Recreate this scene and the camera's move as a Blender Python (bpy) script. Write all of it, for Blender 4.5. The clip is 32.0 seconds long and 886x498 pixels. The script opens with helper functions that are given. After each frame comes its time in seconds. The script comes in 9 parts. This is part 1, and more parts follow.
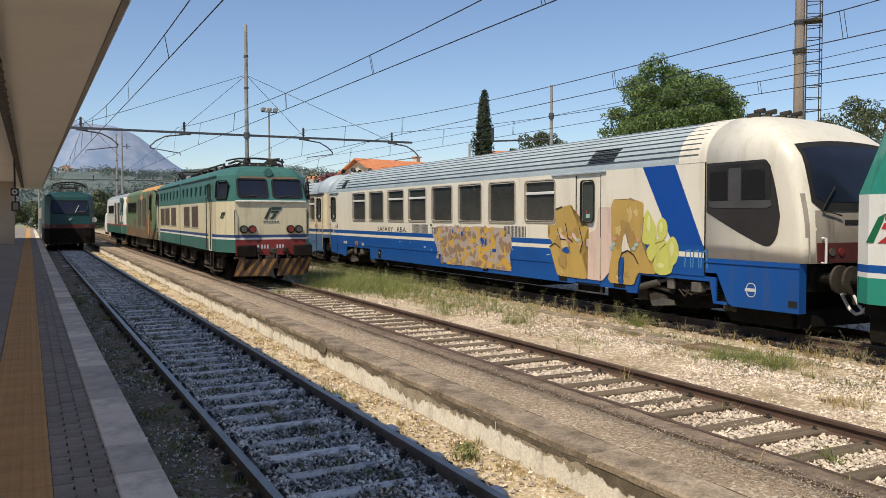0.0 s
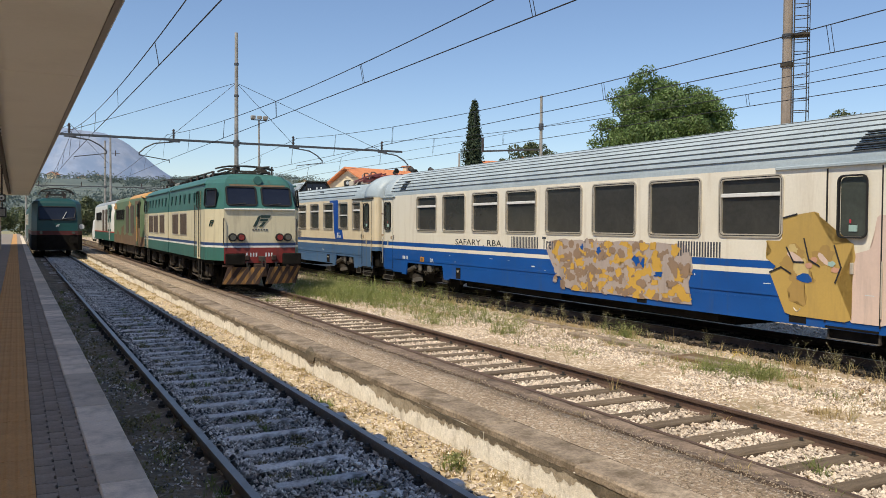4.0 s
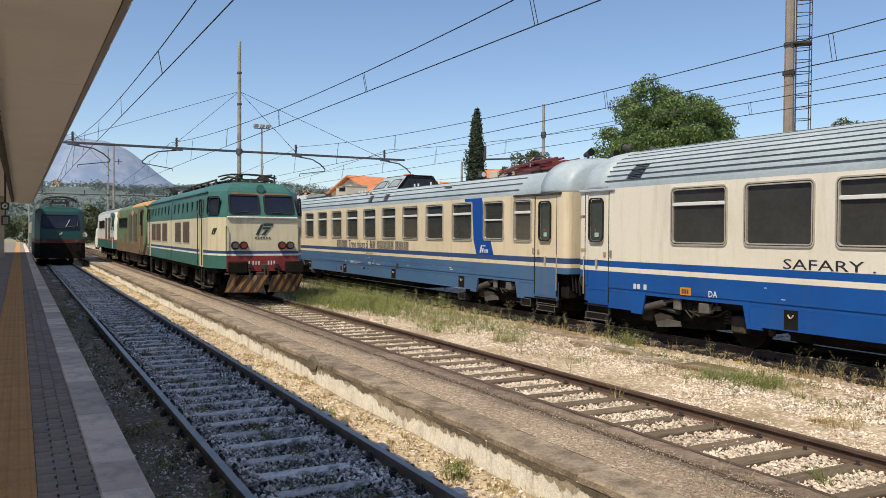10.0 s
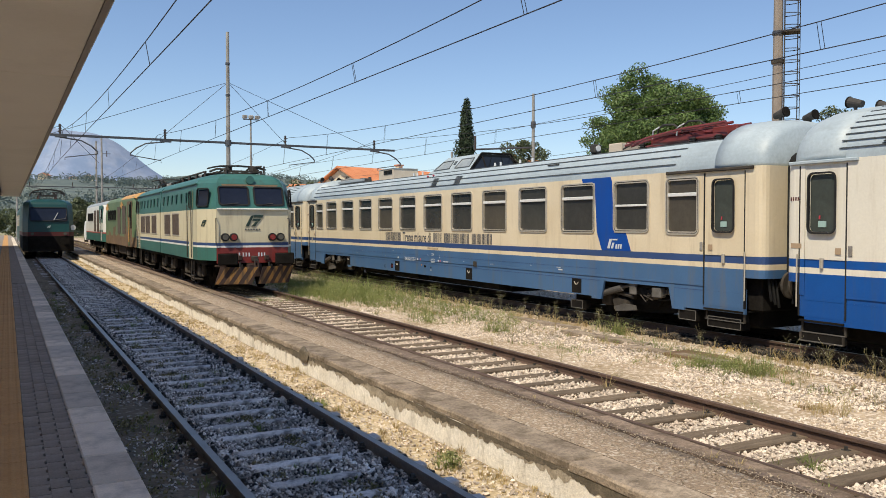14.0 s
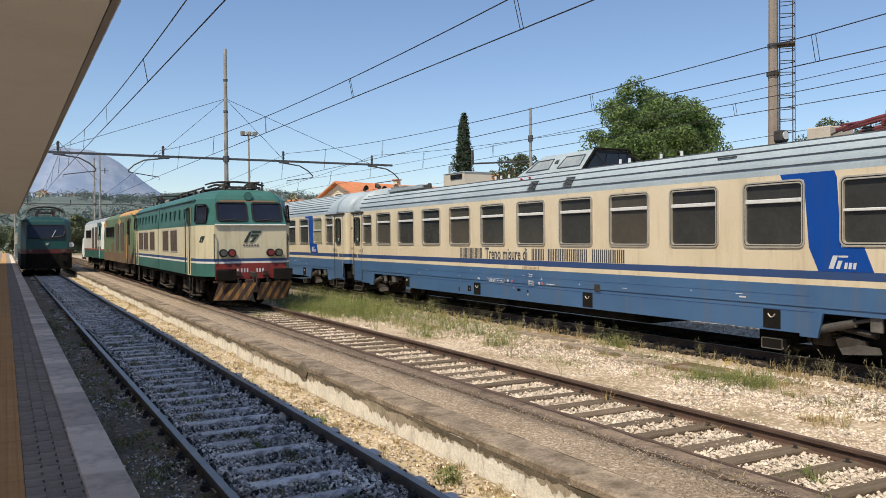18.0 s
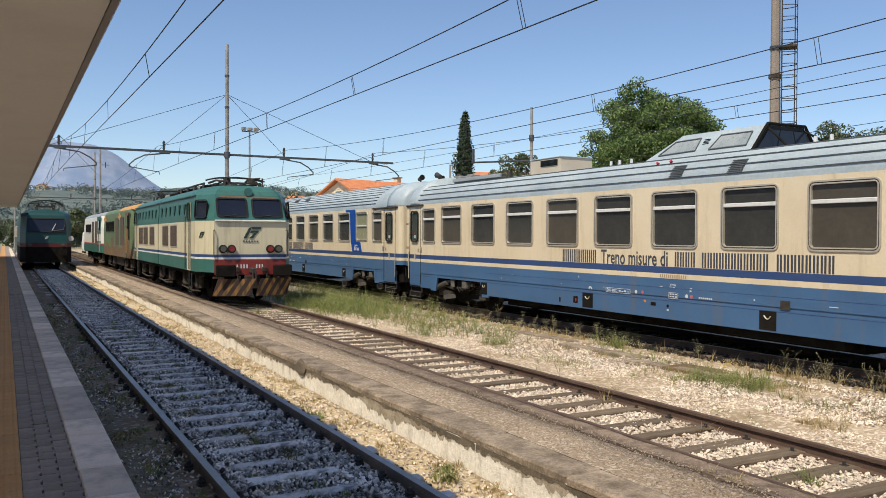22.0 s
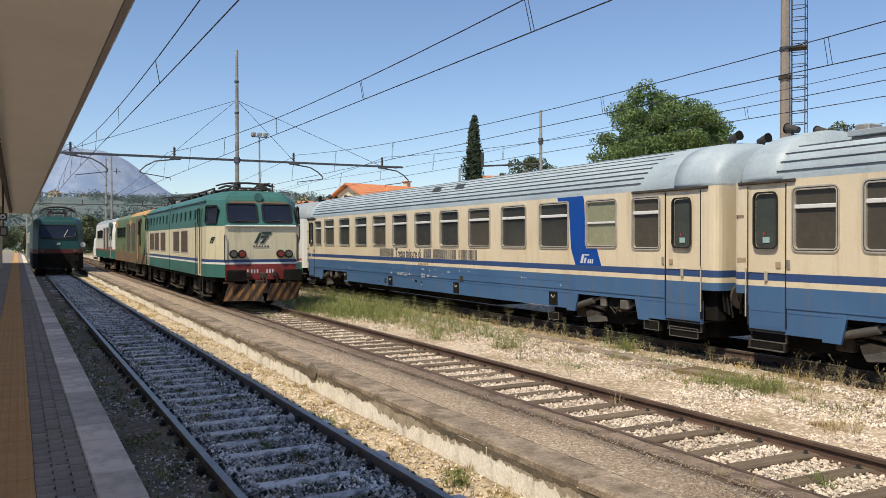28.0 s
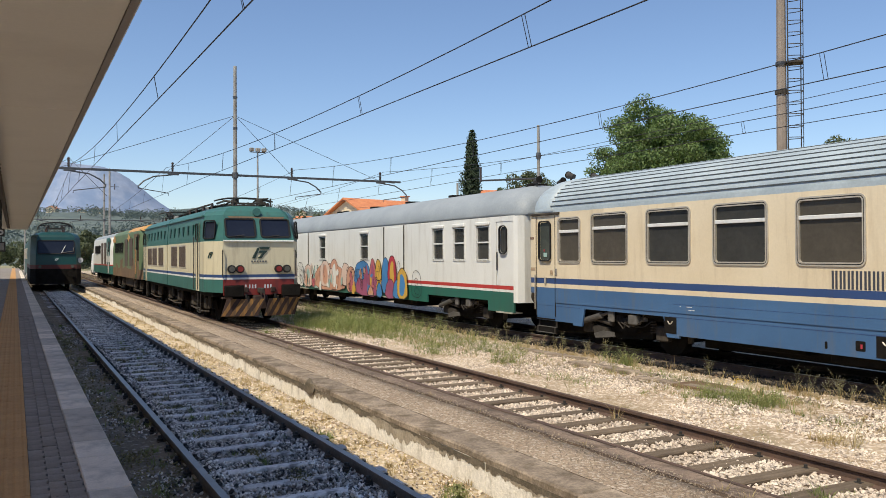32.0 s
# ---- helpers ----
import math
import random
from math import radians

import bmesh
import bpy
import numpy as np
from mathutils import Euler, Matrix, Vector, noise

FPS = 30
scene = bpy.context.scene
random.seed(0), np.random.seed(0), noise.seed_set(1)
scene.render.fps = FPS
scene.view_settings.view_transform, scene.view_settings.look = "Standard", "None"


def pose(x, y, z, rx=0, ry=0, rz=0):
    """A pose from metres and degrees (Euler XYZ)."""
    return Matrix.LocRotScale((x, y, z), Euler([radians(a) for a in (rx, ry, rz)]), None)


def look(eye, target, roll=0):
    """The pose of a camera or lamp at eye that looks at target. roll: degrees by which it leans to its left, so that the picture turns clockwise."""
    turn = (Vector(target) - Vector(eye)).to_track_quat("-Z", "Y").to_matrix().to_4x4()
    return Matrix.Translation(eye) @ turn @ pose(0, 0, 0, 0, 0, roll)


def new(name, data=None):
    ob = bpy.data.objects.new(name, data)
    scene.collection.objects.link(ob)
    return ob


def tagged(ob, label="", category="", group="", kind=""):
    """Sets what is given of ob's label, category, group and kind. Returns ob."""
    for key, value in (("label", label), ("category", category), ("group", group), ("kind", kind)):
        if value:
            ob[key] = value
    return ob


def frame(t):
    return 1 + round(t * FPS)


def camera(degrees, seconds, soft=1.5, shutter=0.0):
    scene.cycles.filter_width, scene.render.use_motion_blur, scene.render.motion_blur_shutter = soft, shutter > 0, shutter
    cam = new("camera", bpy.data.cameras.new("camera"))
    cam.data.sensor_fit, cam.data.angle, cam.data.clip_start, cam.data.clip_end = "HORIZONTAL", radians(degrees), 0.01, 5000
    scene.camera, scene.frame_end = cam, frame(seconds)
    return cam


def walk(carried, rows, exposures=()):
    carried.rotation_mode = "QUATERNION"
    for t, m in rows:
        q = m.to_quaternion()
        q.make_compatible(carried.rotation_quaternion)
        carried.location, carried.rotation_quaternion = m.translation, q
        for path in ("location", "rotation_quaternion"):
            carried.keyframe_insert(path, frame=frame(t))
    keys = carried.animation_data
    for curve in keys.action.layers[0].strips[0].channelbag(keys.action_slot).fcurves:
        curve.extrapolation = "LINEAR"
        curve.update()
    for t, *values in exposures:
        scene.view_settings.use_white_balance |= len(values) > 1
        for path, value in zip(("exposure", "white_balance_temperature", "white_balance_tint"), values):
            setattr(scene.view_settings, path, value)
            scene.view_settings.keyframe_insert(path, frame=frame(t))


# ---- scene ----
cam = camera(57.13, 32.0, soft=0.68)


def view(yaw, pitch, roll, x=0.0, y=0.0, z=2.114):
    """Handheld eye on the platform: heading from the track's direction, tilt and lean in degrees."""
    return pose(x, y, z, 90 + pitch, 0, -yaw) @ pose(0, 0, 0, 0, 0, roll)


walk(cam, [
    (0.0, view(26.950, -2.296, -0.039)),
    (0.5, view(27.053, -2.408, 0.031)),
    (1.0, view(26.983, -2.379, -0.014)),
    (1.5, view(27.099, -2.164, 0.005)),
    (2.0, view(27.231, -2.072, 0.148)),
    (2.5, view(27.789, -2.150, 0.250)),
    (3.0, view(27.796, -1.915, 0.269)),
    (3.5, view(27.764, -1.637, 0.340)),
    (5.5, view(27.384, -1.822, 0.403)),
    (6.0, view(26.933, -2.049, 0.139)),
    (6.5, view(27.106, -2.101, 0.058)),
    (7.0, view(27.490, -1.850, 0.149)),
    (7.5, view(27.477, -1.667, 0.069)),
    (8.0, view(27.467, -1.523, -0.010)),
    (8.5, view(27.124, -1.483, 0.114)),
    (9.0, view(27.460, -1.363, 0.055)),
    (9.5, view(27.953, -1.244, 0.346)),
    (10.0, view(27.532, -1.057, 0.403)),
    (10.5, view(27.751, -1.117, 0.438)),
    (11.0, view(28.464, -1.509, 0.398)),
    (11.5, view(28.527, -1.468, 0.285)),
    (12.0, view(28.396, -1.486, 0.037)),
    (12.5, view(28.220, -1.448, -0.013)),
    (13.0, view(28.158, -1.724, 0.037)),
    (13.5, view(28.202, -1.905, 0.057)),
    (14.0, view(28.194, -1.732, 0.018)),
    (14.5, view(28.227, -1.479, -0.033)),
    (16.5, view(28.296, -0.948, -0.534)),
    (17.0, view(28.096, -0.884, -0.654)),
    (17.5, view(28.205, -0.791, -0.657)),
    (18.0, view(28.310, -0.731, -0.433)),
    (18.5, view(28.111, -1.068, -0.526)),
    (19.0, view(27.804, -1.438, -0.811)),
    (19.5, view(27.838, -1.444, -0.604)),
    (20.0, view(28.062, -1.430, -0.331)),
    (20.5, view(28.244, -1.327, -0.200)),
    (21.0, view(28.260, -1.261, -0.195)),
    (21.5, view(28.376, -1.166, 0.088)),
    (22.0, view(28.331, -0.839, 0.273)),
    (22.5, view(28.255, -0.620, 0.412)),
    (23.0, view(27.765, -0.464, 0.503)),
    (23.5, view(27.811, -0.619, 0.442)),
    (24.0, view(27.972, -0.997, 0.254)),
    (24.5, view(27.876, -1.044, 0.253)),
    (25.0, view(27.819, -0.866, 0.098)),
    (25.5, view(27.693, -0.585, 0.043)),
    (27.5, view(27.645, -0.830, 0.191)),
    (28.0, view(27.637, -0.576, -0.099)),
    (28.5, view(27.586, -0.278, -0.272)),
    (29.0, view(27.657, -0.210, -0.260)),
    (29.5, view(27.862, -0.147, -0.284)),
    (30.0, view(27.999, 0.148, -0.224)),
    (30.5, view(27.925, 0.287, -0.189)),
    (31.0, view(27.781, 0.327, -0.300)),
    (31.5, view(27.749, 0.553, -0.282)),
    (32.0, view(27.772, 0.454, -0.232)),
], [(0.0, 0.04, 6990, 10), (6.0, 0.12, 6970, 10), (13.0, 0.12, 6970, 10), (32.0, 0.12, 6830, 10)])

# ---- light ----
SUN = Vector((-0.468, -0.25, 0.80)).normalized()
world = bpy.data.worlds.new("sky")
scene.world = world
world.use_nodes = True
wt = world.node_tree
sky = wt.nodes.new("ShaderNodeTexSky")
sky.sky_type, sky.sun_disc = "NISHITA", False
sky.sun_elevation = math.asin(SUN.z)
sky.sun_rotation = math.atan2(SUN.x, SUN.y)
sky.altitude, sky.air_density, sky.dust_density, sky.ozone_density = 200, 1.0, 0.3, 5.0
wt.nodes["Background"].inputs["Strength"].default_value = 0.131
haze = wt.nodes.new("ShaderNodeMix")
haze.data_type, haze.blend_type = "RGBA", "MULTIPLY"
haze.inputs["Factor"].default_value = 1.0
haze.inputs["B"].default_value = (0.995, 0.985, 1.02, 1)
wt.links.new(sky.outputs[0], haze.inputs["A"])
wt.links.new(haze.outputs["Result"], wt.nodes["Background"].inputs["Color"])
sun = new("sun", bpy.data.lights.new("sun", "SUN"))
sun.data.energy, sun.data.angle, sun.data.color = 4.4, radians(0.55), (1.0, 0.92, 0.755)
sun.matrix_world = look(SUN * 50, (0, 0, 0))

# ---- materials ----


def surf(name, a, b, rough=0.8, metal=0.0, scale=2.0, fine=40.0, bump=0.25, fleck=None, amount=0.25, random_tint=0.0,
         stretch=(1, 1, 1), coords="Object", spec=0.5, dark=None, island=0.0, dark_scale=0.6, dark_amount=0.5, dark_stretch=(1, 1, 1), dark_at=0.52):
    """Two tones mixed by broad noise, fine grain in colour and relief, optional flecks, stains and a tint for each piece."""
    m = bpy.data.materials.new(name)
    m.use_nodes = True
    t = m.node_tree
    n, link = t.nodes, t.links.new
    p = n["Principled BSDF"]
    co = n.new("ShaderNodeTexCoord")
    src = co.outputs["Object"]
    if coords == "World":
        src = n.new("ShaderNodeNewGeometry").outputs["Position"]
    mp = n.new("ShaderNodeMapping")
    mp.inputs["Scale"].default_value = stretch
    link(src, mp.inputs[0])

    def noise_tex(sc, detail=5, rough_=0.6, vec=None):
        k = n.new("ShaderNodeTexNoise")
        k.inputs["Scale"].default_value, k.inputs["Detail"].default_value, k.inputs["Roughness"].default_value = sc, detail, rough_
        link(vec or mp.outputs[0], k.inputs["Vector"])
        return k.outputs["Fac"]

    def ramp(fac, lo, hi):
        r = n.new("ShaderNodeMapRange")
        r.inputs["From Min"].default_value, r.inputs["From Max"].default_value = lo, hi
        link(fac, r.inputs["Value"])
        return r.outputs[0]

    def mix(fac, x, y, mode="MIX"):
        k = n.new("ShaderNodeMix")
        k.data_type, k.blend_type = "RGBA", mode
        for sock, v in ((k.inputs["Factor"], fac), (k.inputs["A"], x), (k.inputs["B"], y)):
            if isinstance(v, (tuple, list)):
                sock.default_value = (*v[:3], 1)
            elif isinstance(v, (int, float)):
                sock.default_value = v
            else:
                link(v, sock)
        return k.outputs["Result"]

    col = mix(ramp(noise_tex(scale), 0.32, 0.68), a, b)
    grain = noise_tex(fine, 4, 0.7)
    g2 = mix(ramp(grain, 0.25, 0.75), (1 - amount,) * 3, (1 + amount,) * 3)
    col = mix(1.0, col, g2, "MULTIPLY")
    if fleck:
        v = n.new("ShaderNodeTexVoronoi")
        v.inputs["Scale"].default_value = fleck[1]
        link(mp.outputs[0], v.inputs["Vector"])
        f = mix(1.0, v.outputs["Color"], (1, 1, 1), "MULTIPLY")
        sep = n.new("ShaderNodeSeparateColor")
        link(f, sep.inputs[0])
        col = mix(ramp(sep.outputs[0], 1 - fleck[2], 1 - fleck[2] + 0.1), col, fleck[0])
    if dark:
        mp2 = n.new("ShaderNodeMapping")
        mp2.inputs["Scale"].default_value = dark_stretch
        link(src, mp2.inputs[0])
        d = ramp(noise_tex(dark_scale, 6, 0.65, mp2.outputs[0]), dark_at, dark_at + 0.16)
        k = n.new("ShaderNodeMath")
        k.operation = "MULTIPLY"
        k.inputs[1].default_value = dark_amount
        link(d, k.inputs[0])
        col = mix(k.outputs[0], col, dark)
    if random_tint:
        oi = n.new("ShaderNodeObjectInfo")
        rr = n.new("ShaderNodeMapRange")
        rr.inputs["To Min"].default_value, rr.inputs["To Max"].default_value = 1 - random_tint, 1 + random_tint
        link(oi.outputs["Random"], rr.inputs["Value"])
        cc = n.new("ShaderNodeCombineColor")
        for q in cc.inputs[:3]:
            link(rr.outputs[0], q)
        col = mix(1.0, col, cc.outputs[0], "MULTIPLY")
    if island:
        gi = n.new("ShaderNodeNewGeometry")
        ri = n.new("ShaderNodeMapRange")
        ri.inputs["To Min"].default_value, ri.inputs["To Max"].default_value = 1 - island, 1 + island
        link(gi.outputs["Random Per Island"], ri.inputs["Value"])
        ci = n.new("ShaderNodeCombineColor")
        for q in ci.inputs[:3]:
            link(ri.outputs[0], q)
        col = mix(1.0, col, ci.outputs[0], "MULTIPLY")
    link(col, p.inputs["Base Color"])
    rg = n.new("ShaderNodeMapRange")
    rg.inputs["To Min"].default_value, rg.inputs["To Max"].default_value = max(0.02, rough - 0.1), min(1, rough + 0.1)
    link(grain, rg.inputs["Value"])
    link(rg.outputs[0], p.inputs["Roughness"])
    p.inputs["Metallic"].default_value = metal
    p.inputs["Specular IOR Level"].default_value = spec
    if bump:
        bp = n.new("ShaderNodeBump")
        bp.inputs["Strength"].default_value = bump
        bp.inputs["Distance"].default_value = 0.02
        link(grain, bp.inputs["Height"])
        link(bp.outputs[0], p.inputs["Normal"])
    return m


def leafy(m, share=0.35):
    """Lets light through leaves and blades."""
    t = m.node_tree
    p, out = t.nodes["Principled BSDF"], t.nodes["Material Output"]
    tr, mx = t.nodes.new("ShaderNodeBsdfTranslucent"), t.nodes.new("ShaderNodeMixShader")
    mx.inputs[0].default_value = share
    for l in p.inputs["Base Color"].links:
        t.links.new(l.from_socket, tr.inputs["Color"])
    t.links.new(p.outputs[0], mx.inputs[1])
    t.links.new(tr.outputs[0], mx.inputs[2])
    t.links.new(mx.outputs[0], out.inputs["Surface"])
    return m


def paint(name, a, b=None, rough=0.35, **kw):
    """Vehicle paint with dust and faint streaks running down."""
    b = b or tuple(c * 0.86 for c in a)
    kw.setdefault("dark", tuple(c * 0.45 + 0.03 for c in a))
    kw.setdefault("dark_amount", 0.35)
    kw.setdefault("dark_stretch", (3.0, 3.0, 0.35))
    kw.setdefault("dark_scale", 1.6)
    return surf(name, a, b, rough=rough, scale=0.7, fine=25, bump=0.02, amount=0.05, **kw)


# ---- mesh helpers ----


def obj(name, bm, material, parent=None, label="", smooth=False):
    me = bpy.data.meshes.new(name)
    bm.to_mesh(me)
    bm.free()
    if smooth:
        me.shade_smooth()
    for k in (material if isinstance(material, (list, tuple)) else [material]):
        me.materials.append(k)
    ob = new(name, me)
    if parent:
        ob.parent = parent
    if label:
        ob["label"] = label
    return ob


def part(name, bm, material, parent, label="", smooth=False):
    return obj(name, bm, material, parent, label, smooth)


def thing(name, m, label, category, group="", kind=""):
    ob = new(name)
    ob.matrix_world = m
    ob.empty_display_size = 0.2
    return tagged(ob, label, category, group, kind)


def box(x0, x1, y0, y1, z0, z1, bevel=0.0, bm=None, seg=1):
    own = bm is None
    bm = bm or bmesh.new()
    g = bmesh.ops.create_cube(bm, size=1)["verts"]
    for v in g:
        v.co = Vector((x0 + (v.co.x + 0.5) * (x1 - x0), y0 + (v.co.y + 0.5) * (y1 - y0), z0 + (v.co.z + 0.5) * (z1 - z0)))
    if bevel and own:
        bmesh.ops.bevel(bm, geom=bm.edges[:], offset=bevel, segments=seg, affect="EDGES")
    return bm


def cyl(a, b, r, r2=None, n=10, bm=None, caps=True):
    bm = bm or bmesh.new()
    a, b = Vector(a), Vector(b)
    d = b - a
    m = Matrix.Translation((a + b) / 2) @ d.to_track_quat("Z", "Y").to_matrix().to_4x4()
    bmesh.ops.create_cone(bm, cap_ends=caps, segments=n, radius1=r, radius2=r if r2 is None else r2, depth=d.length, matrix=m)
    return bm


def tube(points, r, n=6, bm=None):
    """A bent round bar through the points, as one continuous skin."""
    bm = bm or bmesh.new()
    P = [Vector(p) for p in points]
    up, rings = None, []
    for i, p in enumerate(P):
        d = (P[min(i + 1, len(P) - 1)] - P[max(i - 1, 0)]).normalized()
        if up is None:
            up = d.orthogonal().normalized()
        up = (up - d * up.dot(d)).normalized()
        side = d.cross(up)
        rings.append([bm.verts.new(p + (up * math.cos(2 * math.pi * k / n) + side * math.sin(2 * math.pi * k / n)) * r) for k in range(n)])
    for a, b in zip(rings[:-1], rings[1:]):
        for k in range(n):
            bm.faces.new((a[k], a[(k + 1) % n], b[(k + 1) % n], b[k]))
    bm.faces.new(rings[0][::-1])
    bm.faces.new(rings[-1])
    return bm


def extrude(profile, x0, x1, axis="x", bm=None, close=True):
    """A closed outline (two coordinates a point) drawn out along an axis."""
    bm = bm or bmesh.new()

    def at(p, s):
        return {"x": (s, p[0], p[1]), "y": (p[0], s, p[1]), "z": (p[0], p[1], s)}[axis]
    r0 = [bm.verts.new(at(p, x0)) for p in profile]
    r1 = [bm.verts.new(at(p, x1)) for p in profile]
    k = len(profile)
    for i in range(k):
        bm.faces.new((r0[i], r0[(i + 1) % k], r1[(i + 1) % k], r1[i]))
    if close:
        bm.faces.new(r0[::-1])
        bm.faces.new(r1)
    bmesh.ops.recalc_face_normals(bm, faces=bm.faces[:])
    return bm

# ---- palette ----
EARTH = surf("dry_gravelly_earth", (0.355, 0.26, 0.17), (0.46, 0.365, 0.26), 0.95, scale=0.5, fine=9, amount=0.4, bump=0.8, coords="World",
             fleck=((0.66, 0.56, 0.45), 26, 0.3), dark=(0.25, 0.19, 0.105), dark_scale=0.7, dark_amount=0.7)
STRAW_EARTH = surf("straw_strewn_earth", (0.42, 0.32, 0.19), (0.55, 0.44, 0.29), 0.95, scale=0.9, fine=14, amount=0.45, bump=0.8, coords="World",
                   fleck=((0.64, 0.55, 0.42), 26, 0.22), dark=(0.24, 0.19, 0.10), dark_scale=1.3, dark_amount=0.6)
FIELD = surf("dry_field", (0.22, 0.21, 0.10), (0.30, 0.27, 0.16), 0.95, scale=0.05, fine=1.5, coords="World")
BED_DARK = surf("dark_ballast_bed", (0.10, 0.085, 0.07), (0.17, 0.145, 0.12), 0.95, spec=0.15, scale=1.2, fine=22, amount=0.5, bump=1.0, coords="World",
                fleck=((0.34, 0.33, 0.31), 24, 0.30), dark=(0.06, 0.055, 0.04), dark_scale=1.0, dark_amount=0.5)
BED_PALE = surf("pale_ballast_bed", (0.40, 0.32, 0.23), (0.52, 0.43, 0.33), 0.95, scale=0.8, fine=20, amount=0.45, bump=1.0, coords="World",
                fleck=((0.66, 0.56, 0.44), 20, 0.35), dark=(0.26, 0.20, 0.13), dark_scale=0.8, dark_amount=0.5)
# soot colour, blackened further to carry the shade under the train
BED_SOOT_SHADE = surf("sooty_track_bed", (0.018, 0.015, 0.012), (0.036, 0.031, 0.025), 0.95, scale=0.8, fine=20, amount=0.4, bump=1.0, coords="World", spec=0.1)
STONE_GREY = surf("grey_ballast_stone", (0.25, 0.235, 0.22), (0.68, 0.65, 0.61), 0.9, scale=2, fine=60, amount=0.3, bump=0.3, coords="World", island=0.95, spec=0.2)
STONE_PALE = surf("pale_limestone_ballast", (0.47, 0.385, 0.305), (0.68, 0.59, 0.495), 0.9, scale=2, fine=60, amount=0.25, bump=0.3, coords="World", island=0.45)
RAIL_STEEL = surf("worn_rail_steel", (0.22, 0.205, 0.19), (0.32, 0.30, 0.28), 0.38, metal=0.45, scale=3, fine=60, amount=0.2, bump=0.05)
RAIL_RUST = surf("rusty_rail", (0.085, 0.055, 0.042), (0.145, 0.09, 0.068), 0.75, metal=0.2, scale=3, fine=50, amount=0.3, bump=0.2)
RAIL_SIDE = surf("brown_rail_side", (0.13, 0.105, 0.09), (0.20, 0.17, 0.15), 0.8, metal=0.1, scale=3, fine=50, amount=0.3, bump=0.2)
SLEEPER_GREY = surf("grey_concrete_sleeper", (0.58, 0.555, 0.53), (0.76, 0.73, 0.70), 0.95, spec=0.1, scale=3, fine=40, amount=0.3, bump=0.4, random_tint=0.25,
                    dark=(0.09, 0.08, 0.07), dark_scale=5, dark_amount=0.8, dark_at=0.50)
SLEEPER_WOOD = surf("weathered_wooden_sleeper", (0.105, 0.075, 0.05), (0.19, 0.145, 0.10), 0.9, scale=3, fine=25, amount=0.4, bump=0.6, random_tint=0.2,
                    stretch=(0.5, 6, 4))
IRON_DARK = surf("dark_iron", (0.035, 0.033, 0.03), (0.07, 0.062, 0.055), 0.7, metal=0.3, scale=5, fine=40, bump=0.2)
CONCRETE_WALL = surf("stained_concrete", (0.72, 0.67, 0.59), (0.84, 0.80, 0.73), 0.95, scale=2.5, fine=30, amount=0.25, bump=0.5, coords="World",
                     dark=(0.24, 0.20, 0.15), dark_scale=3.2, dark_amount=0.55, dark_stretch=(1, 1.5, 0.55), dark_at=0.52)
ASPHALT_OLD = surf("worn_asphalt", (0.275, 0.20, 0.138), (0.385, 0.295, 0.213), 0.95, scale=0.8, fine=34, amount=0.75, bump=1.0, coords="World",
                   fleck=((0.56, 0.48, 0.39), 38, 0.25), dark=(0.16, 0.12, 0.085), dark_scale=1.1, dark_amount=0.45, dark_stretch=(1.6, 0.6, 1))
EDGE_STONE = surf("weathered_edge_stone", (0.20, 0.155, 0.115), (0.36, 0.29, 0.22), 0.95, scale=2.5, fine=30, amount=0.5, bump=0.9, random_tint=0.15, coords="World",
                  dark=(0.095, 0.07, 0.045), dark_scale=3, dark_amount=0.8, dark_at=0.48)
KERB = surf("pale_kerb_stone", (0.66, 0.57, 0.475), (0.76, 0.665, 0.56), 0.85, spec=0.2, scale=3, fine=60, amount=0.14, bump=0.15, random_tint=0.2,
            dark=(0.30, 0.26, 0.21), dark_scale=2.2, dark_amount=0.65)
PAVER = surf("grey_paver", (0.23, 0.19, 0.162), (0.325, 0.275, 0.235), 0.95, spec=0.2, scale=4, fine=50, amount=0.2, bump=0.2, random_tint=0.12)
TACTILE = surf("ochre_tactile_tile", (0.50, 0.265, 0.105), (0.58, 0.325, 0.135), 0.85, spec=0.2, scale=3, fine=60, amount=0.15, bump=0.15, random_tint=0.05,
               dark=(0.25, 0.17, 0.09), dark_scale=1.5, dark_amount=0.4)
PAVING = surf("platform_paving", (0.20, 0.17, 0.145), (0.27, 0.235, 0.20), 0.8, scale=1.5, fine=40, amount=0.2, bump=0.15, coords="World")
SOFFIT = surf("beige_soffit", (0.86, 0.79, 0.68), (0.90, 0.83, 0.72), 0.6, scale=0.25, fine=20, amount=0.03, bump=0.02, coords="World",
              dark=(0.62, 0.55, 0.45), dark_scale=0.5, dark_amount=0.25)
FASCIA = surf("brown_grey_fascia", (0.34, 0.29, 0.25), (0.42, 0.36, 0.31), 0.5, scale=1, fine=30, amount=0.1, bump=0.05, coords="World")
DUCT = surf("dark_brown_duct", (0.06, 0.045, 0.035), (0.12, 0.09, 0.07), 0.7, scale=4, fine=30, coords="World")
PLASTER = surf("beige_plaster", (0.44, 0.37, 0.29), (0.52, 0.45, 0.36), 0.9, scale=0.8, fine=40, amount=0.1, bump=0.1, coords="World")
POLE_GREY = surf("weathered_galvanised_pole", (0.26, 0.25, 0.23), (0.40, 0.38, 0.35), 0.65, metal=0.3, scale=2.5, fine=30, amount=0.25, bump=0.1,
                 dark=(0.13, 0.10, 0.08), dark_scale=3, dark_amount=0.6, dark_stretch=(1, 1, 0.5))
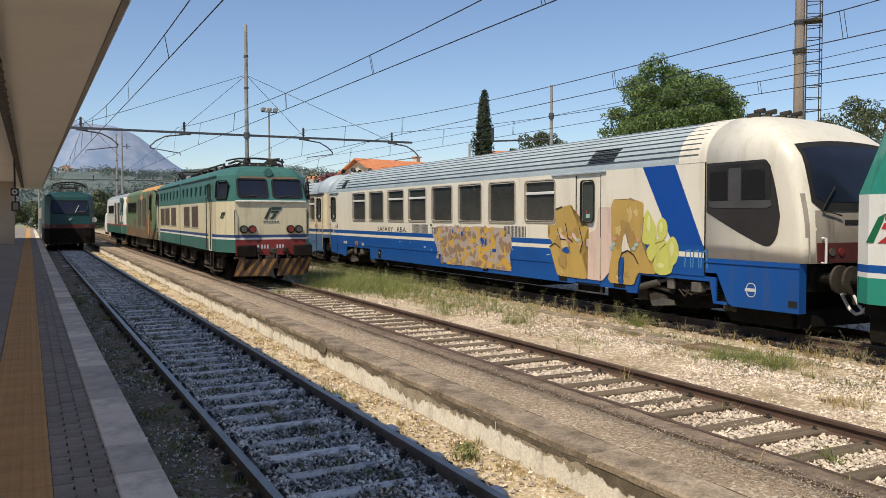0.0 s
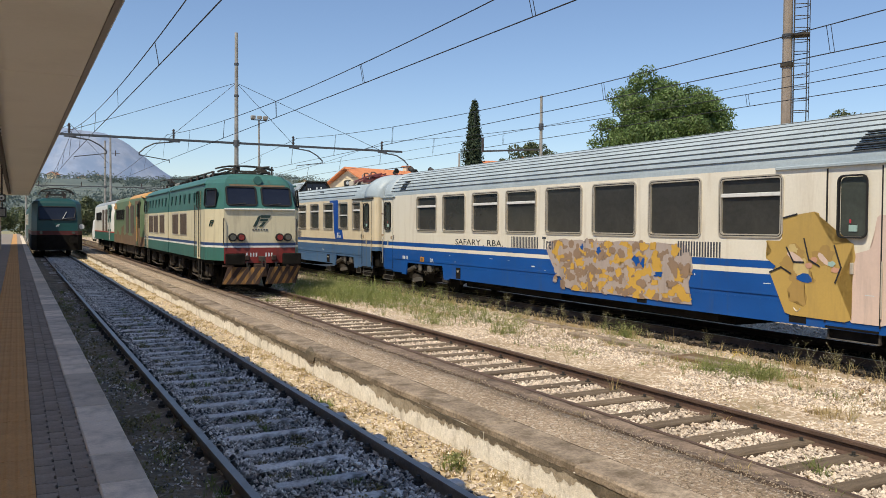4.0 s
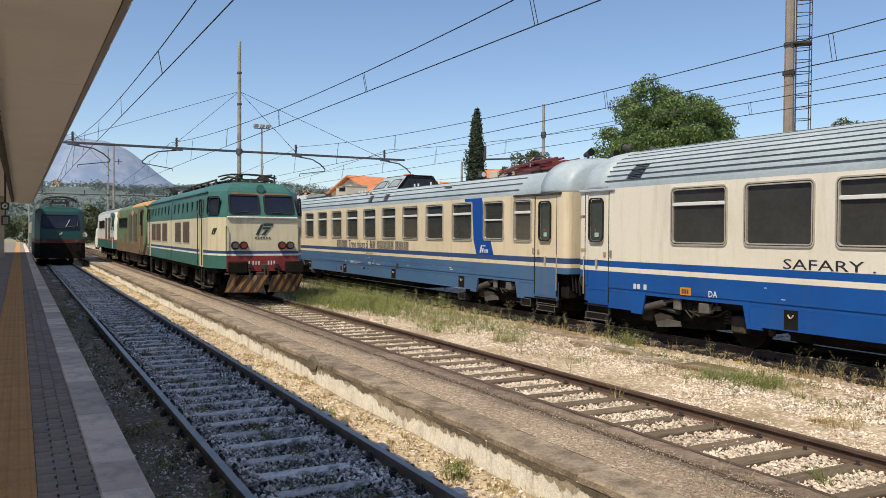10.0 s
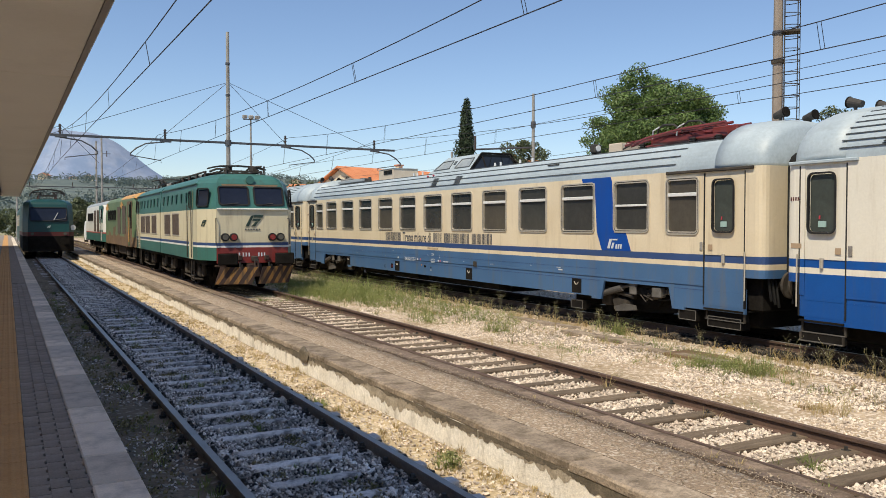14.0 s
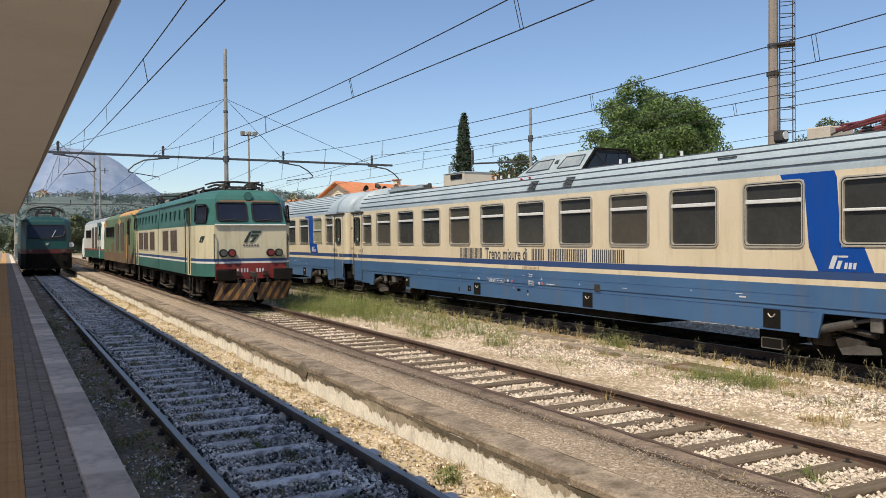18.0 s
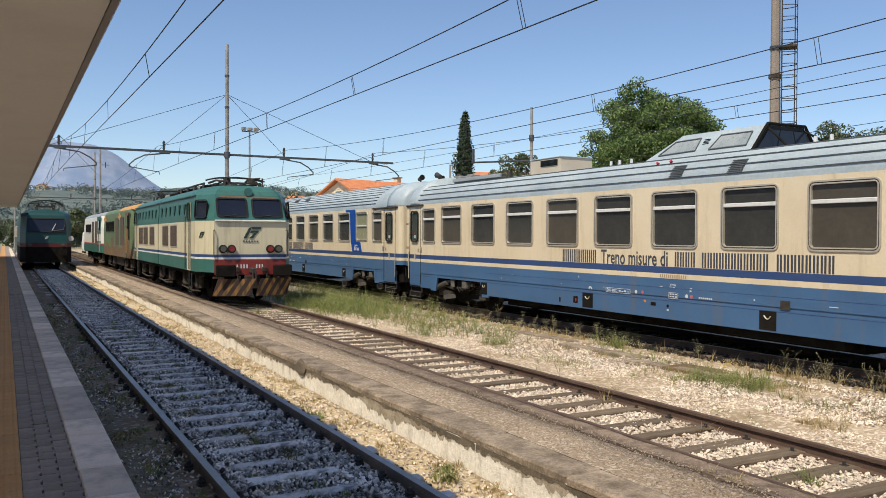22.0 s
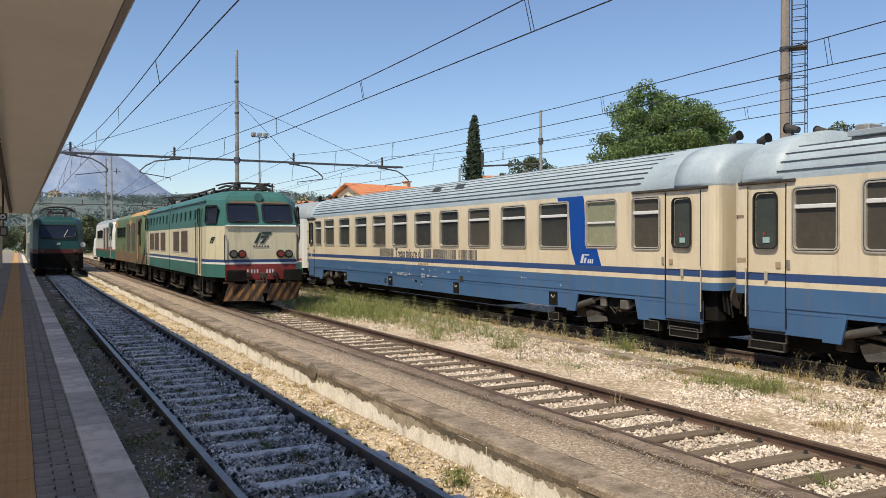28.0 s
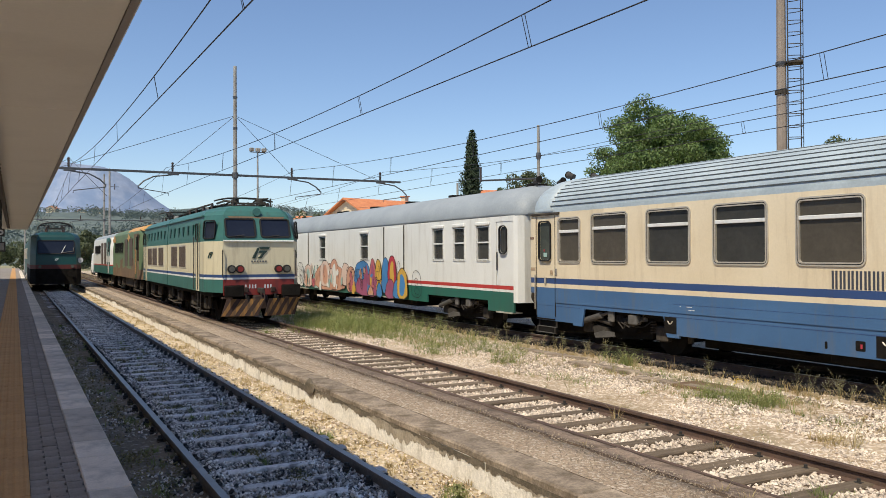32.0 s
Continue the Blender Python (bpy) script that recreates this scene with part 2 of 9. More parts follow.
POLE_CONC = surf("tan_concrete_pole", (0.22, 0.18, 0.15), (0.31, 0.26, 0.22), 0.9, scale=2, fine=30, amount=0.15, bump=0.2, dark=(0.16, 0.13, 0.10), dark_scale=2)
STEEL_DARK = surf("dark_steel_beam", (0.06, 0.065, 0.075), (0.11, 0.115, 0.125), 0.6, metal=0.4, scale=3, fine=30, bump=0.1)
WIRE = surf("copper_black_wire", (0.035, 0.035, 0.04), (0.06, 0.055, 0.055), 0.5, metal=0.5, bump=0)
PORCELAIN = surf("brown_insulator", (0.05, 0.035, 0.03), (0.08, 0.05, 0.04), 0.25, bump=0)
# vehicles
CREAM = paint("cream_coach_paint", (0.72, 0.62, 0.45), (0.64, 0.535, 0.37), 0.42, dark=(0.40, 0.30, 0.18), dark_amount=0.35)
CREAM_NEW = paint("ivory_coach_paint", (0.76, 0.72, 0.62), (0.70, 0.65, 0.54), 0.38, dark=(0.45, 0.37, 0.27), dark_amount=0.3)
BLUE_OLD = paint("faded_blue_paint", (0.062, 0.145, 0.285), (0.048, 0.115, 0.235), 0.4, dark=(0.12, 0.13, 0.14), dark_amount=0.5)
BLUE_NEW = paint("bright_blue_paint", (0.006, 0.085, 0.34), (0.006, 0.068, 0.27), 0.42, spec=0.3, dark=(0.05, 0.08, 0.15))
BLUE_BAND = paint("deep_blue_band", (0.004, 0.065, 0.33), (0.004, 0.058, 0.28), 0.45, spec=0.25)
NAVY = paint("navy_stripe", (0.035, 0.075, 0.20), (0.03, 0.065, 0.17), 0.4)
ROOF_GREY = surf("weathered_grey_blue_roof", (0.32, 0.385, 0.425), (0.42, 0.485, 0.515), 0.5, scale=0.8, fine=18, amount=0.12, bump=0.05,
                 dark=(0.26, 0.30, 0.32), dark_scale=1.4, dark_amount=0.5, dark_stretch=(0.6, 2, 2))
SEAM_SOIL = surf("dark_crumbled_soil", (0.055, 0.036, 0.024), (0.12, 0.08, 0.052), 0.95, scale=3, fine=40, amount=0.5, bump=0.9, coords="World")
BORDER = surf("brown_border_stone", (0.15, 0.108, 0.08), (0.27, 0.20, 0.15), 0.95, scale=2.5, fine=30, amount=0.5, bump=0.8, random_tint=0.15, coords="World",
              dark=(0.07, 0.05, 0.035), dark_scale=3, dark_amount=0.7, dark_at=0.5)
# dark tone for the shadow lines along roof laps and edge
RIB_SHADE = surf("shaded_roof_lap", (0.06, 0.07, 0.078), (0.10, 0.112, 0.12), 0.7, scale=3, fine=20)
ROOF_DULL = surf("dull_grey_roof", (0.24, 0.27, 0.29), (0.31, 0.34, 0.36), 0.6, scale=0.8, fine=18, amount=0.12, bump=0.05)
ALU = surf("brushed_aluminium", (0.46, 0.415, 0.34), (0.58, 0.53, 0.44), 0.45, metal=0.35, scale=4, fine=60, amount=0.15, bump=0.05)
BAR_WHITE = paint("pale_window_bar", (0.70, 0.70, 0.68), rough=0.4)
RUBBER = surf("black_rubber", (0.014, 0.014, 0.014), (0.024, 0.024, 0.024), 0.75, bump=0.1, spec=0.25)
GLASS = surf("dusty_tinted_glass", (0.030, 0.031, 0.030), (0.052, 0.052, 0.048), 0.16, scale=0.9, fine=12, amount=0.15, bump=0.0, spec=0.6)
GLASS_BROWN = surf("brown_blind_behind_glass", (0.058, 0.052, 0.042), (0.085, 0.075, 0.06), 0.18, scale=0.9, fine=12, amount=0.12, bump=0.0, spec=0.6)
GLASS_PALE = surf("milky_glass", (0.22, 0.225, 0.14), (0.30, 0.30, 0.20), 0.25, scale=0.9, fine=12, amount=0.1, bump=0.0)
GLASS_CAB = surf("dark_windscreen", (0.012, 0.016, 0.03), (0.02, 0.025, 0.04), 0.12, scale=0.8, fine=10, amount=0.1, bump=0.0, spec=0.3)
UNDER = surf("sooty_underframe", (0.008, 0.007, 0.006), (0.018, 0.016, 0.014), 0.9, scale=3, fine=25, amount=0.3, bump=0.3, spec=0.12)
DAMPER_PALE = surf("pale_grey_box_paint", (0.075, 0.07, 0.062), (0.15, 0.14, 0.125), 0.7, scale=4, fine=25, amount=0.2, bump=0.1)
DAMPER = surf("dusty_grey_damper", (0.055, 0.05, 0.045), (0.105, 0.098, 0.088), 0.7, scale=4, fine=25, amount=0.3, bump=0.2)
GLASS_DOOR = surf("greenish_door_glass", (0.042, 0.05, 0.044), (0.065, 0.075, 0.066), 0.15, scale=0.9, fine=12, amount=0.15, bump=0.0, spec=0.6)
UNDER_BROWN = surf("dusty_brown_gear", (0.032, 0.027, 0.022), (0.075, 0.064, 0.052), 0.85, scale=3, fine=25, amount=0.3, bump=0.3, spec=0.25)
PANTO_RED = paint("faded_red_frame", (0.20, 0.03, 0.027), (0.14, 0.026, 0.024), 0.5)
GREEN_TOP = paint("faded_loco_green", (0.03, 0.115, 0.10), (0.05, 0.165, 0.14), 0.45, dark=(0.05, 0.075, 0.06), dark_amount=0.5)
GREEN_LOCO = paint("bright_loco_green", (0.02, 0.27, 0.20), (0.02, 0.23, 0.17), 0.35)
# this green and dull red are darkened to hold the canopy's shade
GREEN_DEEP = paint("deep_green", (0.006, 0.060, 0.056), (0.005, 0.045, 0.044), 0.4)
RED_DULL = paint("dull_red_band", (0.11, 0.018, 0.016), (0.07, 0.014, 0.012), 0.6)
GREEN_OLIVE = paint("old_olive_green", (0.085, 0.145, 0.075), (0.13, 0.18, 0.09), 0.6, dark=(0.12, 0.09, 0.05), dark_amount=0.5)
GREEN_COACH = paint("coach_green", (0.02, 0.13, 0.095), (0.03, 0.11, 0.085), 0.45)
BROWN_RUST = paint("brown_faded_paint", (0.135, 0.082, 0.046), (0.19, 0.125, 0.068), 0.7, dark=(0.06, 0.037, 0.025), dark_amount=0.6)
OCHRE = paint("faded_orange_roof", (0.58, 0.31, 0.10), (0.46, 0.25, 0.085), 0.6)
CREAM_LOCO = paint("dirty_cream_loco_paint", (0.66, 0.60, 0.42), (0.58, 0.52, 0.36), 0.5, dark=(0.34, 0.28, 0.18), dark_amount=0.45)
WHITE_LOCO = paint("off_white_paint", (0.74, 0.74, 0.70), (0.68, 0.68, 0.64), 0.42, dark=(0.40, 0.36, 0.30), dark_amount=0.3)
RED_LOCO = paint("faded_red_buffer_beam", (0.26, 0.032, 0.026), (0.18, 0.025, 0.021), 0.5, dark=(0.08, 0.03, 0.025), dark_amount=0.5)
RED_STRIPE = paint("red_stripe", (0.50, 0.05, 0.045), rough=0.4)
YELLOW_DIRTY = paint("dirty_yellow", (0.30, 0.15, 0.035), (0.16, 0.08, 0.025), 0.75, dark=(0.045, 0.03, 0.022), dark_amount=0.85, dark_scale=2.5, dark_at=0.45)
BLACK_DIRTY = paint("dirty_black", (0.03, 0.016, 0.013), (0.045, 0.024, 0.018), 0.85)
LOUVRE = surf("brown_louvre", (0.07, 0.05, 0.038), (0.11, 0.08, 0.06), 0.7, scale=3, fine=30)
LAMP_RED = paint("red_lamp_glass", (0.22, 0.03, 0.03), rough=0.15)
LAMP_DARK = paint("dark_lamp_glass", (0.10, 0.10, 0.09), rough=0.15)
# grey of the reflection on the panes is put into their colour
DOME_PANE = surf("dusty_grey_dome_glass", (0.24, 0.27, 0.28), (0.34, 0.37, 0.37), 0.3, scale=3, fine=30, amount=0.25, bump=0.0)
LETTER_DARK = paint("dark_lettering", (0.055, 0.06, 0.075), rough=0.5)
LETTER_PALE = paint("pale_lettering", (0.62, 0.64, 0.66), rough=0.5)
LOGO_DARK = paint("dark_logo_paint", (0.02, 0.045, 0.035), rough=0.5)
LOGO_GREEN = paint("logo_green", (0.01, 0.14, 0.06), rough=0.4)
LOGO_RED = paint("logo_red", (0.50, 0.03, 0.03), rough=0.4)
GRAF_TAN = paint("ochre_spray_paint", (0.50, 0.33, 0.09), (0.42, 0.28, 0.08), 0.6)
GRAF_OCHRE = paint("dark_ochre_spray_paint", (0.40, 0.255, 0.08), rough=0.6)
GRAF_SAND = paint("sand_spray_paint", (0.60, 0.46, 0.20), rough=0.6)
GRAF_LIME = paint("lime_spray_paint", (0.58, 0.58, 0.14), (0.50, 0.52, 0.12), 0.6)
GRAF_YEL = paint("yellow_spray_paint", (0.60, 0.36, 0.065), (0.54, 0.32, 0.06), 0.6)
GRAF_BRN = paint("brown_spray_paint", (0.30, 0.20, 0.13), (0.26, 0.18, 0.12), 0.6)
GRAF_GRY = paint("grey_spray_paint", (0.44, 0.36, 0.31), (0.38, 0.32, 0.29), 0.6)
GRAF_PINK = paint("pink_spray_paint", (0.50, 0.14, 0.16), rough=0.6)
GRAF_SKY = paint("sky_blue_spray_paint", (0.06, 0.22, 0.48), rough=0.6)
GRAF_RED = paint("red_spray_paint", (0.45, 0.04, 0.06), rough=0.6)
GRAF_SALMON = paint("salmon_spray_paint", (0.60, 0.32, 0.22), rough=0.6)
GRAF_PALE = paint("pale_pink_spray_paint", (0.68, 0.52, 0.44), rough=0.6)
GRAF_TEAL = paint("pale_teal_spray_paint", (0.34, 0.50, 0.46), rough=0.6)
GRAF_MAGENTA = paint("plum_spray_paint", (0.33, 0.09, 0.17), rough=0.6)
GRAF_BLK = paint("black_spray_paint", (0.02, 0.02, 0.025), rough=0.6)
PANEL_DARK = surf("dark_grey_cab_panel", (0.024, 0.022, 0.022), (0.036, 0.033, 0.032), 0.45, spec=0.3, scale=1.5, fine=20, amount=0.12, bump=0.02)
PANEL_GREY = surf("grey_cab_trim", (0.052, 0.05, 0.05), (0.075, 0.073, 0.072), 0.4, scale=2, fine=20, amount=0.1, bump=0.02)
GLASS_SIDE = surf("black_side_glass", (0.010, 0.011, 0.013), (0.018, 0.019, 0.021), 0.12, scale=1.5, fine=10, amount=0.15, bump=0.0, spec=0.6)
GRAF_LIGHT = paint("light_lime_spray_paint", (0.70, 0.70, 0.32), rough=0.6)
# dirt of the nose together with the shade on its front face
GRIME_SHADE = paint("grimy_nose", (0.34, 0.30, 0.25), (0.22, 0.195, 0.165), 0.6, dark=(0.12, 0.10, 0.085), dark_amount=0.7)
LOUVRE_GREY = surf("grey_roof_louvre", (0.085, 0.095, 0.10), (0.13, 0.14, 0.15), 0.6, scale=3, fine=30)
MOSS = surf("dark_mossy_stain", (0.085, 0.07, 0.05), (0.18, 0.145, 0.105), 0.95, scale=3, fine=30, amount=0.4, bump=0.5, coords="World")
STAIN = surf("pale_brown_stain", (0.26, 0.215, 0.16), (0.40, 0.345, 0.27), 0.95, scale=4, fine=30, amount=0.35, bump=0.5, coords="World")
PLATE_BROWN = paint("brown_plate_paint", (0.42, 0.30, 0.19), rough=0.6)
PLATE_ORANGE = paint("orange_plate_paint", (0.65, 0.26, 0.03), rough=0.5)
GRIT = surf("brown_grit", (0.28, 0.22, 0.16), (0.40, 0.33, 0.25), 0.95, scale=2, fine=60, bump=0.2, coords="World", island=0.35)
# sooty stones, their colour lowered for the shade beneath the coaches
STONE_SOOT_SHADE = surf("sooty_ballast_stone", (0.016, 0.014, 0.011), (0.045, 0.038, 0.031), 0.9, scale=2, fine=60, bump=0.3, coords="World", island=0.5)
# background
LEAF = leafy(surf("walnut_leaves", (0.10, 0.165, 0.05), (0.18, 0.255, 0.085), 0.5, scale=0.9, fine=6, amount=0.4, bump=0, island=0.55), 0.45)
# leaf colours carry the bluish haze of distance
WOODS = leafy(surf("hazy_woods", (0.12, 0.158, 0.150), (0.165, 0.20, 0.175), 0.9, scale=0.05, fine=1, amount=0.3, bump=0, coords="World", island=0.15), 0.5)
SHOULDER = surf("dark_weedy_earth", (0.15, 0.115, 0.08), (0.26, 0.205, 0.145), 0.95, scale=1.5, fine=20, amount=0.4, bump=0.9, coords="World", fleck=((0.36, 0.33, 0.29), 22, 0.14), dark=(0.06, 0.06, 0.025), dark_scale=1.2, dark_amount=0.6)
CYPRESS = surf("cypress_foliage", (0.018, 0.034, 0.016), (0.035, 0.058, 0.025), 0.8, scale=1.5, fine=8, amount=0.4, bump=0)
BUSH = leafy(surf("bush_leaves", (0.075, 0.10, 0.045), (0.12, 0.14, 0.07), 0.6, scale=0.8, fine=6, amount=0.4, bump=0, island=0.4))
BARK = surf("grey_bark", (0.12, 0.10, 0.075), (0.20, 0.17, 0.13), 0.95, scale=3, fine=20, bump=0.6)
WEED_FLOWER = paint("pale_seed_heads", (0.62, 0.58, 0.48), rough=0.9)
WEED_STEM = leafy(surf("olive_weed_stems", (0.26, 0.24, 0.11), (0.42, 0.37, 0.19), 0.8, scale=2, fine=8, amount=0.3, bump=0, coords="World"))
WEED_LEAF = leafy(surf("weed_leaves", (0.22, 0.25, 0.09), (0.36, 0.36, 0.16), 0.7, scale=2, fine=8, amount=0.35, bump=0, coords="World", island=0.4))
WEED_DARK = leafy(surf("dark_weed_leaves", (0.16, 0.145, 0.06), (0.28, 0.235, 0.11), 0.7, scale=2, fine=8, amount=0.35, bump=0, coords="World", island=0.4))
FLOWER_YELLOW = paint("yellow_petals", (0.75, 0.50, 0.05), rough=0.8)
GRASS_GREEN = leafy(surf("green_grass", (0.15, 0.20, 0.055), (0.29, 0.32, 0.11), 0.7, scale=2, fine=8, amount=0.3, bump=0, coords="World"))
GRASS_DRY = leafy(surf("dry_straw_grass", (0.36, 0.27, 0.12), (0.50, 0.40, 0.21), 0.8, scale=2, fine=8, amount=0.3, bump=0, coords="World"))
ROOF_TILE = surf("orange_roof_tiles", (0.50, 0.17, 0.075), (0.60, 0.24, 0.11), 0.85, scale=1.2, fine=6, amount=0.2, bump=0.2)
HOUSE_WALL = surf("pale_house_wall", (0.62, 0.52, 0.36), (0.70, 0.60, 0.44), 0.9, scale=0.8, fine=10, amount=0.06, bump=0.02)
HOUSE_RED = surf("brick_red_house_wall", (0.42, 0.18, 0.12), (0.48, 0.22, 0.15), 0.9, scale=0.8, fine=10, amount=0.1, bump=0.02)
# grey-blue of distance haze is put into the hill colours
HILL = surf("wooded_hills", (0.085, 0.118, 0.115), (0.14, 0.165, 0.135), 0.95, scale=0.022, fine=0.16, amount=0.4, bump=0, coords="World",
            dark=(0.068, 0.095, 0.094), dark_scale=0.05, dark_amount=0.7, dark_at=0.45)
# blue distance haze is mixed into the mountain's own colours
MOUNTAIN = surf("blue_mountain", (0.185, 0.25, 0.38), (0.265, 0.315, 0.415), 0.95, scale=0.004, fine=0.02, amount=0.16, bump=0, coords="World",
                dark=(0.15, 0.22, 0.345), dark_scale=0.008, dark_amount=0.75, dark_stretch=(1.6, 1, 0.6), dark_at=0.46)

# ---- ground, tracks, platforms ----
rng = np.random.default_rng(7)


def sheet(name, x0, x1, y0, y1, z, nx, ny, rough_z, material, seed=0, sides=0.12):
    """Uneven ground with skirts, as one mesh."""
    xs, ys = np.linspace(x0, x1, nx + 1), np.linspace(y0, y1, ny + 1)
    bm = bmesh.new()
    g = [[bm.verts.new((x, y, z(x) + rough_z * noise.noise((x * 1.7 + seed, y * 1.7, seed)) + 0.4 * rough_z * noise.noise((x * 6, y * 6, seed)))) for x in xs] for y in ys]
    for j in range(ny):
        for i in range(nx):
            bm.faces.new((g[j][i], g[j][i + 1], g[j + 1][i + 1], g[j + 1][i]))
    ring = [g[0][i] for i in range(nx)] + [g[j][nx] for j in range(ny)] + [g[ny][i] for i in range(nx, 0, -1)] + [g[j][0] for j in range(ny, 0, -1)]
    low = [bm.verts.new((v.co.x, v.co.y, v.co.z - sides)) for v in ring]
    for i in range(len(ring)):
        bm.faces.new((ring[i], low[i], low[(i + 1) % len(ring)], ring[(i + 1) % len(ring)]))
    return obj(name, bm, material, smooth=True)


g = obj("ground", extrude([(-1500, -900), (2500, -900), (2500, 2600), (-1500, 2600)], -1.2, -0.36, "z"), FIELD)
tagged(g, "wide dry field ground reaching the hills", "ground", kind="structure")
g = sheet("ground_yard", 7.3, 40, -12, 150, lambda x: -0.16 - 0.05 * min(1, max(0, (x - 8) / 3)), 60, 220, 0.05, EARTH, 3)
tagged(g, "dry gravelly yard with sparse grass between tracks", "ground", kind="structure")
g = sheet("ground_strip", 3.0, 4.12, -8, 150, lambda x: -0.24 - 0.04 * (x < 3.3), 6, 200, 0.035, STRAW_EARTH, 9)
tagged(g, "strip of dry earth and straw beside the track", "ground", kind="structure")

PROFILE = [(-0.036, 0), (0.036, 0), (0.036, -0.035), (0.009, -0.048), (0.009, -0.125), (0.075, -0.14), (0.075, -0.155), (-0.075, -0.155),
           (-0.075, -0.14), (-0.009, -0.125), (-0.009, -0.048), (-0.036, -0.035)]


def rail(x, y0, y1, side_mat, head_mat, parent, lean=0.0):
    bm = extrude([(p[0], p[1]) for p in PROFILE], y0, y1, "y")
    ob = part("rail", bm, [side_mat, head_mat], parent)
    for f in ob.data.polygons:
        if f.normal.z > 0.9 and f.center.z > -0.01:
            f.material_index = 1
    ob.matrix_local = pose(x, 0, 0, 0, 0, lean)
    return ob


def track(name, cx, y0, y1, first, pitch, side_mat, head_mat, sleeper_mat, sleeper_z, near, label, lean=0.0, size=(2.5, 0.22, 0.14), clips=0):
    e = thing(name, pose(0, 0, 0), label, "railway track", kind="structure")
    k = math.tan(radians(-lean))
    for s in (-0.7525, 0.7525):
        rail(cx + s, y0, y1, side_mat, head_mat, e, lean)
    meshes = []
    for v in range(4):
        bm = box(-size[0] / 2, size[0] / 2, -size[1] / 2, size[1] / 2, -size[2], 0, 0.012)
        for q in bm.verts:
            q.co += Vector((0, noise.noise(q.co * 3 + Vector((v, 0, 0))) * 0.03, noise.noise(q.co * 2 + Vector((0, v, 5))) * 0.012))
        me = bpy.data.meshes.new("sleeper")
        bm.to_mesh(me)
        bm.free()
        me.materials.append(sleeper_mat)
        meshes.append(me)
    bm = bmesh.new()
    box(-0.13, 0.13, -0.09, 0.09, 0.0, 0.018, bm=bm)
    for sx in (-0.095, 0.095):
        if side_mat is RAIL_RUST:
            box(sx - 0.03, sx + 0.03, -0.035, 0.035, 0.018, 0.04, bm=bm)
            cyl((sx, 0, 0.03), (sx, 0, 0.075), 0.02, n=6, bm=bm)
            continue
        box(sx - 0.035, sx + 0.035, -0.05, 0.05, 0.018, 0.062, bm=bm)
        cyl((sx, 0, 0.05), (sx, 0, 0.125), 0.027, 0.022, n=6, bm=bm)
        cyl((sx, 0, 0.07), (sx, 0, 0.092), 0.042, n=6, bm=bm)
    clip = bpy.data.meshes.new("rail_fastening")
    bm.to_mesh(clip)
    bm.free()
    clip.materials.append(IRON_DARK)
    far, y, i = [], first, 0
    while y < y1:
        if y < near:
            o = new("sleeper", meshes[i % 4])
            o.parent = e
            o.matrix_local = pose(cx + k * y + random.uniform(-0.05, 0.05), y + random.uniform(-0.015, 0.015), sleeper_z + random.uniform(-0.012, 0.006), 0, 0, random.uniform(-0.8, 0.8))
            if y < clips:
                for s in (-0.7525, 0.7525):
                    c = new("rail_fastening", clip)
                    c.parent = e
                    c.matrix_local = pose(cx + s + k * y, y, -0.153)
        else:
            far.append(y)
        y += pitch
        i += 1
    if far:
        verts, faces = [], []
        for y in far:
            b = len(verts)
            a, c = size[0] / 2, size[1] / 2
            for z in (sleeper_z - 0.1, sleeper_z):
                verts += [(cx + k * y - a, y - c, z), (cx + k * y + a, y - c, z), (cx + k * y + a, y + c, z), (cx + k * y - a, y + c, z)]
            faces += [[b + q for q in f] for f in ((4, 5, 6, 7), (0, 1, 5, 4), (2, 3, 7, 6), (1, 2, 6, 5), (3, 0, 4, 7))]
        me = bpy.data.meshes.new("far_sleepers")
        me.from_pydata(verts, [], faces)
        me.materials.append(sleeper_mat)
        o = new("far_sleepers", me)
        o.parent = e
        tagged(o, kind="stuff")
    return e


t1 = track("track_1", 2.389, -8, 160, -7.45, 0.57, RAIL_SIDE, RAIL_STEEL, SLEEPER_GREY, -0.121, 45, "main track with worn steel rails and grey sleepers", clips=22, size=(2.1, 0.145, 0.14))
t2 = track("track_2", 6.60, -8, 140, -7.55, 0.605, RAIL_RUST, RAIL_RUST, SLEEPER_WOOD, -0.12, 26, "rusty siding track on weathered wooden sleepers", size=(2.3, 0.20, 0.14), clips=16, lean=-0.35)
t3 = track("track_3", 12.90, -30, 160, -29.5, 0.6, RAIL_RUST, RAIL_STEEL, SLEEPER_WOOD, -0.135, 34, "sooty track with dark rails and sleepers", lean=-0.625)

g = sheet("ballast_bed_1", 0.72, 3.28, -8, 160, lambda x: -0.17 - 0.10 * max(0, abs(x - 2.39) - 1.0), 10, 260, 0.035, BED_DARK, 1)
tagged(g, "grey weedy ballast under the main track", "ballast", kind="structure")
g = sheet("ballast_bed_2", 5.60, 8.2, -8, 90, lambda x: -0.205 - 0.10 * max(0, x - 7.9), 10, 160, 0.02, BED_PALE, 2)
tagged(g, "pale limestone ballast under the siding", "ballast", kind="structure")
# bed whose near-black colour holds soot and the train's shade
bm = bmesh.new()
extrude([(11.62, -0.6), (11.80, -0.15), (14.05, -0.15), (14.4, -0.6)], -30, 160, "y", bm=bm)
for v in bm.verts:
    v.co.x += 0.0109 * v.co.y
g = obj("ballast_bed_3", bm, BED_SOOT_SHADE)
tagged(g, "sooty ballast under the running track, darkened with the train's shade", "ballast", kind="structure")


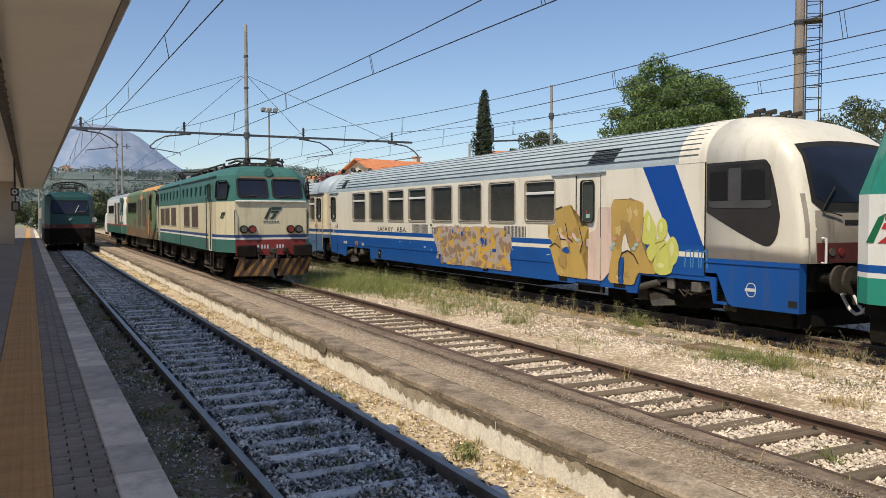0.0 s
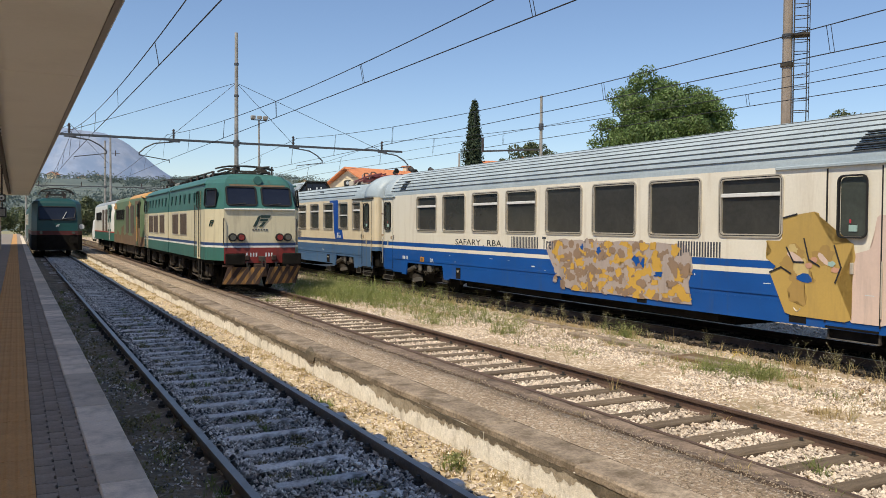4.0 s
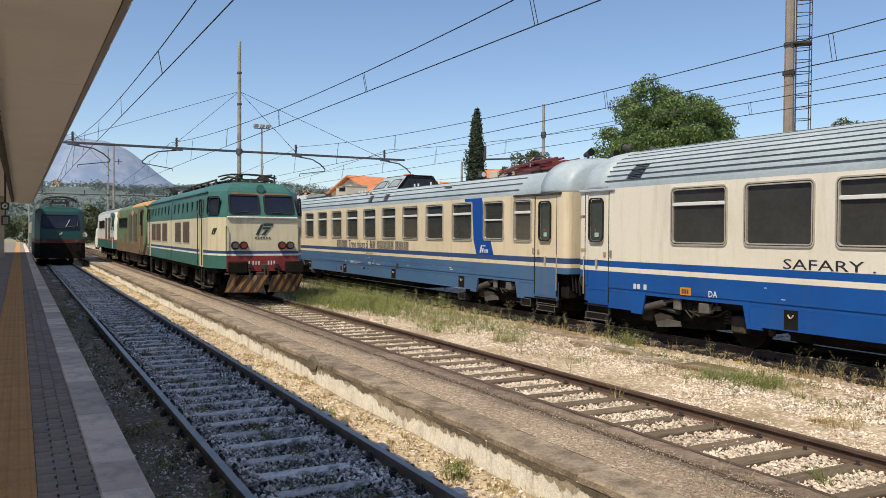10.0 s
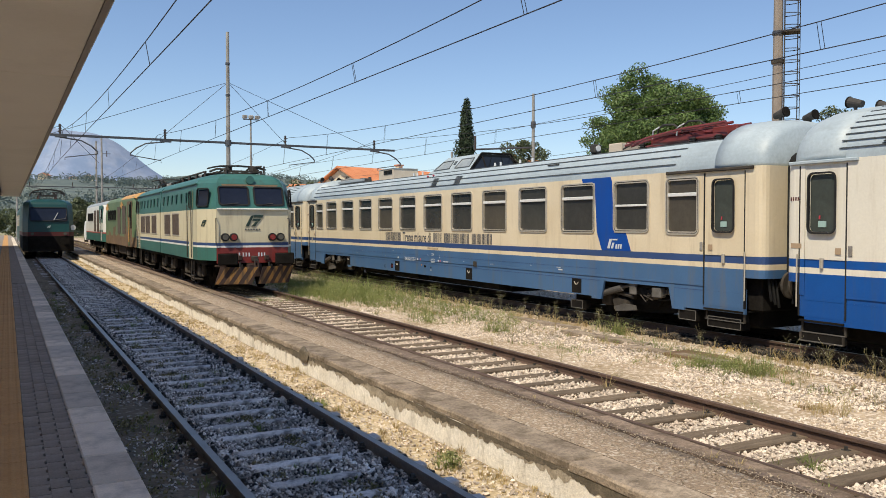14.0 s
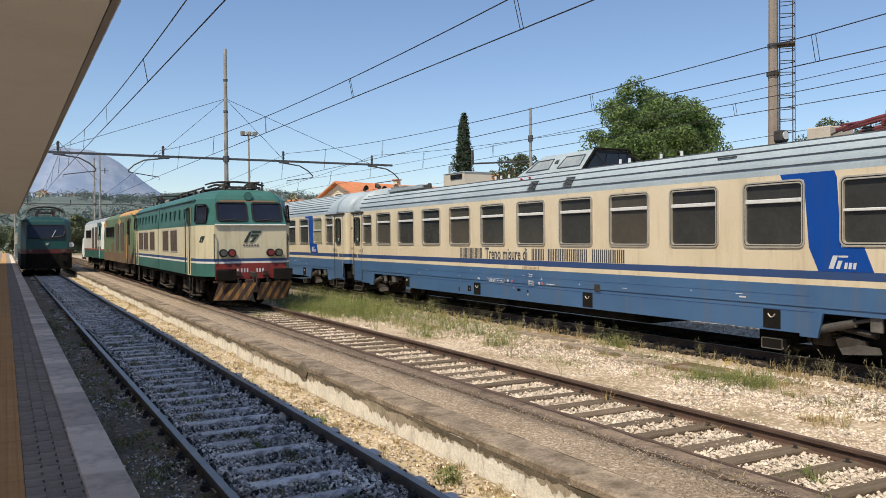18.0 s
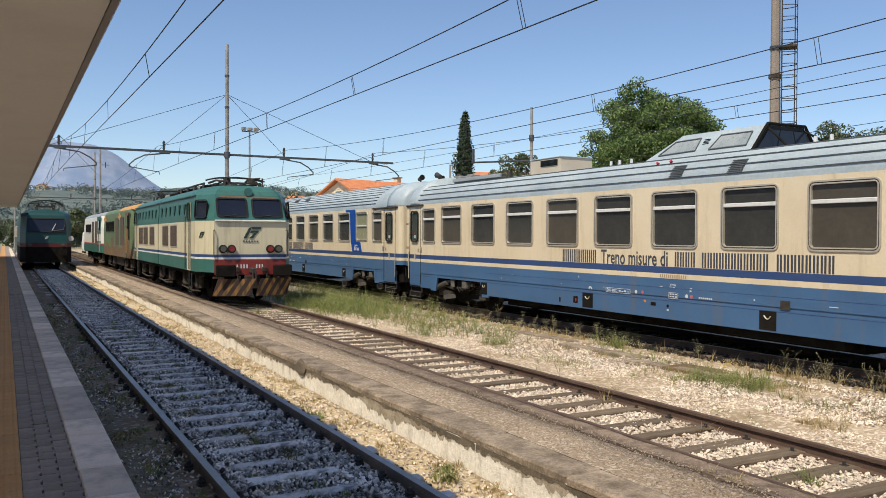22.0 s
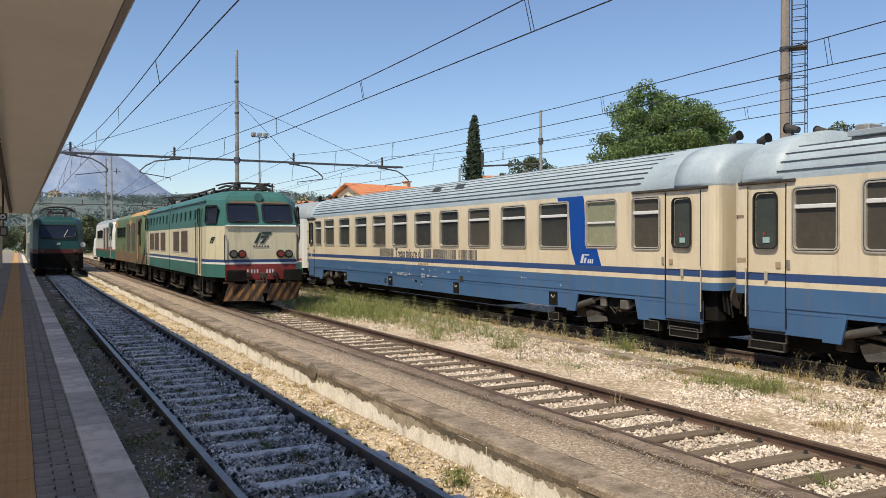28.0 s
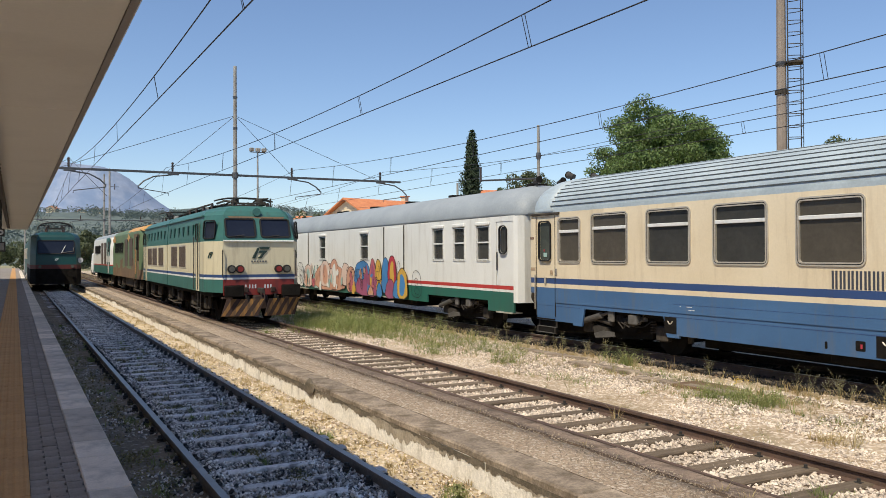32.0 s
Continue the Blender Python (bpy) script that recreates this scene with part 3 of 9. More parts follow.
def stones(name, count, place, size, material, label, seed):
    """Many small broken stones as one piece of stuff."""
    r = np.random.default_rng(seed)
    ico = np.array([(0, 0, 1), (0.9, 0.1, 0.3), (0.2, 0.9, 0.25), (-0.8, 0.4, 0.2), (-0.5, -0.8, 0.3), (0.5, -0.75, 0.2), (0, 0, -0.8)])
    tri = [(0, 1, 2), (0, 2, 3), (0, 3, 4), (0, 4, 5), (0, 5, 1), (6, 2, 1), (6, 3, 2), (6, 4, 3), (6, 5, 4), (6, 1, 5)]
    p = place(r, count)
    n = len(p)
    s = size * r.uniform(0.55, 1.25, (n, 1, 1)) * r.uniform(0.65, 1.2, (n, 1, 3))
    v = ico[None] * (1 + r.uniform(-0.28, 0.28, (n, 7, 3))) * s
    a = r.uniform(0, 6.283, n)
    c, q = np.cos(a), np.sin(a)
    tl = r.uniform(-0.7, 0.7, n)
    x = v[..., 0] * c[:, None] - v[..., 1] * q[:, None]
    y = v[..., 0] * q[:, None] + v[..., 1] * c[:, None]
    z = v[..., 2] + x * tl[:, None]
    w = np.stack([x, y, z], 2) + p[:, None, :]
    f = (np.array(tri)[None] + (np.arange(n) * 7)[:, None, None]).reshape(-1, 3)
    me = bpy.data.meshes.new(name)
    me.from_pydata(w.reshape(-1, 3).tolist(), [], f.tolist())
    me.materials.append(material)
    return tagged(new(name, me), label, "ballast", kind="stuff")


def scatter(x0, x1, y0, y1, z, power=2.0, first=0, pitch=0, half=0, patch=0.0):
    def place(r, n):
        y = y0 + (y1 - y0) * r.random(n) ** power
        x = r.uniform(x0, x1, n)
        if pitch:
            keep = (np.abs((y - first + pitch / 2) % pitch - pitch / 2) > half) | (r.random(n) < 0.22)
            x, y = x[keep], y[keep]
        if patch:
            keep = np.array([noise.noise((p * 0.9, q * 0.55, 3.0)) + 0.5 * noise.noise((p * 2.6, q * 1.8, 5.0)) for p, q in zip(x, y)]) + r.normal(size=len(x)) * 0.12 > patch - 0.5
            x, y = x[keep], y[keep]
        return np.stack([x, y, z + r.uniform(-0.02, 0.012, len(x))], 1)
    return place


stones("grey_ballast", 50000, scatter(1.68, 3.10, 3.5, 60, -0.149, 2.0, -7.45, 0.57, 0.075), 0.0215, STONE_GREY, "grey broken ballast stones between the rails", 1)
g = sheet("ground_shoulder", 0.70, 1.60, -8, 100, lambda x: -0.105 - 0.014 * min(1, max(0, (x - 1.1) / 0.25)) - 0.05 * (x < 0.9), 12, 300, 0.045, SHOULDER, 5)
tagged(g, "dark weedy earth between platform and rail", "ground", kind="structure")
stones("ballast_fill", 8500, scatter(1.67, 1.95, 3.5, 50, -0.122, 2.0), 0.026, STONE_GREY, "grey stones heaped along the rail", 11)
stones("ballast_fill", 9500, scatter(2.80, 3.11, 3.5, 50, -0.122, 2.0), 0.026, STONE_GREY, "grey stones heaped along the rail", 12)
stones("grey_ballast_shoulder", 7000, scatter(0.85, 1.58, 3.5, 30, -0.112, patch=0.5), 0.02, STONE_GREY, "sparse grey stones beside the platform", 2)
stones("pale_ballast", 38000, scatter(5.97, 7.34, 2.5, 30, -0.155, 1.7, -7.55, 0.605, 0.10), 0.024, STONE_PALE, "pale limestone ballast between rusty rails", 3)
stones("pale_gravel", 76000, scatter(7.42, 11.2, 3.5, 34, -0.18, 1.6, patch=0.42), 0.025, STONE_PALE, "loose pale gravel on the yard", 4)
stones("sooty_ballast", 14000, scatter(11.55, 13.6, 4, 40, -0.145, 1.4), 0.032, STONE_SOOT_SHADE, "sooty stones darkened with the running train's shade", 6)
stones("far_gravel", 9000, scatter(14.4, 20.5, 6, 34, -0.20, 1.3), 0.035, STONE_PALE, "pale gravel beyond the running track", 17)
stones("strip_gravel", 3500, scatter(3.25, 4.08, 3.5, 26, -0.235), 0.024, STONE_PALE, "small pale stones on the earth strip", 5)

# near platform
pf = thing("platform_1", pose(0, 0, 0), "paved station platform in the canopy's shade", "platform", kind="structure")
part("base", box(-9, 0.60, -8, 130, -0.5, 0.50), PAVING, pf)
part("face", box(0.58, 0.672, -8, 130, -0.5, 0.452), CONCRETE_WALL, pf)
part("paving", box(-9, -0.31, -8, 130, 0.46, 0.546), PAVING, pf)


def tile_mesh(name, dx, dy, dz, material, bevel=0.006):
    bm = box(0, dx, 0, dy, 0, dz, bevel)
    me = bpy.data.meshes.new(name)
    bm.to_mesh(me)
    bm.free()
    me.materials.append(material)
    return me


kerbs = [tile_mesh("kerb_stone", 0.285, d - 0.022, 0.10, KERB, 0.010) for d in (1.0, 0.62, 0.68)]
for y0, d, me in [(a, (1.0, 0.62, 0.68)[b], kerbs[b]) for a, b in ((-7.86 + 2.3 * n + q, b) for n in range(50) for q, b in ((0, 0), (1.0, 1), (1.62, 2)))]:
    o = new("kerb_stone", me)
    o.parent = pf
    o.matrix_local = pose(0.428, y0, 0.452 + random.uniform(-0.002, 0.002))
tact = bmesh.new()
box(0, 0.395, 0, 0.395, 0, 0.086, bm=tact)
for q in range(6):
    extrude([(0.025 + q * 0.066, 0.086), (0.040 + q * 0.066, 0.091), (0.050 + q * 0.066, 0.091), (0.065 + q * 0.066, 0.086)], 0.0, 0.395, "y", bm=tact)
tme = bpy.data.meshes.new("tactile_tile")
tact.to_mesh(tme)
tact.free()
tme.materials.append(TACTILE)
for n in range(150):
    o = new("tactile_tile", tme)
    o.parent = pf
    o.matrix_local = pose(-0.302, -2 + 0.4 * n, 0.463 + random.uniform(-0.001, 0.001))
bm = box(-0.302, 0.094, 58, 130, 0.463, 0.551)
part("far_tactile_strip", bm, TACTILE, pf)


def paver_mesh(w, d=0.196, h=0.088, notch=0.011):
    """Concrete paver with a slot left open along the middle of its sides."""
    pts = [(0, 0), (w, 0), (w, d * 0.3), (w - notch, d * 0.34), (w - notch, d * 0.66), (w, d * 0.7), (w, d), (0, d)]
    bm = extrude(pts, 0, h, "z")
    me = bpy.data.meshes.new("paver")
    bm.to_mesh(me)
    bm.free()
    me.materials.append(PAVER)
    return me


pme = [paver_mesh(w) for w in (0.112, 0.106, 0.106)]
for n in range(104):
    for x, me, off in ((0.097, pme[0], 0), (0.2105, pme[1], 0.1), (0.318, pme[2], 0.04)):
        o = new("paver", me)
        o.parent = pf
        o.matrix_local = pose(x, 3.4 + 0.2 * n + off, 0.461 + random.uniform(-0.002, 0.002))
part("paver_bed", box(0.097, 0.426, 3.3, 24.4, 0.462, 0.535), UNDER_BROWN, pf)
part("far_pavers", box(0.097, 0.426, 24.4, 130, 0.462, 0.549), PAVER, pf)
part("near_pavers", box(0.097, 0.426, -8, 3.38, 0.462, 0.549), PAVER, pf)

# canopy over the near platform
cn = thing("canopy", pose(0, 0, 0), "beige station canopy with flat panelled soffit", "canopy", kind="structure")
for y0, y1 in ((-9, 0.1), (0.13, 12.1), (12.13, 24.1), (24.13, 36.1), (36.13, 48.1), (48.13, 60.1), (60.13, 66.2)):
    part("soffit_panel", box(-3.7, 0.80, y0, y1, 4.105, 4.22, 0.008), SOFFIT, cn)
    part("fascia", extrude([(0.805, 4.10), (0.86, 4.085), (0.885, 4.12), (0.885, 4.34), (0.805, 4.36)], y0, y1, "y"), FASCIA, cn)
part("roof_slab", box(-3.7, 0.80, -9, 66.2, 4.221, 4.36), DUCT, cn)
part("cable_tray", box(-0.42, -0.28, 8, 60, 3.98, 4.103), DUCT, cn)
bm = bmesh.new()
for q in range(60):
    yq = 10 + q * 0.8
    tube([(-0.32, yq, 4.0), (-0.26, yq + 0.1, 3.93), (-0.30, yq + 0.35, 3.95)], 0.02, 5, bm)
part("loose_cables", bm, DUCT, cn)
for yc in (-4.0, 24.0, 52.5):
    part("pillar", box(-1.65 if yc > 40 else -2.3, -0.74 if yc > 40 else -1.7, yc, yc + 0.7, 0.545, 4.11, 0.02), PLASTER, cn)
w = obj("wall_station", box(-8.8, -8.4, -9, 62, 0.5, 4.6), PLASTER)
tagged(w, "beige plastered station building wall", "wall", kind="structure")
for yy, zz, w_, h_ in ((30, 2.92, 0.24, 0.24), (31.5, 2.47, 0.26, 0.34)):
    e = thing("platform_sign", pose(-0.40, yy, zz), "small dark sign box hung under the canopy", "sign", "platform signs")
    part("case", box(-w_ / 2, w_ / 2, -0.06, 0.06, -h_ / 2, h_ / 2, 0.02), IRON_DARK, e)
    part("face", box(-w_ / 2 + 0.05, w_ / 2 - 0.05, -0.068, -0.062, -h_ / 2 + 0.05, h_ / 2 - 0.05, 0), POLE_GREY, e)
    if h_ < 0.3:
        part("dial", cyl((0, -0.068, 0), (0, -0.074, 0), 0.085, n=20), BAR_WHITE, e, "round white dial")
        part("dial_mark", cyl((0, -0.074, 0), (0, -0.078, 0), 0.035, n=14), IRON_DARK, e)
    part("hanger", box(-0.02, 0.02, -0.02, 0.02, h_ / 2, 4.11 - zz), IRON_DARK, e)

# low island platform
p2 = thing("platform_2", pose(0, 0, 0), "low old island platform with stained concrete wall", "platform", kind="structure")
bm = bmesh.new()
prof = [(4.20, -0.5), (4.20, -0.02), (5.42, -0.02), (5.46, -0.5)]
extrude(prof, -8, 120, "y", bm=bm)
part("core", bm, ASPHALT_OLD, p2)
n = 180
bm = bmesh.new()
rows = []
for j in range(n + 1):
    y = -8 + 128 * (j / n) ** 1.4
    rows.append([bm.verts.new((x, y, z + s * noise.noise((x * 2, y * 2, 7)))) for x, z, s in
                 ((4.50, 0.085, 0.008), (4.8, 0.085, 0.012), (5.1, 0.062, 0.012), (5.44, 0.02, 0.008), (5.47, -0.2, 0))])
for a, b in zip(rows[:-1], rows[1:]):
    for i in range(4):
        bm.faces.new((a[i], a[i + 1], b[i + 1], b[i]))
part("asphalt_top", bm, ASPHALT_OLD, p2, "patched worn brown-grey asphalt", smooth=True)
for n in range(26):
    part("side_wall", box(4.15, 4.21, -8 + 5 * n, -8 + 5 * n + 4.99, -0.5, 0.045, 0.006), CONCRETE_WALL, p2)
edge = []
for v in range(5):
    bm = box(0, 0.40, 0, 1.49, 0, 0.09, 0.018)
    bmesh.ops.subdivide_edges(bm, edges=[q for q in bm.edges if abs((q.verts[0].co - q.verts[1].co).y) > 1], cuts=7)
    for q in bm.verts:
        q.co += Vector((0.006 * noise.noise(q.co * 4 + Vector((v * 9, 0, 0))) * (q.co.x < 0.1), 0, 0.012 * noise.noise(q.co * 3 + Vector((0, v * 7, 0)))))
    me = bpy.data.meshes.new("edge_stone")
    bm.to_mesh(me)
    bm.free()
    me.materials.append(EDGE_STONE)
    edge.append(me)
for n in range(80):
    o = new("edge_stone", edge[n % 5])
    o.parent = p2
    o.matrix_local = pose(4.140 + random.uniform(-0.005, 0.005), -8 + 1.5 * n, 0.028 + random.uniform(-0.006, 0.006), 0, 0, random.uniform(-0.12, 0.12))
bm = bmesh.new()
bmesh.ops.create_icosphere(bm, subdivisions=2, radius=1)
for v in bm.verts:
    v.co = Vector((v.co.x * 0.05, v.co.y * 0.22, v.co.z * 0.13)) * (1 + 0.45 * noise.noise(v.co * 2.2))
part("broken_edge", bm, MOSS, p2, "broken crumbled corner of the edge").matrix_local = pose(4.135, 12.4, 0.05)
border = []
for me in edge:
    me = me.copy()
    me.materials.clear()
    me.materials.append(BORDER)
    border.append(me)
for n in range(60):
    o = new("border_stone", border[(n + 2) % 5])
    o.parent = p2
    o.matrix_local = pose(5.82, -8 + 1.5 * n + 1.49, -0.078 + random.uniform(-0.006, 0.006), 0, 0, 180)

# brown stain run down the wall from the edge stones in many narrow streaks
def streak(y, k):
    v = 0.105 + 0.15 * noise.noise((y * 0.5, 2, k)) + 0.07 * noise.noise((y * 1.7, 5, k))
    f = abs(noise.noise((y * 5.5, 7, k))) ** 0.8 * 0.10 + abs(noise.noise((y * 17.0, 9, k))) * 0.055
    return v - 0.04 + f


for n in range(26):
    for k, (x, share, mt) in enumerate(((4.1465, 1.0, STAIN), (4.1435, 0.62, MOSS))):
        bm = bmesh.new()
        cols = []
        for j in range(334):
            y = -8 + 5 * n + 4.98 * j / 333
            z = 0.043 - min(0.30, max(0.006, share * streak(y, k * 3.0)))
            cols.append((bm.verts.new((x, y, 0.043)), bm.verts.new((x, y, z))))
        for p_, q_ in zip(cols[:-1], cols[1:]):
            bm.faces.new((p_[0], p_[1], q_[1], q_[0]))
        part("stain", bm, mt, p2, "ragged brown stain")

# soil and grit gathered along the seams of the island platform
for nm, x, w_, seed, z in (("soil_seam", 4.53, 0.04, 3, 0.105), ("soil_seam", 5.44, 0.07, 8, 0.034), ("soil_seam", 5.80, 0.035, 13, 0.012)):
    bm = bmesh.new()
    ra = []
    for j in range(500):
        y = -6 + 46 * j / 499
        k = max(0.004, w_ * (0.45 + 0.9 * noise.noise((y * 1.9, seed, 0)) + 0.4 * noise.noise((y * 6, seed, 0))))
        ra.append((bm.verts.new((x - k, y, z - 0.006)), bm.verts.new((x + 0.01 * noise.noise((y * 1.5, 1, 2)), y, z + 0.012)), bm.verts.new((x + k * 0.8, y, z - 0.012))))
    for a, b in zip(ra[:-1], ra[1:]):
        bm.faces.new((a[0], a[1], b[1], b[0]))
        bm.faces.new((a[1], a[2], b[2], b[1]))
    part(nm, bm, SEAM_SOIL, p2, "dark soil gathered in the seam", smooth=True)
stones("platform_grit", 16000, scatter(4.2, 5.45, 3.2, 26, 0.082, 1.7), 0.009, GRIT, "fine grit on the worn asphalt", 15)

# half-buried plates in the yard
for x, y, a, w_, l_ in ((10.6, 12.9, 3, 0.30, 2.4), (10.35, 10.6, 5, 0.26, 2.2), (10.95, 15.6, 2, 0.26, 2.6), ):
    o = obj("concrete_slab", box(-w_ / 2, w_ / 2, -l_ / 2, l_ / 2, -0.08, 0.03, 0.015), EDGE_STONE)
    o.matrix_world = pose(x, y, -0.168, 0, 1, a)
    tagged(o, "half-buried flat concrete slab in dry gravel", "slab", "slabs in the yard")
o = obj("metal_plate", box(-0.35, 0.35, -0.42, 0.42, -0.05, 0.02, 0.008), BROWN_RUST)
o.matrix_world = pose(10.55, 10.35, -0.165, 1, 1, 8)
tagged(o, "rusty flat metal plate lying in dry gravel", "plate")

# ---- the measuring train; along local x its vehicles run back from their front, local +y is the platform's side ----


def rrect(w, h, r, n=4):
    """Outline of a rounded rectangle round its centre."""
    pts = []
    for cx, cy, a0 in ((w / 2 - r, h / 2 - r, 0), (-w / 2 + r, h / 2 - r, 90), (-w / 2 + r, -h / 2 + r, 180), (w / 2 - r, -h / 2 + r, 270)):
        for i in range(n + 1):
            a = radians(a0 + 90 * i / n)
            pts.append((cx + r * math.cos(a), cy + r * math.sin(a)))
    return pts


def ring(w, h, r, t, d, n=4, bm=None):
    """A rounded frame in the xz plane, t wide and d deep, its front at y = d."""
    bm = bm or bmesh.new()
    o, i = rrect(w, h, r, n), rrect(w - 2 * t, h - 2 * t, max(0.01, r - t), n)
    f0 = [bm.verts.new((x, 0, z)) for x, z in o]
    f1 = [bm.verts.new((x, d, z)) for x, z in o]
    g1 = [bm.verts.new((x, d, z)) for x, z in i]
    g0 = [bm.verts.new((x, -0.03, z)) for x, z in i]
    k = len(o)
    for a, b in ((f0, f1), (f1, g1), (g1, g0)):
        for q in range(k):
            bm.faces.new((a[q], a[(q + 1) % k], b[(q + 1) % k], b[q]))
    bmesh.ops.recalc_face_normals(bm, faces=bm.faces[:])
    return bm


def plate(outline, y, d=0.006, bm=None):
    """A thin plate of any outline (x, z) at depth y."""
    return extrude([(p[0], p[1]) for p in outline], y, y + d, "y", bm=bm)


MESHES = {}


def shared(key, make, material):
    """Mesh data made once and used by alike parts."""
    if key not in MESHES:
        bm = make()
        me = bpy.data.meshes.new(key.split("|")[0])
        bm.to_mesh(me)
        bm.free()
        me.materials.append(material)
        MESHES[key] = me
    return MESHES[key]


def put(name, me, parent, m, label=""):
    o = new(name, me)
    o.parent = parent
    o.matrix_local = m
    if label:
        o["label"] = label
    return o


def window(parent, x0, x1, z0, z1, side, kind="bar", y=1.41, r=0.12, glass=None, rim=None):
    """Framed window; bar: a pale rail near the top; half: rail in the middle; plain: one pane."""
    w, h = round(x1 - x0, 2), round(z1 - z0, 2)
    glass = glass or GLASS
    rim = rim or ALU
    m = pose((x0 + x1) / 2, side * y, (z0 + z1) / 2, 0, 0, 0 if side > 0 else 180)
    f = put("window", shared("window|%s%s%s" % (w, h, rim.name), lambda: ring(w, h, r, 0.028, 0.020), rim), parent, m)
    if rim is not RUBBER:
        put("gasket", shared("gasket|%s%s" % (w, h), lambda: ring(w - 0.06, h - 0.06, r - 0.03, 0.018, 0.012), RUBBER), f, Matrix.Identity(4))
        put("sash", shared("sash|%s%s%s" % (w, h, rim.name), lambda: ring(w - 0.09, h - 0.09, r - 0.045, 0.022, 0.016), rim), f, Matrix.Identity(4))
    put("pane", shared("pane|%s%s%s" % (w, h, glass.name), lambda: plate(rrect(w - 0.07, h - 0.07, r - 0.03), -0.045, 0.012), glass), f, Matrix.Identity(4))
    if kind == "bar":
        put("rail", shared("rail|%s" % w, lambda: box(-w / 2 + 0.06, w / 2 - 0.06, -0.03, 0.012, -0.035, 0.035, 0.008), BAR_WHITE), f, pose(0, 0, h / 2 - 0.345))
    if kind == "half":
        put("rail", shared("rail_h|%s" % w, lambda: box(-w / 2 + 0.06, w / 2 - 0.06, -0.03, 0.008, -0.022, 0.022, 0.006), BAR_WHITE), f, pose(0, 0, 0.02))
    return f


def wall(parent, x0, x1, z0, z1, holes, side, material, y=1.41, t=0.05, name="side_wall", label=""):
    """A side wall of a vehicle with rectangular openings that go through it."""
    bm = bmesh.new()
    ya, yb = (y - t, y) if side > 0 else (-y, -y + t)
    hs = sorted(holes)
    if not hs:
        box(x0, x1, ya, yb, z0, z1, bm=bm)
    else:
        b, c = min(q[2] for q in hs), max(q[3] for q in hs)
        box(x0, x1, ya, yb, z0, b, bm=bm)
        if z1 > c:
            box(x0, x1, ya, yb, c, z1, bm=bm)
        x = x0
        for hx0, hx1, hz0, hz1 in hs:
            box(x, hx0, ya, yb, b, c, bm=bm)
            if hz0 > b:
                box(hx0, hx1, ya, yb, b, hz0, bm=bm)
            if hz1 < c:
                box(hx0, hx1, ya, yb, hz1, c, bm=bm)
            x = hx1
        box(x, x1, ya, yb, b, c, bm=bm)
    return part(name, bm, material, parent, label)


def loft(sections, bm=None, cap=True, closed=True):
    bm = bm or bmesh.new()
    rings = [[bm.verts.new(p) for p in s] for s in sections]
    k = len(rings[0])
    for a, b in zip(rings[:-1], rings[1:]):
        for i in range(k if closed else k - 1):
            bm.faces.new((a[i], a[(i + 1) % k], b[(i + 1) % k], b[i]))
    if cap and closed:
        bm.faces.new(rings[0][::-1])
        bm.faces.new(rings[-1])
    bmesh.ops.recalc_face_normals(bm, faces=bm.faces[:])
    return bm


def roof_section(z0, top, half, ribs=True, lip=0.022):
    """Half-round roof outline (y, z) from one eave to the other, with lapped ribs."""
    pts = []
    cuts = ()
    for a in range(0, 181, 4):
        b = a if a <= 90 else 180 - a
        y = half * math.cos(radians(a)) ** 0.86 if a < 90 else (-half * math.cos(radians(180 - a)) ** 0.86 if a > 90 else 0)
        z = z0 + (top - z0) * math.sin(radians(b)) ** 0.92
        if ribs and b in cuts:
            s = 1 if a < 90 else -1
            d = Vector((y, (z - z0) + 0.25)).normalized() * lip
            low, high = (y + d.x, z + d.y), (y, z)
            under = (y + d.x * 0.1 + 0.012 * s, z - 0.022)
            pts += [under, low] if a < 90 else [low, under]
        else:
            pts.append((y, z))
    return pts


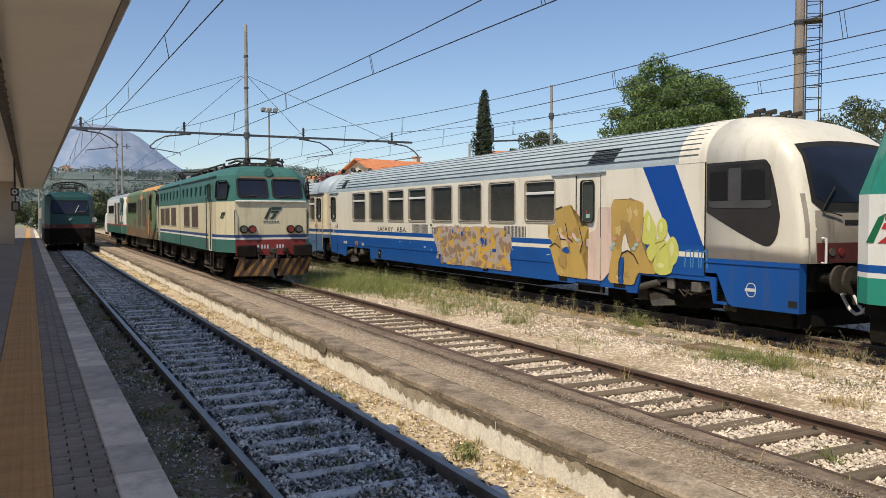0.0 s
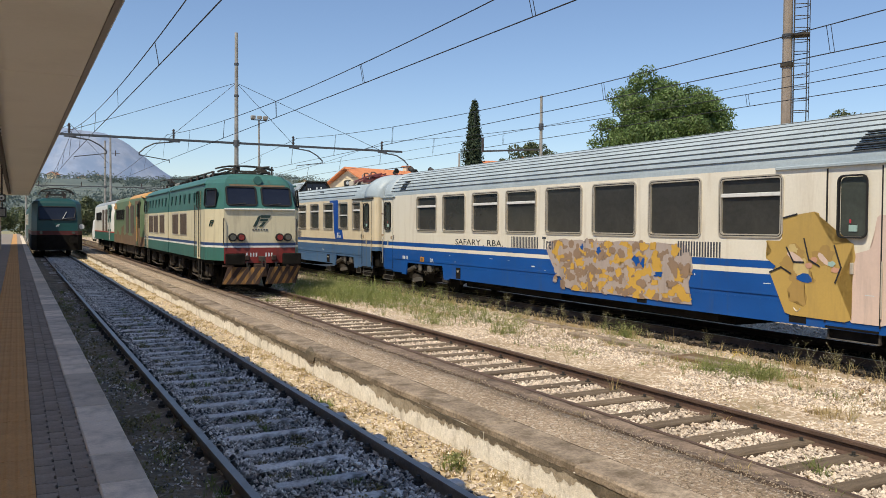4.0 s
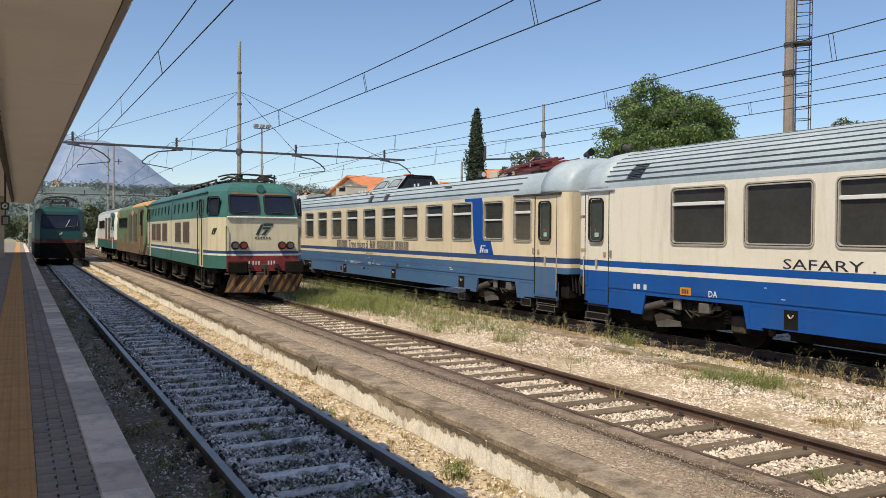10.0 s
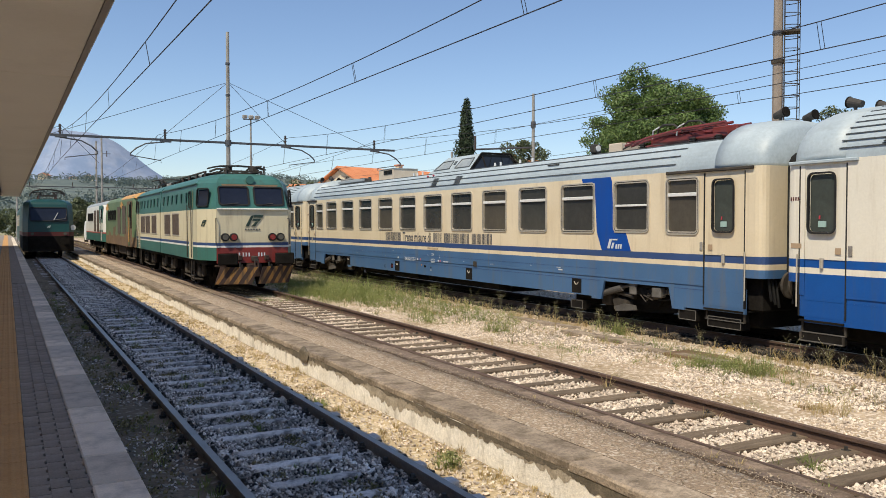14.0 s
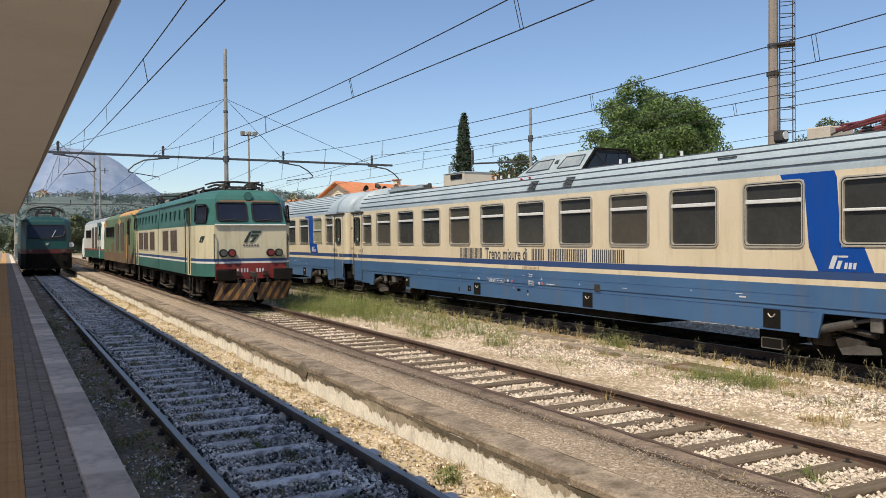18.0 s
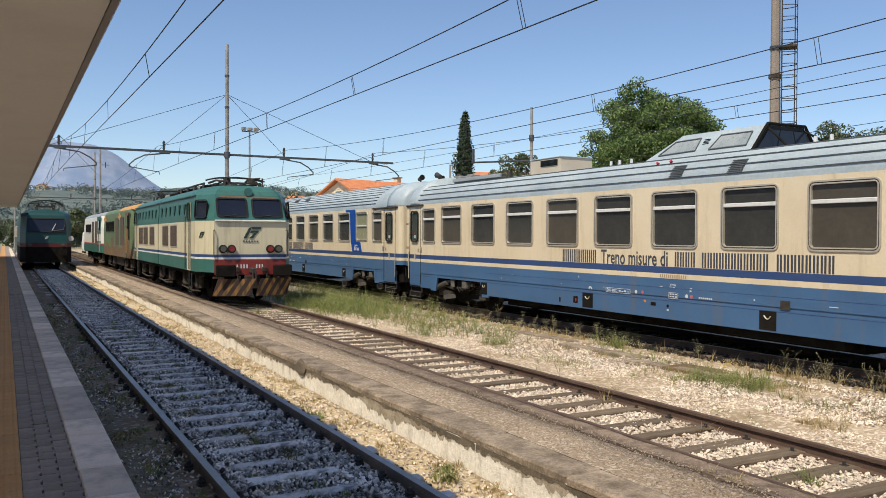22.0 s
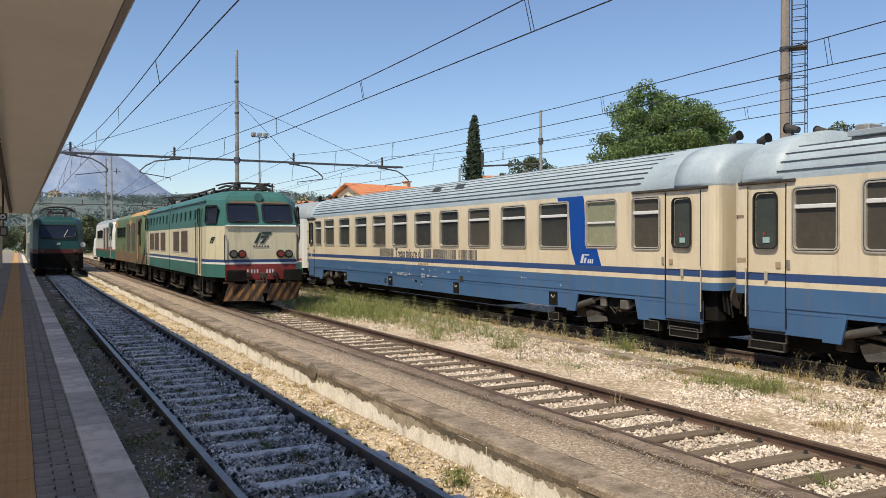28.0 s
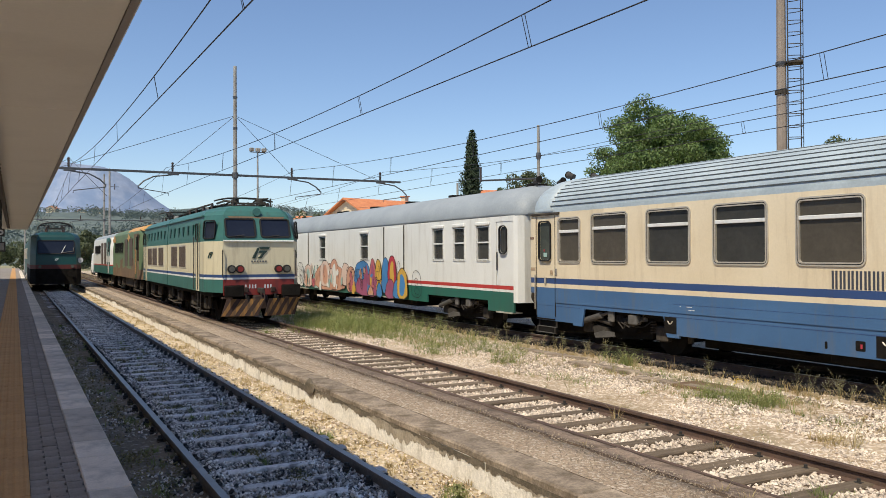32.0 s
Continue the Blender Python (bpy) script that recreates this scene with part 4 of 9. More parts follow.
def bogie(parent, x, dark=UNDER):
    """Two-axle bogie with side frames, springs and damper; its wheelsets turn."""
    e = part("bogie", box(-1.15, 1.15, 0.90, 1.02, 0.42, 0.62, 0.03), dark, parent)
    e.matrix_local = pose(x, 0, 0)
    fr = bmesh.new()
    for s in (-1, 1):
        if s < 0:
            box(-1.15, 1.15, -1.02, -0.90, 0.42, 0.62, bm=fr)
        extrude([(-1.75, 0.50), (-1.3, 0.72), (-0.6, 0.66), (-0.4, 0.40), (0.4, 0.40), (0.6, 0.66), (1.3, 0.72), (1.75, 0.50), (1.75, 0.62), (1.3, 0.84), (-1.3, 0.84), (-1.75, 0.62)],
                s * 1.04 - 0.06, s * 1.04 + 0.06, "y", bm=fr)
    box(-0.25, 0.25, -1.0, 1.0, 0.45, 0.80, bm=fr)
    part("side_frame", fr, dark, e)
    for ax in (-1.25, 1.25):
        for s in (-1, 1):
            put("axle_box", shared("axle_box", lambda: box(-0.17, 0.17, -0.09, 0.09, -0.16, 0.16, 0.03), UNDER_BROWN), e, pose(ax, s * 1.05, 0.46))
            for dx in (-0.27, 0.27):
                def coil():
                    return tube([(0.07 * math.cos(q * 1.05), 0.07 * math.sin(q * 1.05), q * 0.0095) for q in range(28)], 0.013, 5)
                put("spring", shared("spring", coil, UNDER_BROWN), e, pose(ax + dx, s * 1.08, 0.45))
    for s in (-1, 1):
        put("damper", shared("damper", lambda: cyl((-0.55, 0, 0), (0.55, 0, 0.14), 0.055, n=8), UNDER_BROWN), e, pose(0.75, s * 1.20, 0.56))
        put("brake_cylinder", shared("brake_cylinder", lambda: cyl((-0.16, 0, 0), (0.16, 0, 0), 0.12, n=12), UNDER_BROWN), e, pose(-0.35, s * 1.10, 0.66))
        put("terminal_box", shared("terminal_box", lambda: box(-0.10, 0.10, -0.05, 0.05, -0.12, 0.12, 0.015), DAMPER_PALE), e, pose(-0.55 * s - 0.2, s * 1.17, 0.80))
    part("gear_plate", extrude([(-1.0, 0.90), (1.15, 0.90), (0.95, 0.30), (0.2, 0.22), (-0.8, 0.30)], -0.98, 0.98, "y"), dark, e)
    # plain dark block added for the black shade inside the bogie
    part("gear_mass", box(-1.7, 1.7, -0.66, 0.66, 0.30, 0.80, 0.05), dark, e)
    for s in (-1, 1):
        put("yaw_damper", shared("yaw_damper", lambda: cyl((-0.50, 0, 0.17), (0.30, 0, -0.04), 0.075, 0.065, n=12), DAMPER), e, pose(1.0, s * 1.30, 0.58))
        put("damper_rod", shared("damper_rod", lambda: cyl((0, 0, 0), (-0.42, 0, 0.10), 0.035, n=8), DAMPER), e, pose(0.52, s * 1.30, 0.75))
        put("relay_box", shared("relay_box", lambda: box(-0.10, 0.10, -0.03, 0.03, -0.13, 0.13, 0.012), DAMPER_PALE), e, pose(0.12, s * 1.33, 0.76))
        put("bracket_arm", shared("bracket_arm", lambda: extrude([(-0.32, -0.05), (0.3, -0.12), (0.36, -0.02), (0.05, 0.06), (-0.28, 0.05)], -0.04, 0.04, "y"), DAMPER), e, pose(0.42, s * 1.27, 0.34))
        for q in range(3):
            put("air_line", shared("air_line%d" % q, lambda: tube([(-0.55 + 0.2 * q, 0, 0.30), (-0.5 + 0.2 * q, 0.03, 0.12), (-0.3 + 0.2 * q, 0.03, 0.02 - 0.05 * q), (0.1 + 0.1 * q, 0, 0.05)], 0.015, 5), UNDER_BROWN), e, pose(-0.35, s * 1.28, 0.58))
        put("air_spring", shared("air_spring", lambda: cyl((0, 0, 0), (0, 0, 0.26), 0.20, 0.17, n=14), RUBBER), e, pose(0.05, s * 1.02, 0.62))
        put("sand_box", shared("sand_box", lambda: box(-0.13, 0.13, -0.08, 0.08, -0.10, 0.10, 0.015), DAMPER_PALE), e, pose(-0.62, s * 1.30, 0.72))
        put("bracket", shared("bracket", lambda: extrude([(-0.24, -0.1), (0.2, -0.1), (0.26, 0.05), (0.1, 0.12), (-0.2, 0.06)], -0.08, 0.08, "y"), UNDER_BROWN), e, pose(0.62, s * 1.18, 0.40))
        put("brake_hose", shared("brake_hose", lambda: tube([(-0.5 + 0.13 * q, 0.02 * math.sin(q * 2), 0.10 - 0.16 * math.sin(q * 0.45)) for q in range(8)], 0.016, 5), RUBBER), e, pose(-0.6, s * 1.22, 0.62))
        put("brake_hose", shared("brake_hose", lambda: None, RUBBER), e, pose(0.9, s * 1.20, 0.70, 0, 0, 180))
        for ax in (-0.78, -1.72, 0.78, 1.72):
            put("brake_block", shared("brake_block", lambda: box(-0.05, 0.05, -0.06, 0.06, -0.2, 0.2, 0.02), UNDER_BROWN), e, pose(ax, s * 0.76, 0.48))
    for ax in (-1.25, 1.25):
        def wheels():
            b = bmesh.new()
            for s in (-1, 1):
                cyl((0, s * 0.70, 0), (0, s * 0.82, 0), 0.45, n=24, bm=b)
                cyl((0, s * 0.685, 0), (0, s * 0.70, 0), 0.475, n=24, bm=b)
                cyl((0, s * 0.82, 0), (0, s * 0.86, 0), 0.14, n=10, bm=b)
                for q in range(4):
                    a = q * math.pi / 2
                    cyl((0.28 * math.cos(a), s * 0.80, 0.28 * math.sin(a)), (0.28 * math.cos(a), s * 0.83, 0.28 * math.sin(a)), 0.05, n=6, bm=b)
            cyl((0, -0.75, 0), (0, 0.75, 0), 0.08, n=10, bm=b)
            return b
        o = put("wheelset", shared("wheelset", wheels, UNDER), e, pose(ax, 0, 0.45))
        WHEELS.append((o, ax))
    return e


WHEELS = []


def hose(parent, pts, r=0.03, mat=None):
    part("hose", tube(pts, r, 6), mat or RUBBER, parent)


def coupling(parent, x, d):
    """Buffers and screw coupling at an end; d: which way is out."""
    for s in (-1, 1):
        b = part("buffer", cyl((x, s * 0.87, 1.05), (x + d * 0.42, s * 0.87, 1.05), 0.10, n=12), UNDER, parent)
        part("buffer_head", cyl((x + d * 0.42, s * 0.87, 1.05), (x + d * 0.47, s * 0.87, 1.05), 0.24, n=20), UNDER_BROWN, b)
    part("hook", box(min(x, x + d * 0.4), max(x, x + d * 0.4), -0.06, 0.06, 0.95, 1.12, 0.02), UNDER_BROWN, parent)
    for k, s in enumerate((-0.5, 0.45)):
        hose(parent, [(x + d * (0.02 + 0.4 * math.sin(q * 0.52)), s, 1.0 - 0.5 * math.sin(q * 0.52) + 0.03 * q) for q in range(7)], 0.028)


def letters(parent, word, x, z, height, side, material, width=None, y=1.413, name="lettering"):
    """Words in the built-in face, as a thin mesh on the side; x: where the reading starts."""
    c = bpy.data.curves.new(name, "FONT")
    c.body, c.size, c.extrude = word, height / 0.69, 0.0015
    c.resolution_u = 2
    c.offset = 0.02 * height if name == "lettering" else 0
    t = new(name, c)
    bpy.context.view_layer.update()
    me = bpy.data.meshes.new_from_object(t.evaluated_get(bpy.context.evaluated_depsgraph_get()))
    bpy.data.objects.remove(t)
    if width:
        xs = [v.co.x for v in me.vertices]
        k = width / max(1e-6, max(xs) - min(xs))
        for v in me.vertices:
            v.co.x *= k
    me.materials.clear()
    me.materials.append(material)
    o = new(name, me)
    o.parent = parent
    o.matrix_local = pose(x, side * y, z) @ pose(0, 0, 0, 90, 0, 180 if side > 0 else 0)
    return o


def bars(parent, x, z, height, widths, side, material, y=1.41, gap=0.028, name="letter_bar"):
    """Lettering kept as plain upright bars; x: start of the reading, which runs towards the front on the platform's side."""
    for w in widths:
        if w < 0:
            x += side * w
            continue
        a, b = sorted((x, x - side * w))
        o = put(name, shared("%s|%.3f%.3f" % (name, w, height), lambda: box(-w / 2, w / 2, 0, 0.004, 0, height), material), parent, pose((a + b) / 2, side * y if side > 0 else side * y - 0.004, z))
        x -= side * (w + gap)


def door(parent, x0, x1, z0, z1, side, material, lower, win, stripe=True, y=1.41):
    """Folding end door: leaf a little back from the wall, its window, handle, grab rail and step."""
    bm = box(x0, x1, -0.03, 0.0, 1.545, z1, 0.0)
    d = part("door", bm, material, parent)
    s = side
    d.matrix_local = pose(0, 0, 0)
    for v in d.data.vertices:
        v.co.y = s * (y - 0.012 + v.co.y)
    b = []
    for zz0, zz1, mt, nm in ((1.41, 1.545, NAVY if lower is BLUE_OLD else BLUE_NEW, "door_stripe"), (1.31, 1.41, material, "door_band"), (z0, 1.31, lower, "door_foot")):
        b.append(part(nm, box(x0, x1, *(sorted((s * (y - 0.042), s * (y - 0.012)))), zz0, zz1), mt, d))
    window(d, win[0], win[1], win[2], win[3], side, "plain", y + 0.028, 0.11, GLASS_DOOR, RUBBER)
    part("label_sticker", plate(rrect(0.03, 0.06, 0.006), s * (y + 0.002) if s > 0 else s * (y + 0.006), 0.004), GRAF_RED, d).matrix_local = pose((win[0] + win[1]) / 2 + 0.05, 0, win[2] + 0.27)
    for xx in (x0, x1):
        part("door_seam", box(xx - 0.012, xx + 0.012, *(sorted((s * (y - 0.05), s * (y + 0.003)))), z0, z1), RUBBER, d)
    part("grab_rail", tube([(x0 - 0.028 if x0 < 12 else x1 + 0.028, s * (y + 0.022), z) for z in (0.75, 1.62)], 0.013, 6), ALU, d)
    part("handle", box((x0 + x1) / 2 - 0.03, (x0 + x1) / 2 + 0.03, *(sorted((s * (y - 0.01), s * (y + 0.03)))), 1.40, 1.58, 0.008), ALU, d)
    part("step", box(x0 + 0.02, x1 - 0.02, *(sorted((s * (y - 0.30), s * (y + 0.02)))), 0.52, 0.55), UNDER, d)
    for k, (za, zb, yo) in enumerate(((0.34, 0.52, -0.03), (0.20, 0.34, 0.02))[:2 if x0 > 12 else 1]):
        st = part("step_riser", box(x0 + 0.04, x1 - 0.04, *(sorted((s * (y - 0.14 + yo), s * (y - 0.05 + yo)))), za, zb), UNDER, d)
        part("step_edge", box(x0 + 0.02, x1 - 0.02, *(sorted((s * (y - 0.05 + yo), s * (y + 0.01 + yo)))), za - 0.008, za + 0.008, 0.003), DAMPER, st)
        for xx in (x0 + 0.02, x1 - 0.05):
            part("step_hanger", box(xx, xx + 0.03, *(sorted((s * (y - 0.06 + yo), s * (y - 0.02 + yo)))), za, zb), UNDER_BROWN, st)
    part("notice", plate(rrect(0.15, 0.10, 0.01), s * (y + 0.002) if s > 0 else s * (y + 0.006), 0.004), GRAF_TEAL, d).matrix_local = pose((win[0] + win[1]) / 2, 0, win[2] + 0.16)
    return d


def coach(front, length, label, wins, doors, cream, blue, navy, bogies, cab=False, roof_mat=None, deck=None):
    """Corridor coach with two stripes, lapped roof, end doors, bogies and gangways."""
    roof_mat = roof_mat or ROOF_GREY
    e = thing("railway_coach", pose(12.90, front, 0, 0, 0, 89.375), label, "railway coach", "coaches of the train")
    L = length
    xa, xb = (2.62 if cab else 0.62), L - 0.62
    for s in (1, -1):
        holes = [(a + 0.045, b - 0.045, c + 0.045, d - 0.045) for a, b, c, d, k in wins]
        dh = [(a, b, 1.545, 3.08) for a, b in doors]
        wall(e, xa, xb, 1.545, 3.15, sorted(holes + dh), s, cream)
        segs, x = [], xa
        for a, b in sorted(doors):
            segs.append((x, a))
            x = b
        segs.append((x, xb))
        for a, b in segs:
            for z0, z1, mt, nm, out in ((1.41, 1.545, navy, "stripe", 0), (1.31, 1.41, cream, "pale_band", 0), (0.95, 1.31, blue, "lower_panel", 0)):
                part(nm, box(a, b, *(sorted((s * 1.36, s * 1.41))), z0, z1), mt, e)
        # skirt, cut away over the bogies
        cuts = [(bogies[0] - 1.15, bogies[0] + 1.15), (bogies[1] - 1.75, bogies[1] + 1.15)]
        x = xa
        for c0, c1 in cuts + [(xb, xb)]:
            if c0 - x > 0.2:
                bm = box(x, c0, *(sorted((s * 1.34, s * 1.395))), 0.50, 0.95)
                part("skirt", bm, blue, e)
                part("seam", box(x, c0, *(sorted((s * 1.39, s * 1.398))), 0.862, 0.872), navy, e)
            x = c1
        for c0, c1 in cuts:
            for xx, lean in ((c0, 1), (c1, -1)):
                part("skirt_fork", extrude([(xx - lean * 0.02, 0.94), (xx + lean * 0.16, 0.94), (xx + lean * 0.04, 0.45), (xx - lean * 0.30, 0.45), (xx - lean * 0.30, 0.50), (xx - lean * 0.02, 0.50)], *(sorted((s * 1.355, s * 1.399))), "y"), blue, e)
            part("skirt_over_bogie", box(c0, c1, *(sorted((s * 1.34, s * 1.395))), 0.86, 0.95), blue, e)
        for a, b in doors:
            mid = (a + b) / 2
            door(e, a, b, 0.60, 3.08, s, cream, blue, (mid - 0.265, mid + 0.265, 1.96, 2.96))
            part("drip_rail", box(a - 0.2, b + 1.0 if a < 12 else b + 0.2, *(sorted((s * 1.40, s * 1.455))), 3.10, 3.155, 0.01), UNDER_BROWN if cream is CREAM else roof_mat, e)
        for a, b, c, d, k in wins:
            gl = {"plain": GLASS, "bar": GLASS_BROWN if (a * 7) % 3 < 1 else GLASS, "half": GLASS_PALE if s > 0 and a < 5 and not cab and blue is BLUE_OLD and front > 50 else GLASS}[k]
            window(e, a, b, c, d, s, k, glass=gl)
        # handholds, boxes and hatches on the skirt
        for xx, w_ in ((7.2, 0.34), (11.1, 0.30), (19.3, 0.28), (bogies[0] + 1.5, 0.4)) if cab else ((5.38, 0.36), (10.48, 0.36), (15.48, 0.37), (20.12, 0.34)):
            if xx < xb:
                h_ = part("recess", box(xx, xx + w_, *(sorted((s * 1.396, s * 1.401))), 0.53, 0.86), UNDER, e)
                part("handhold", tube([(xx + w_ * (0.3 + 0.1 * q), s * 1.41, 0.78 - 0.06 * math.sin(q * 0.785)) for q in range(5)], 0.012, 5), ALU, h_)
        bm = bmesh.new()
        r = random.Random(int(front) + s)
        for q in range(14):
            xx = r.uniform(5.0, 20)
            w_ = r.choice((0.05, 0.08, 0.16, 0.03))
            box(xx, xx + w_, *(sorted((s * 1.41, s * 1.413))), (zz := r.choice((1.02, 1.08, 1.14, 1.20))), zz + r.choice((0.014, 0.03, 0.012)), bm=bm)
        tagged(part("stencil_marks", bm, LETTER_PALE, e, "rows of small pale stencil marks"), kind="stuff")
    # roof and ends
    sec = [(y, min(z, deck)) if deck else (y, z) for y, z in roof_section(3.15, 4.07, 1.41)]
    x0, x1 = (2.62 if cab else 1.35), L - 1.35
    part("roof", loft([[(x0, y, z) for y, z in sec], [(x1, y, z) for y, z in sec]]), roof_mat, e)
    # thin dark strips drawn as the shadow lines of the roof laps
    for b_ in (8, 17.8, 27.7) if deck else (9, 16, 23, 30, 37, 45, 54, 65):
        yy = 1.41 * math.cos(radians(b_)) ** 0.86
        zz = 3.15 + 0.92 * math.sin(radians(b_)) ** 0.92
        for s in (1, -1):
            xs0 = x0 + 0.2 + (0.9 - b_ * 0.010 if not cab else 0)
            part("roof_rib", box(xs0, x1 + 0.15 - b_ * 0.004, *(sorted((s * (yy - 0.03), s * (yy + 0.022)))), zz - 0.009, zz + 0.007), RIB_SHADE, e)
    ends = [(L - 1.35, 1)] + ([] if cab else [(1.35, -1)])
    plain = roof_section(3.15, 4.07, 1.41, False)
    for x, d in ends:
        secs = []
        for q, k, drop in ((0, 1.0, 0), (0.35, 1.0, 0.0), (0.7, 0.985, 0.02), (0.95, 0.94, 0.09), (1.08, 0.86, 0.22)):
            secs.append([(x + d * q, y * k, 3.15 + (z - 3.15) * (1.0 - drop)) for y, z in plain])
        part("roof_end", loft(secs, cap=True), roof_mat, e, smooth=True)
        xe = x + d * 0.73
        for z0, z1, mt, nm in ((1.545, 3.149, cream, "end_wall"), (1.41, 1.545, navy, "end_stripe"), (1.31, 1.41, cream, "end_band"), (1.16, 1.31, blue, "end_foot")):
            secs = []
            for q, hw in ((0, 1.41), (0.22, 1.409), (0.29, 1.395), (0.34, 1.365), (0.375, 1.32), (0.395, 1.26), (0.40, 1.18)):
                secs.append([(xe + d * q, yy, zz) for yy, zz in ((-hw, z0), (hw, z0), (hw, z1), (-hw, z1))])
            part(nm, loft(secs), mt, e)
        part("end_frame", box(*(sorted((xe - d * 0.3, xe + d * 0.22))), -1.22, 1.22, 0.55, 1.17, 0.03), UNDER, e)
        g_ = []
        for q in range(7):
            k = 1.0 if q % 2 else 0.95
            g_.append([(xe + d * (0.40 + 0.034 * q), yy * k, 2.15 + (zz - 2.15) * k) for yy, zz in [(p[0], p[1] + 2.2) for p in rrect(1.7, 2.4, 0.3)]])
        part("gangway_bellows", loft(g_), RUBBER, e)
        coupling(e, xe + d * 0.25, d)
        for s in (1, -1):
            for k_ in range(3):
                hose(e, [(xe + d * (0.30 + 0.10 * math.sin(q * 0.45)), s * (1.18 - 0.10 * k_), 1.30 - 0.55 * math.sin(q * 0.45) - 0.06 * k_) for q in range(8)], 0.026)
    for x in bogies:
        bogie(e, x)
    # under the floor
    # dark filler boxes added in place of the deep shade underneath
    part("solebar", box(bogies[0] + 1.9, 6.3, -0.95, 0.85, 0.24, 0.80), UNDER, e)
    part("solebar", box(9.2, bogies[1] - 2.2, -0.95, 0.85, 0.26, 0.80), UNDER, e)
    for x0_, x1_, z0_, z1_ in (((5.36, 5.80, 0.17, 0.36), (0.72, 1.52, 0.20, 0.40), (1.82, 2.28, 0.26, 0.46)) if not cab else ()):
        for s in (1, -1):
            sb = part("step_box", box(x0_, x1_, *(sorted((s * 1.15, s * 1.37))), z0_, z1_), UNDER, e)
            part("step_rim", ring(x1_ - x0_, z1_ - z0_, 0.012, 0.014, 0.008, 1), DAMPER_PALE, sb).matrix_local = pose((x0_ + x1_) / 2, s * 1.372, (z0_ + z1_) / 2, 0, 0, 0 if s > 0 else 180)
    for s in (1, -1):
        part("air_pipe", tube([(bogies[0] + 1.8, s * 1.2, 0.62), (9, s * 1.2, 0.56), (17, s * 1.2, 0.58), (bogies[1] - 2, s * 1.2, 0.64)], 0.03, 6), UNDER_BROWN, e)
    # more dark filler at the ends, hiding the bright ground behind
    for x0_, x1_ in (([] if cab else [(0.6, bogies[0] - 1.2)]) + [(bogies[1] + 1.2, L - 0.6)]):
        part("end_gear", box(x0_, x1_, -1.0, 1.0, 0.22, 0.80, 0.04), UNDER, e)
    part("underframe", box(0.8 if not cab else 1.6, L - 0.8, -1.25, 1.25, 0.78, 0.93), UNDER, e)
    r = random.Random(int(front))
    for x, w_, z0, y0 in ((6.4, 1.2, 0.52, 0.95), (9.3, 2.6, 0.33, 1.05), (12.4, 1.2, 0.42, 0.9), (14.4, 2.4, 0.34, 1.05), (17.3, 1.4, 0.38, 1.0)):
        for s in (1, -1):
            part("equipment_box", box(x, x + w_, *(sorted((s * 0.25, s * (y0 + 0.15)))), z0, 0.80, 0.02), UNDER if (x * 3) % 2 > 0.8 else UNDER_BROWN, e)
    return e


def blob(cx, cz, rx, rz, seed, n=18, wob=0.30):
    """Irregular sprayed outline."""
    pts = []
    for i in range(n):
        a = 2 * math.pi * i / n
        k = 1 + wob * noise.noise((math.cos(a) * 1.6 + seed * 3.1, math.sin(a) * 1.6, seed * 1.7)) * 1.6
        pts.append((cx + rx * k * math.cos(a), cz + rz * k * math.sin(a)))
    return pts


def rounded(pts, times=2, k=0.25):
    """Corner-cut outline."""
    for _ in range(times):
        out = []
        for i, p in enumerate(pts):
            q = pts[(i + 1) % len(pts)]
            out += [(p[0] * (1 - k) + q[0] * k, p[1] * (1 - k) + q[1] * k), (p[0] * k + q[0] * (1 - k), p[1] * k + q[1] * (1 - k))]
        pts = out
    return pts


def capsule(x0, x1, z0, z1, seed=0):
    """Tall round-topped letter shape, a little wobbly."""
    m, w, h = (x0 + x1) / 2, (x1 - x0) / 2, min(0.5, (x1 - x0) * 0.7)
    pts = [(x0, z0), (x1, z0), (x1 + 0.04, (z0 + z1) / 2)] + [(m + w * math.cos(radians(q)), z1 - h + h * math.sin(radians(q))) for q in range(0, 181, 15)] + [(x0 - 0.03, (z0 + z1) / 2)]
    pts = rounded(pts, 1)
    return [(x + 0.06 * noise.noise((x * 3, z * 3, seed)), max(z0, z + 0.04 * noise.noise((x * 3, z * 3, seed + 4)))) for x, z in pts]


def spray(parent, blobs, material, layer, zmin=0.61, zmax=3.1, x0=0, x1=99, label=""):
    for k, b in enumerate(blobs):
        bm = bmesh.new()
        b = [(min(max(x, x0), x1), min(max(z, zmin), zmax)) for x, z in b]
        bm.faces.new([bm.verts.new((x, 1.412 + 0.0016 * layer + 0.00002 * k, z)) for x, z in b])
        bmesh.ops.triangulate(bm, faces=bm.faces[:], ngon_method="EAR_CLIP")
        bmesh.ops.recalc_face_normals(bm, faces=bm.faces[:])
        part("graffiti_patch", bm, material, parent, label)


def outline(parent, blobs, layer, w=0.03, material=None):
    bm = bmesh.new()
    y = 1.412 + 0.0016 * layer
    for b in blobs:
        cx, cz = sum(p[0] for p in b) / len(b), sum(p[1] for p in b) / len(b)
        inner = [(cx + (x - cx) * (1 - w / max(0.1, math.hypot(x - cx, z - cz))), cz + (z - cz) * (1 - w / max(0.1, math.hypot(x - cx, z - cz)))) for x, z in b]
        a = [bm.verts.new((x, y, max(0.61, z))) for x, z in b]
        c = [bm.verts.new((x, y, max(0.61, z))) for x, z in inner]
        for i in range(len(b)):
            j = (i + 1) % len(b)
            bm.faces.new((a[i], a[j], c[j], c[i]))
    return part("graffiti_outline", bm, material or GRAF_BLK, parent)


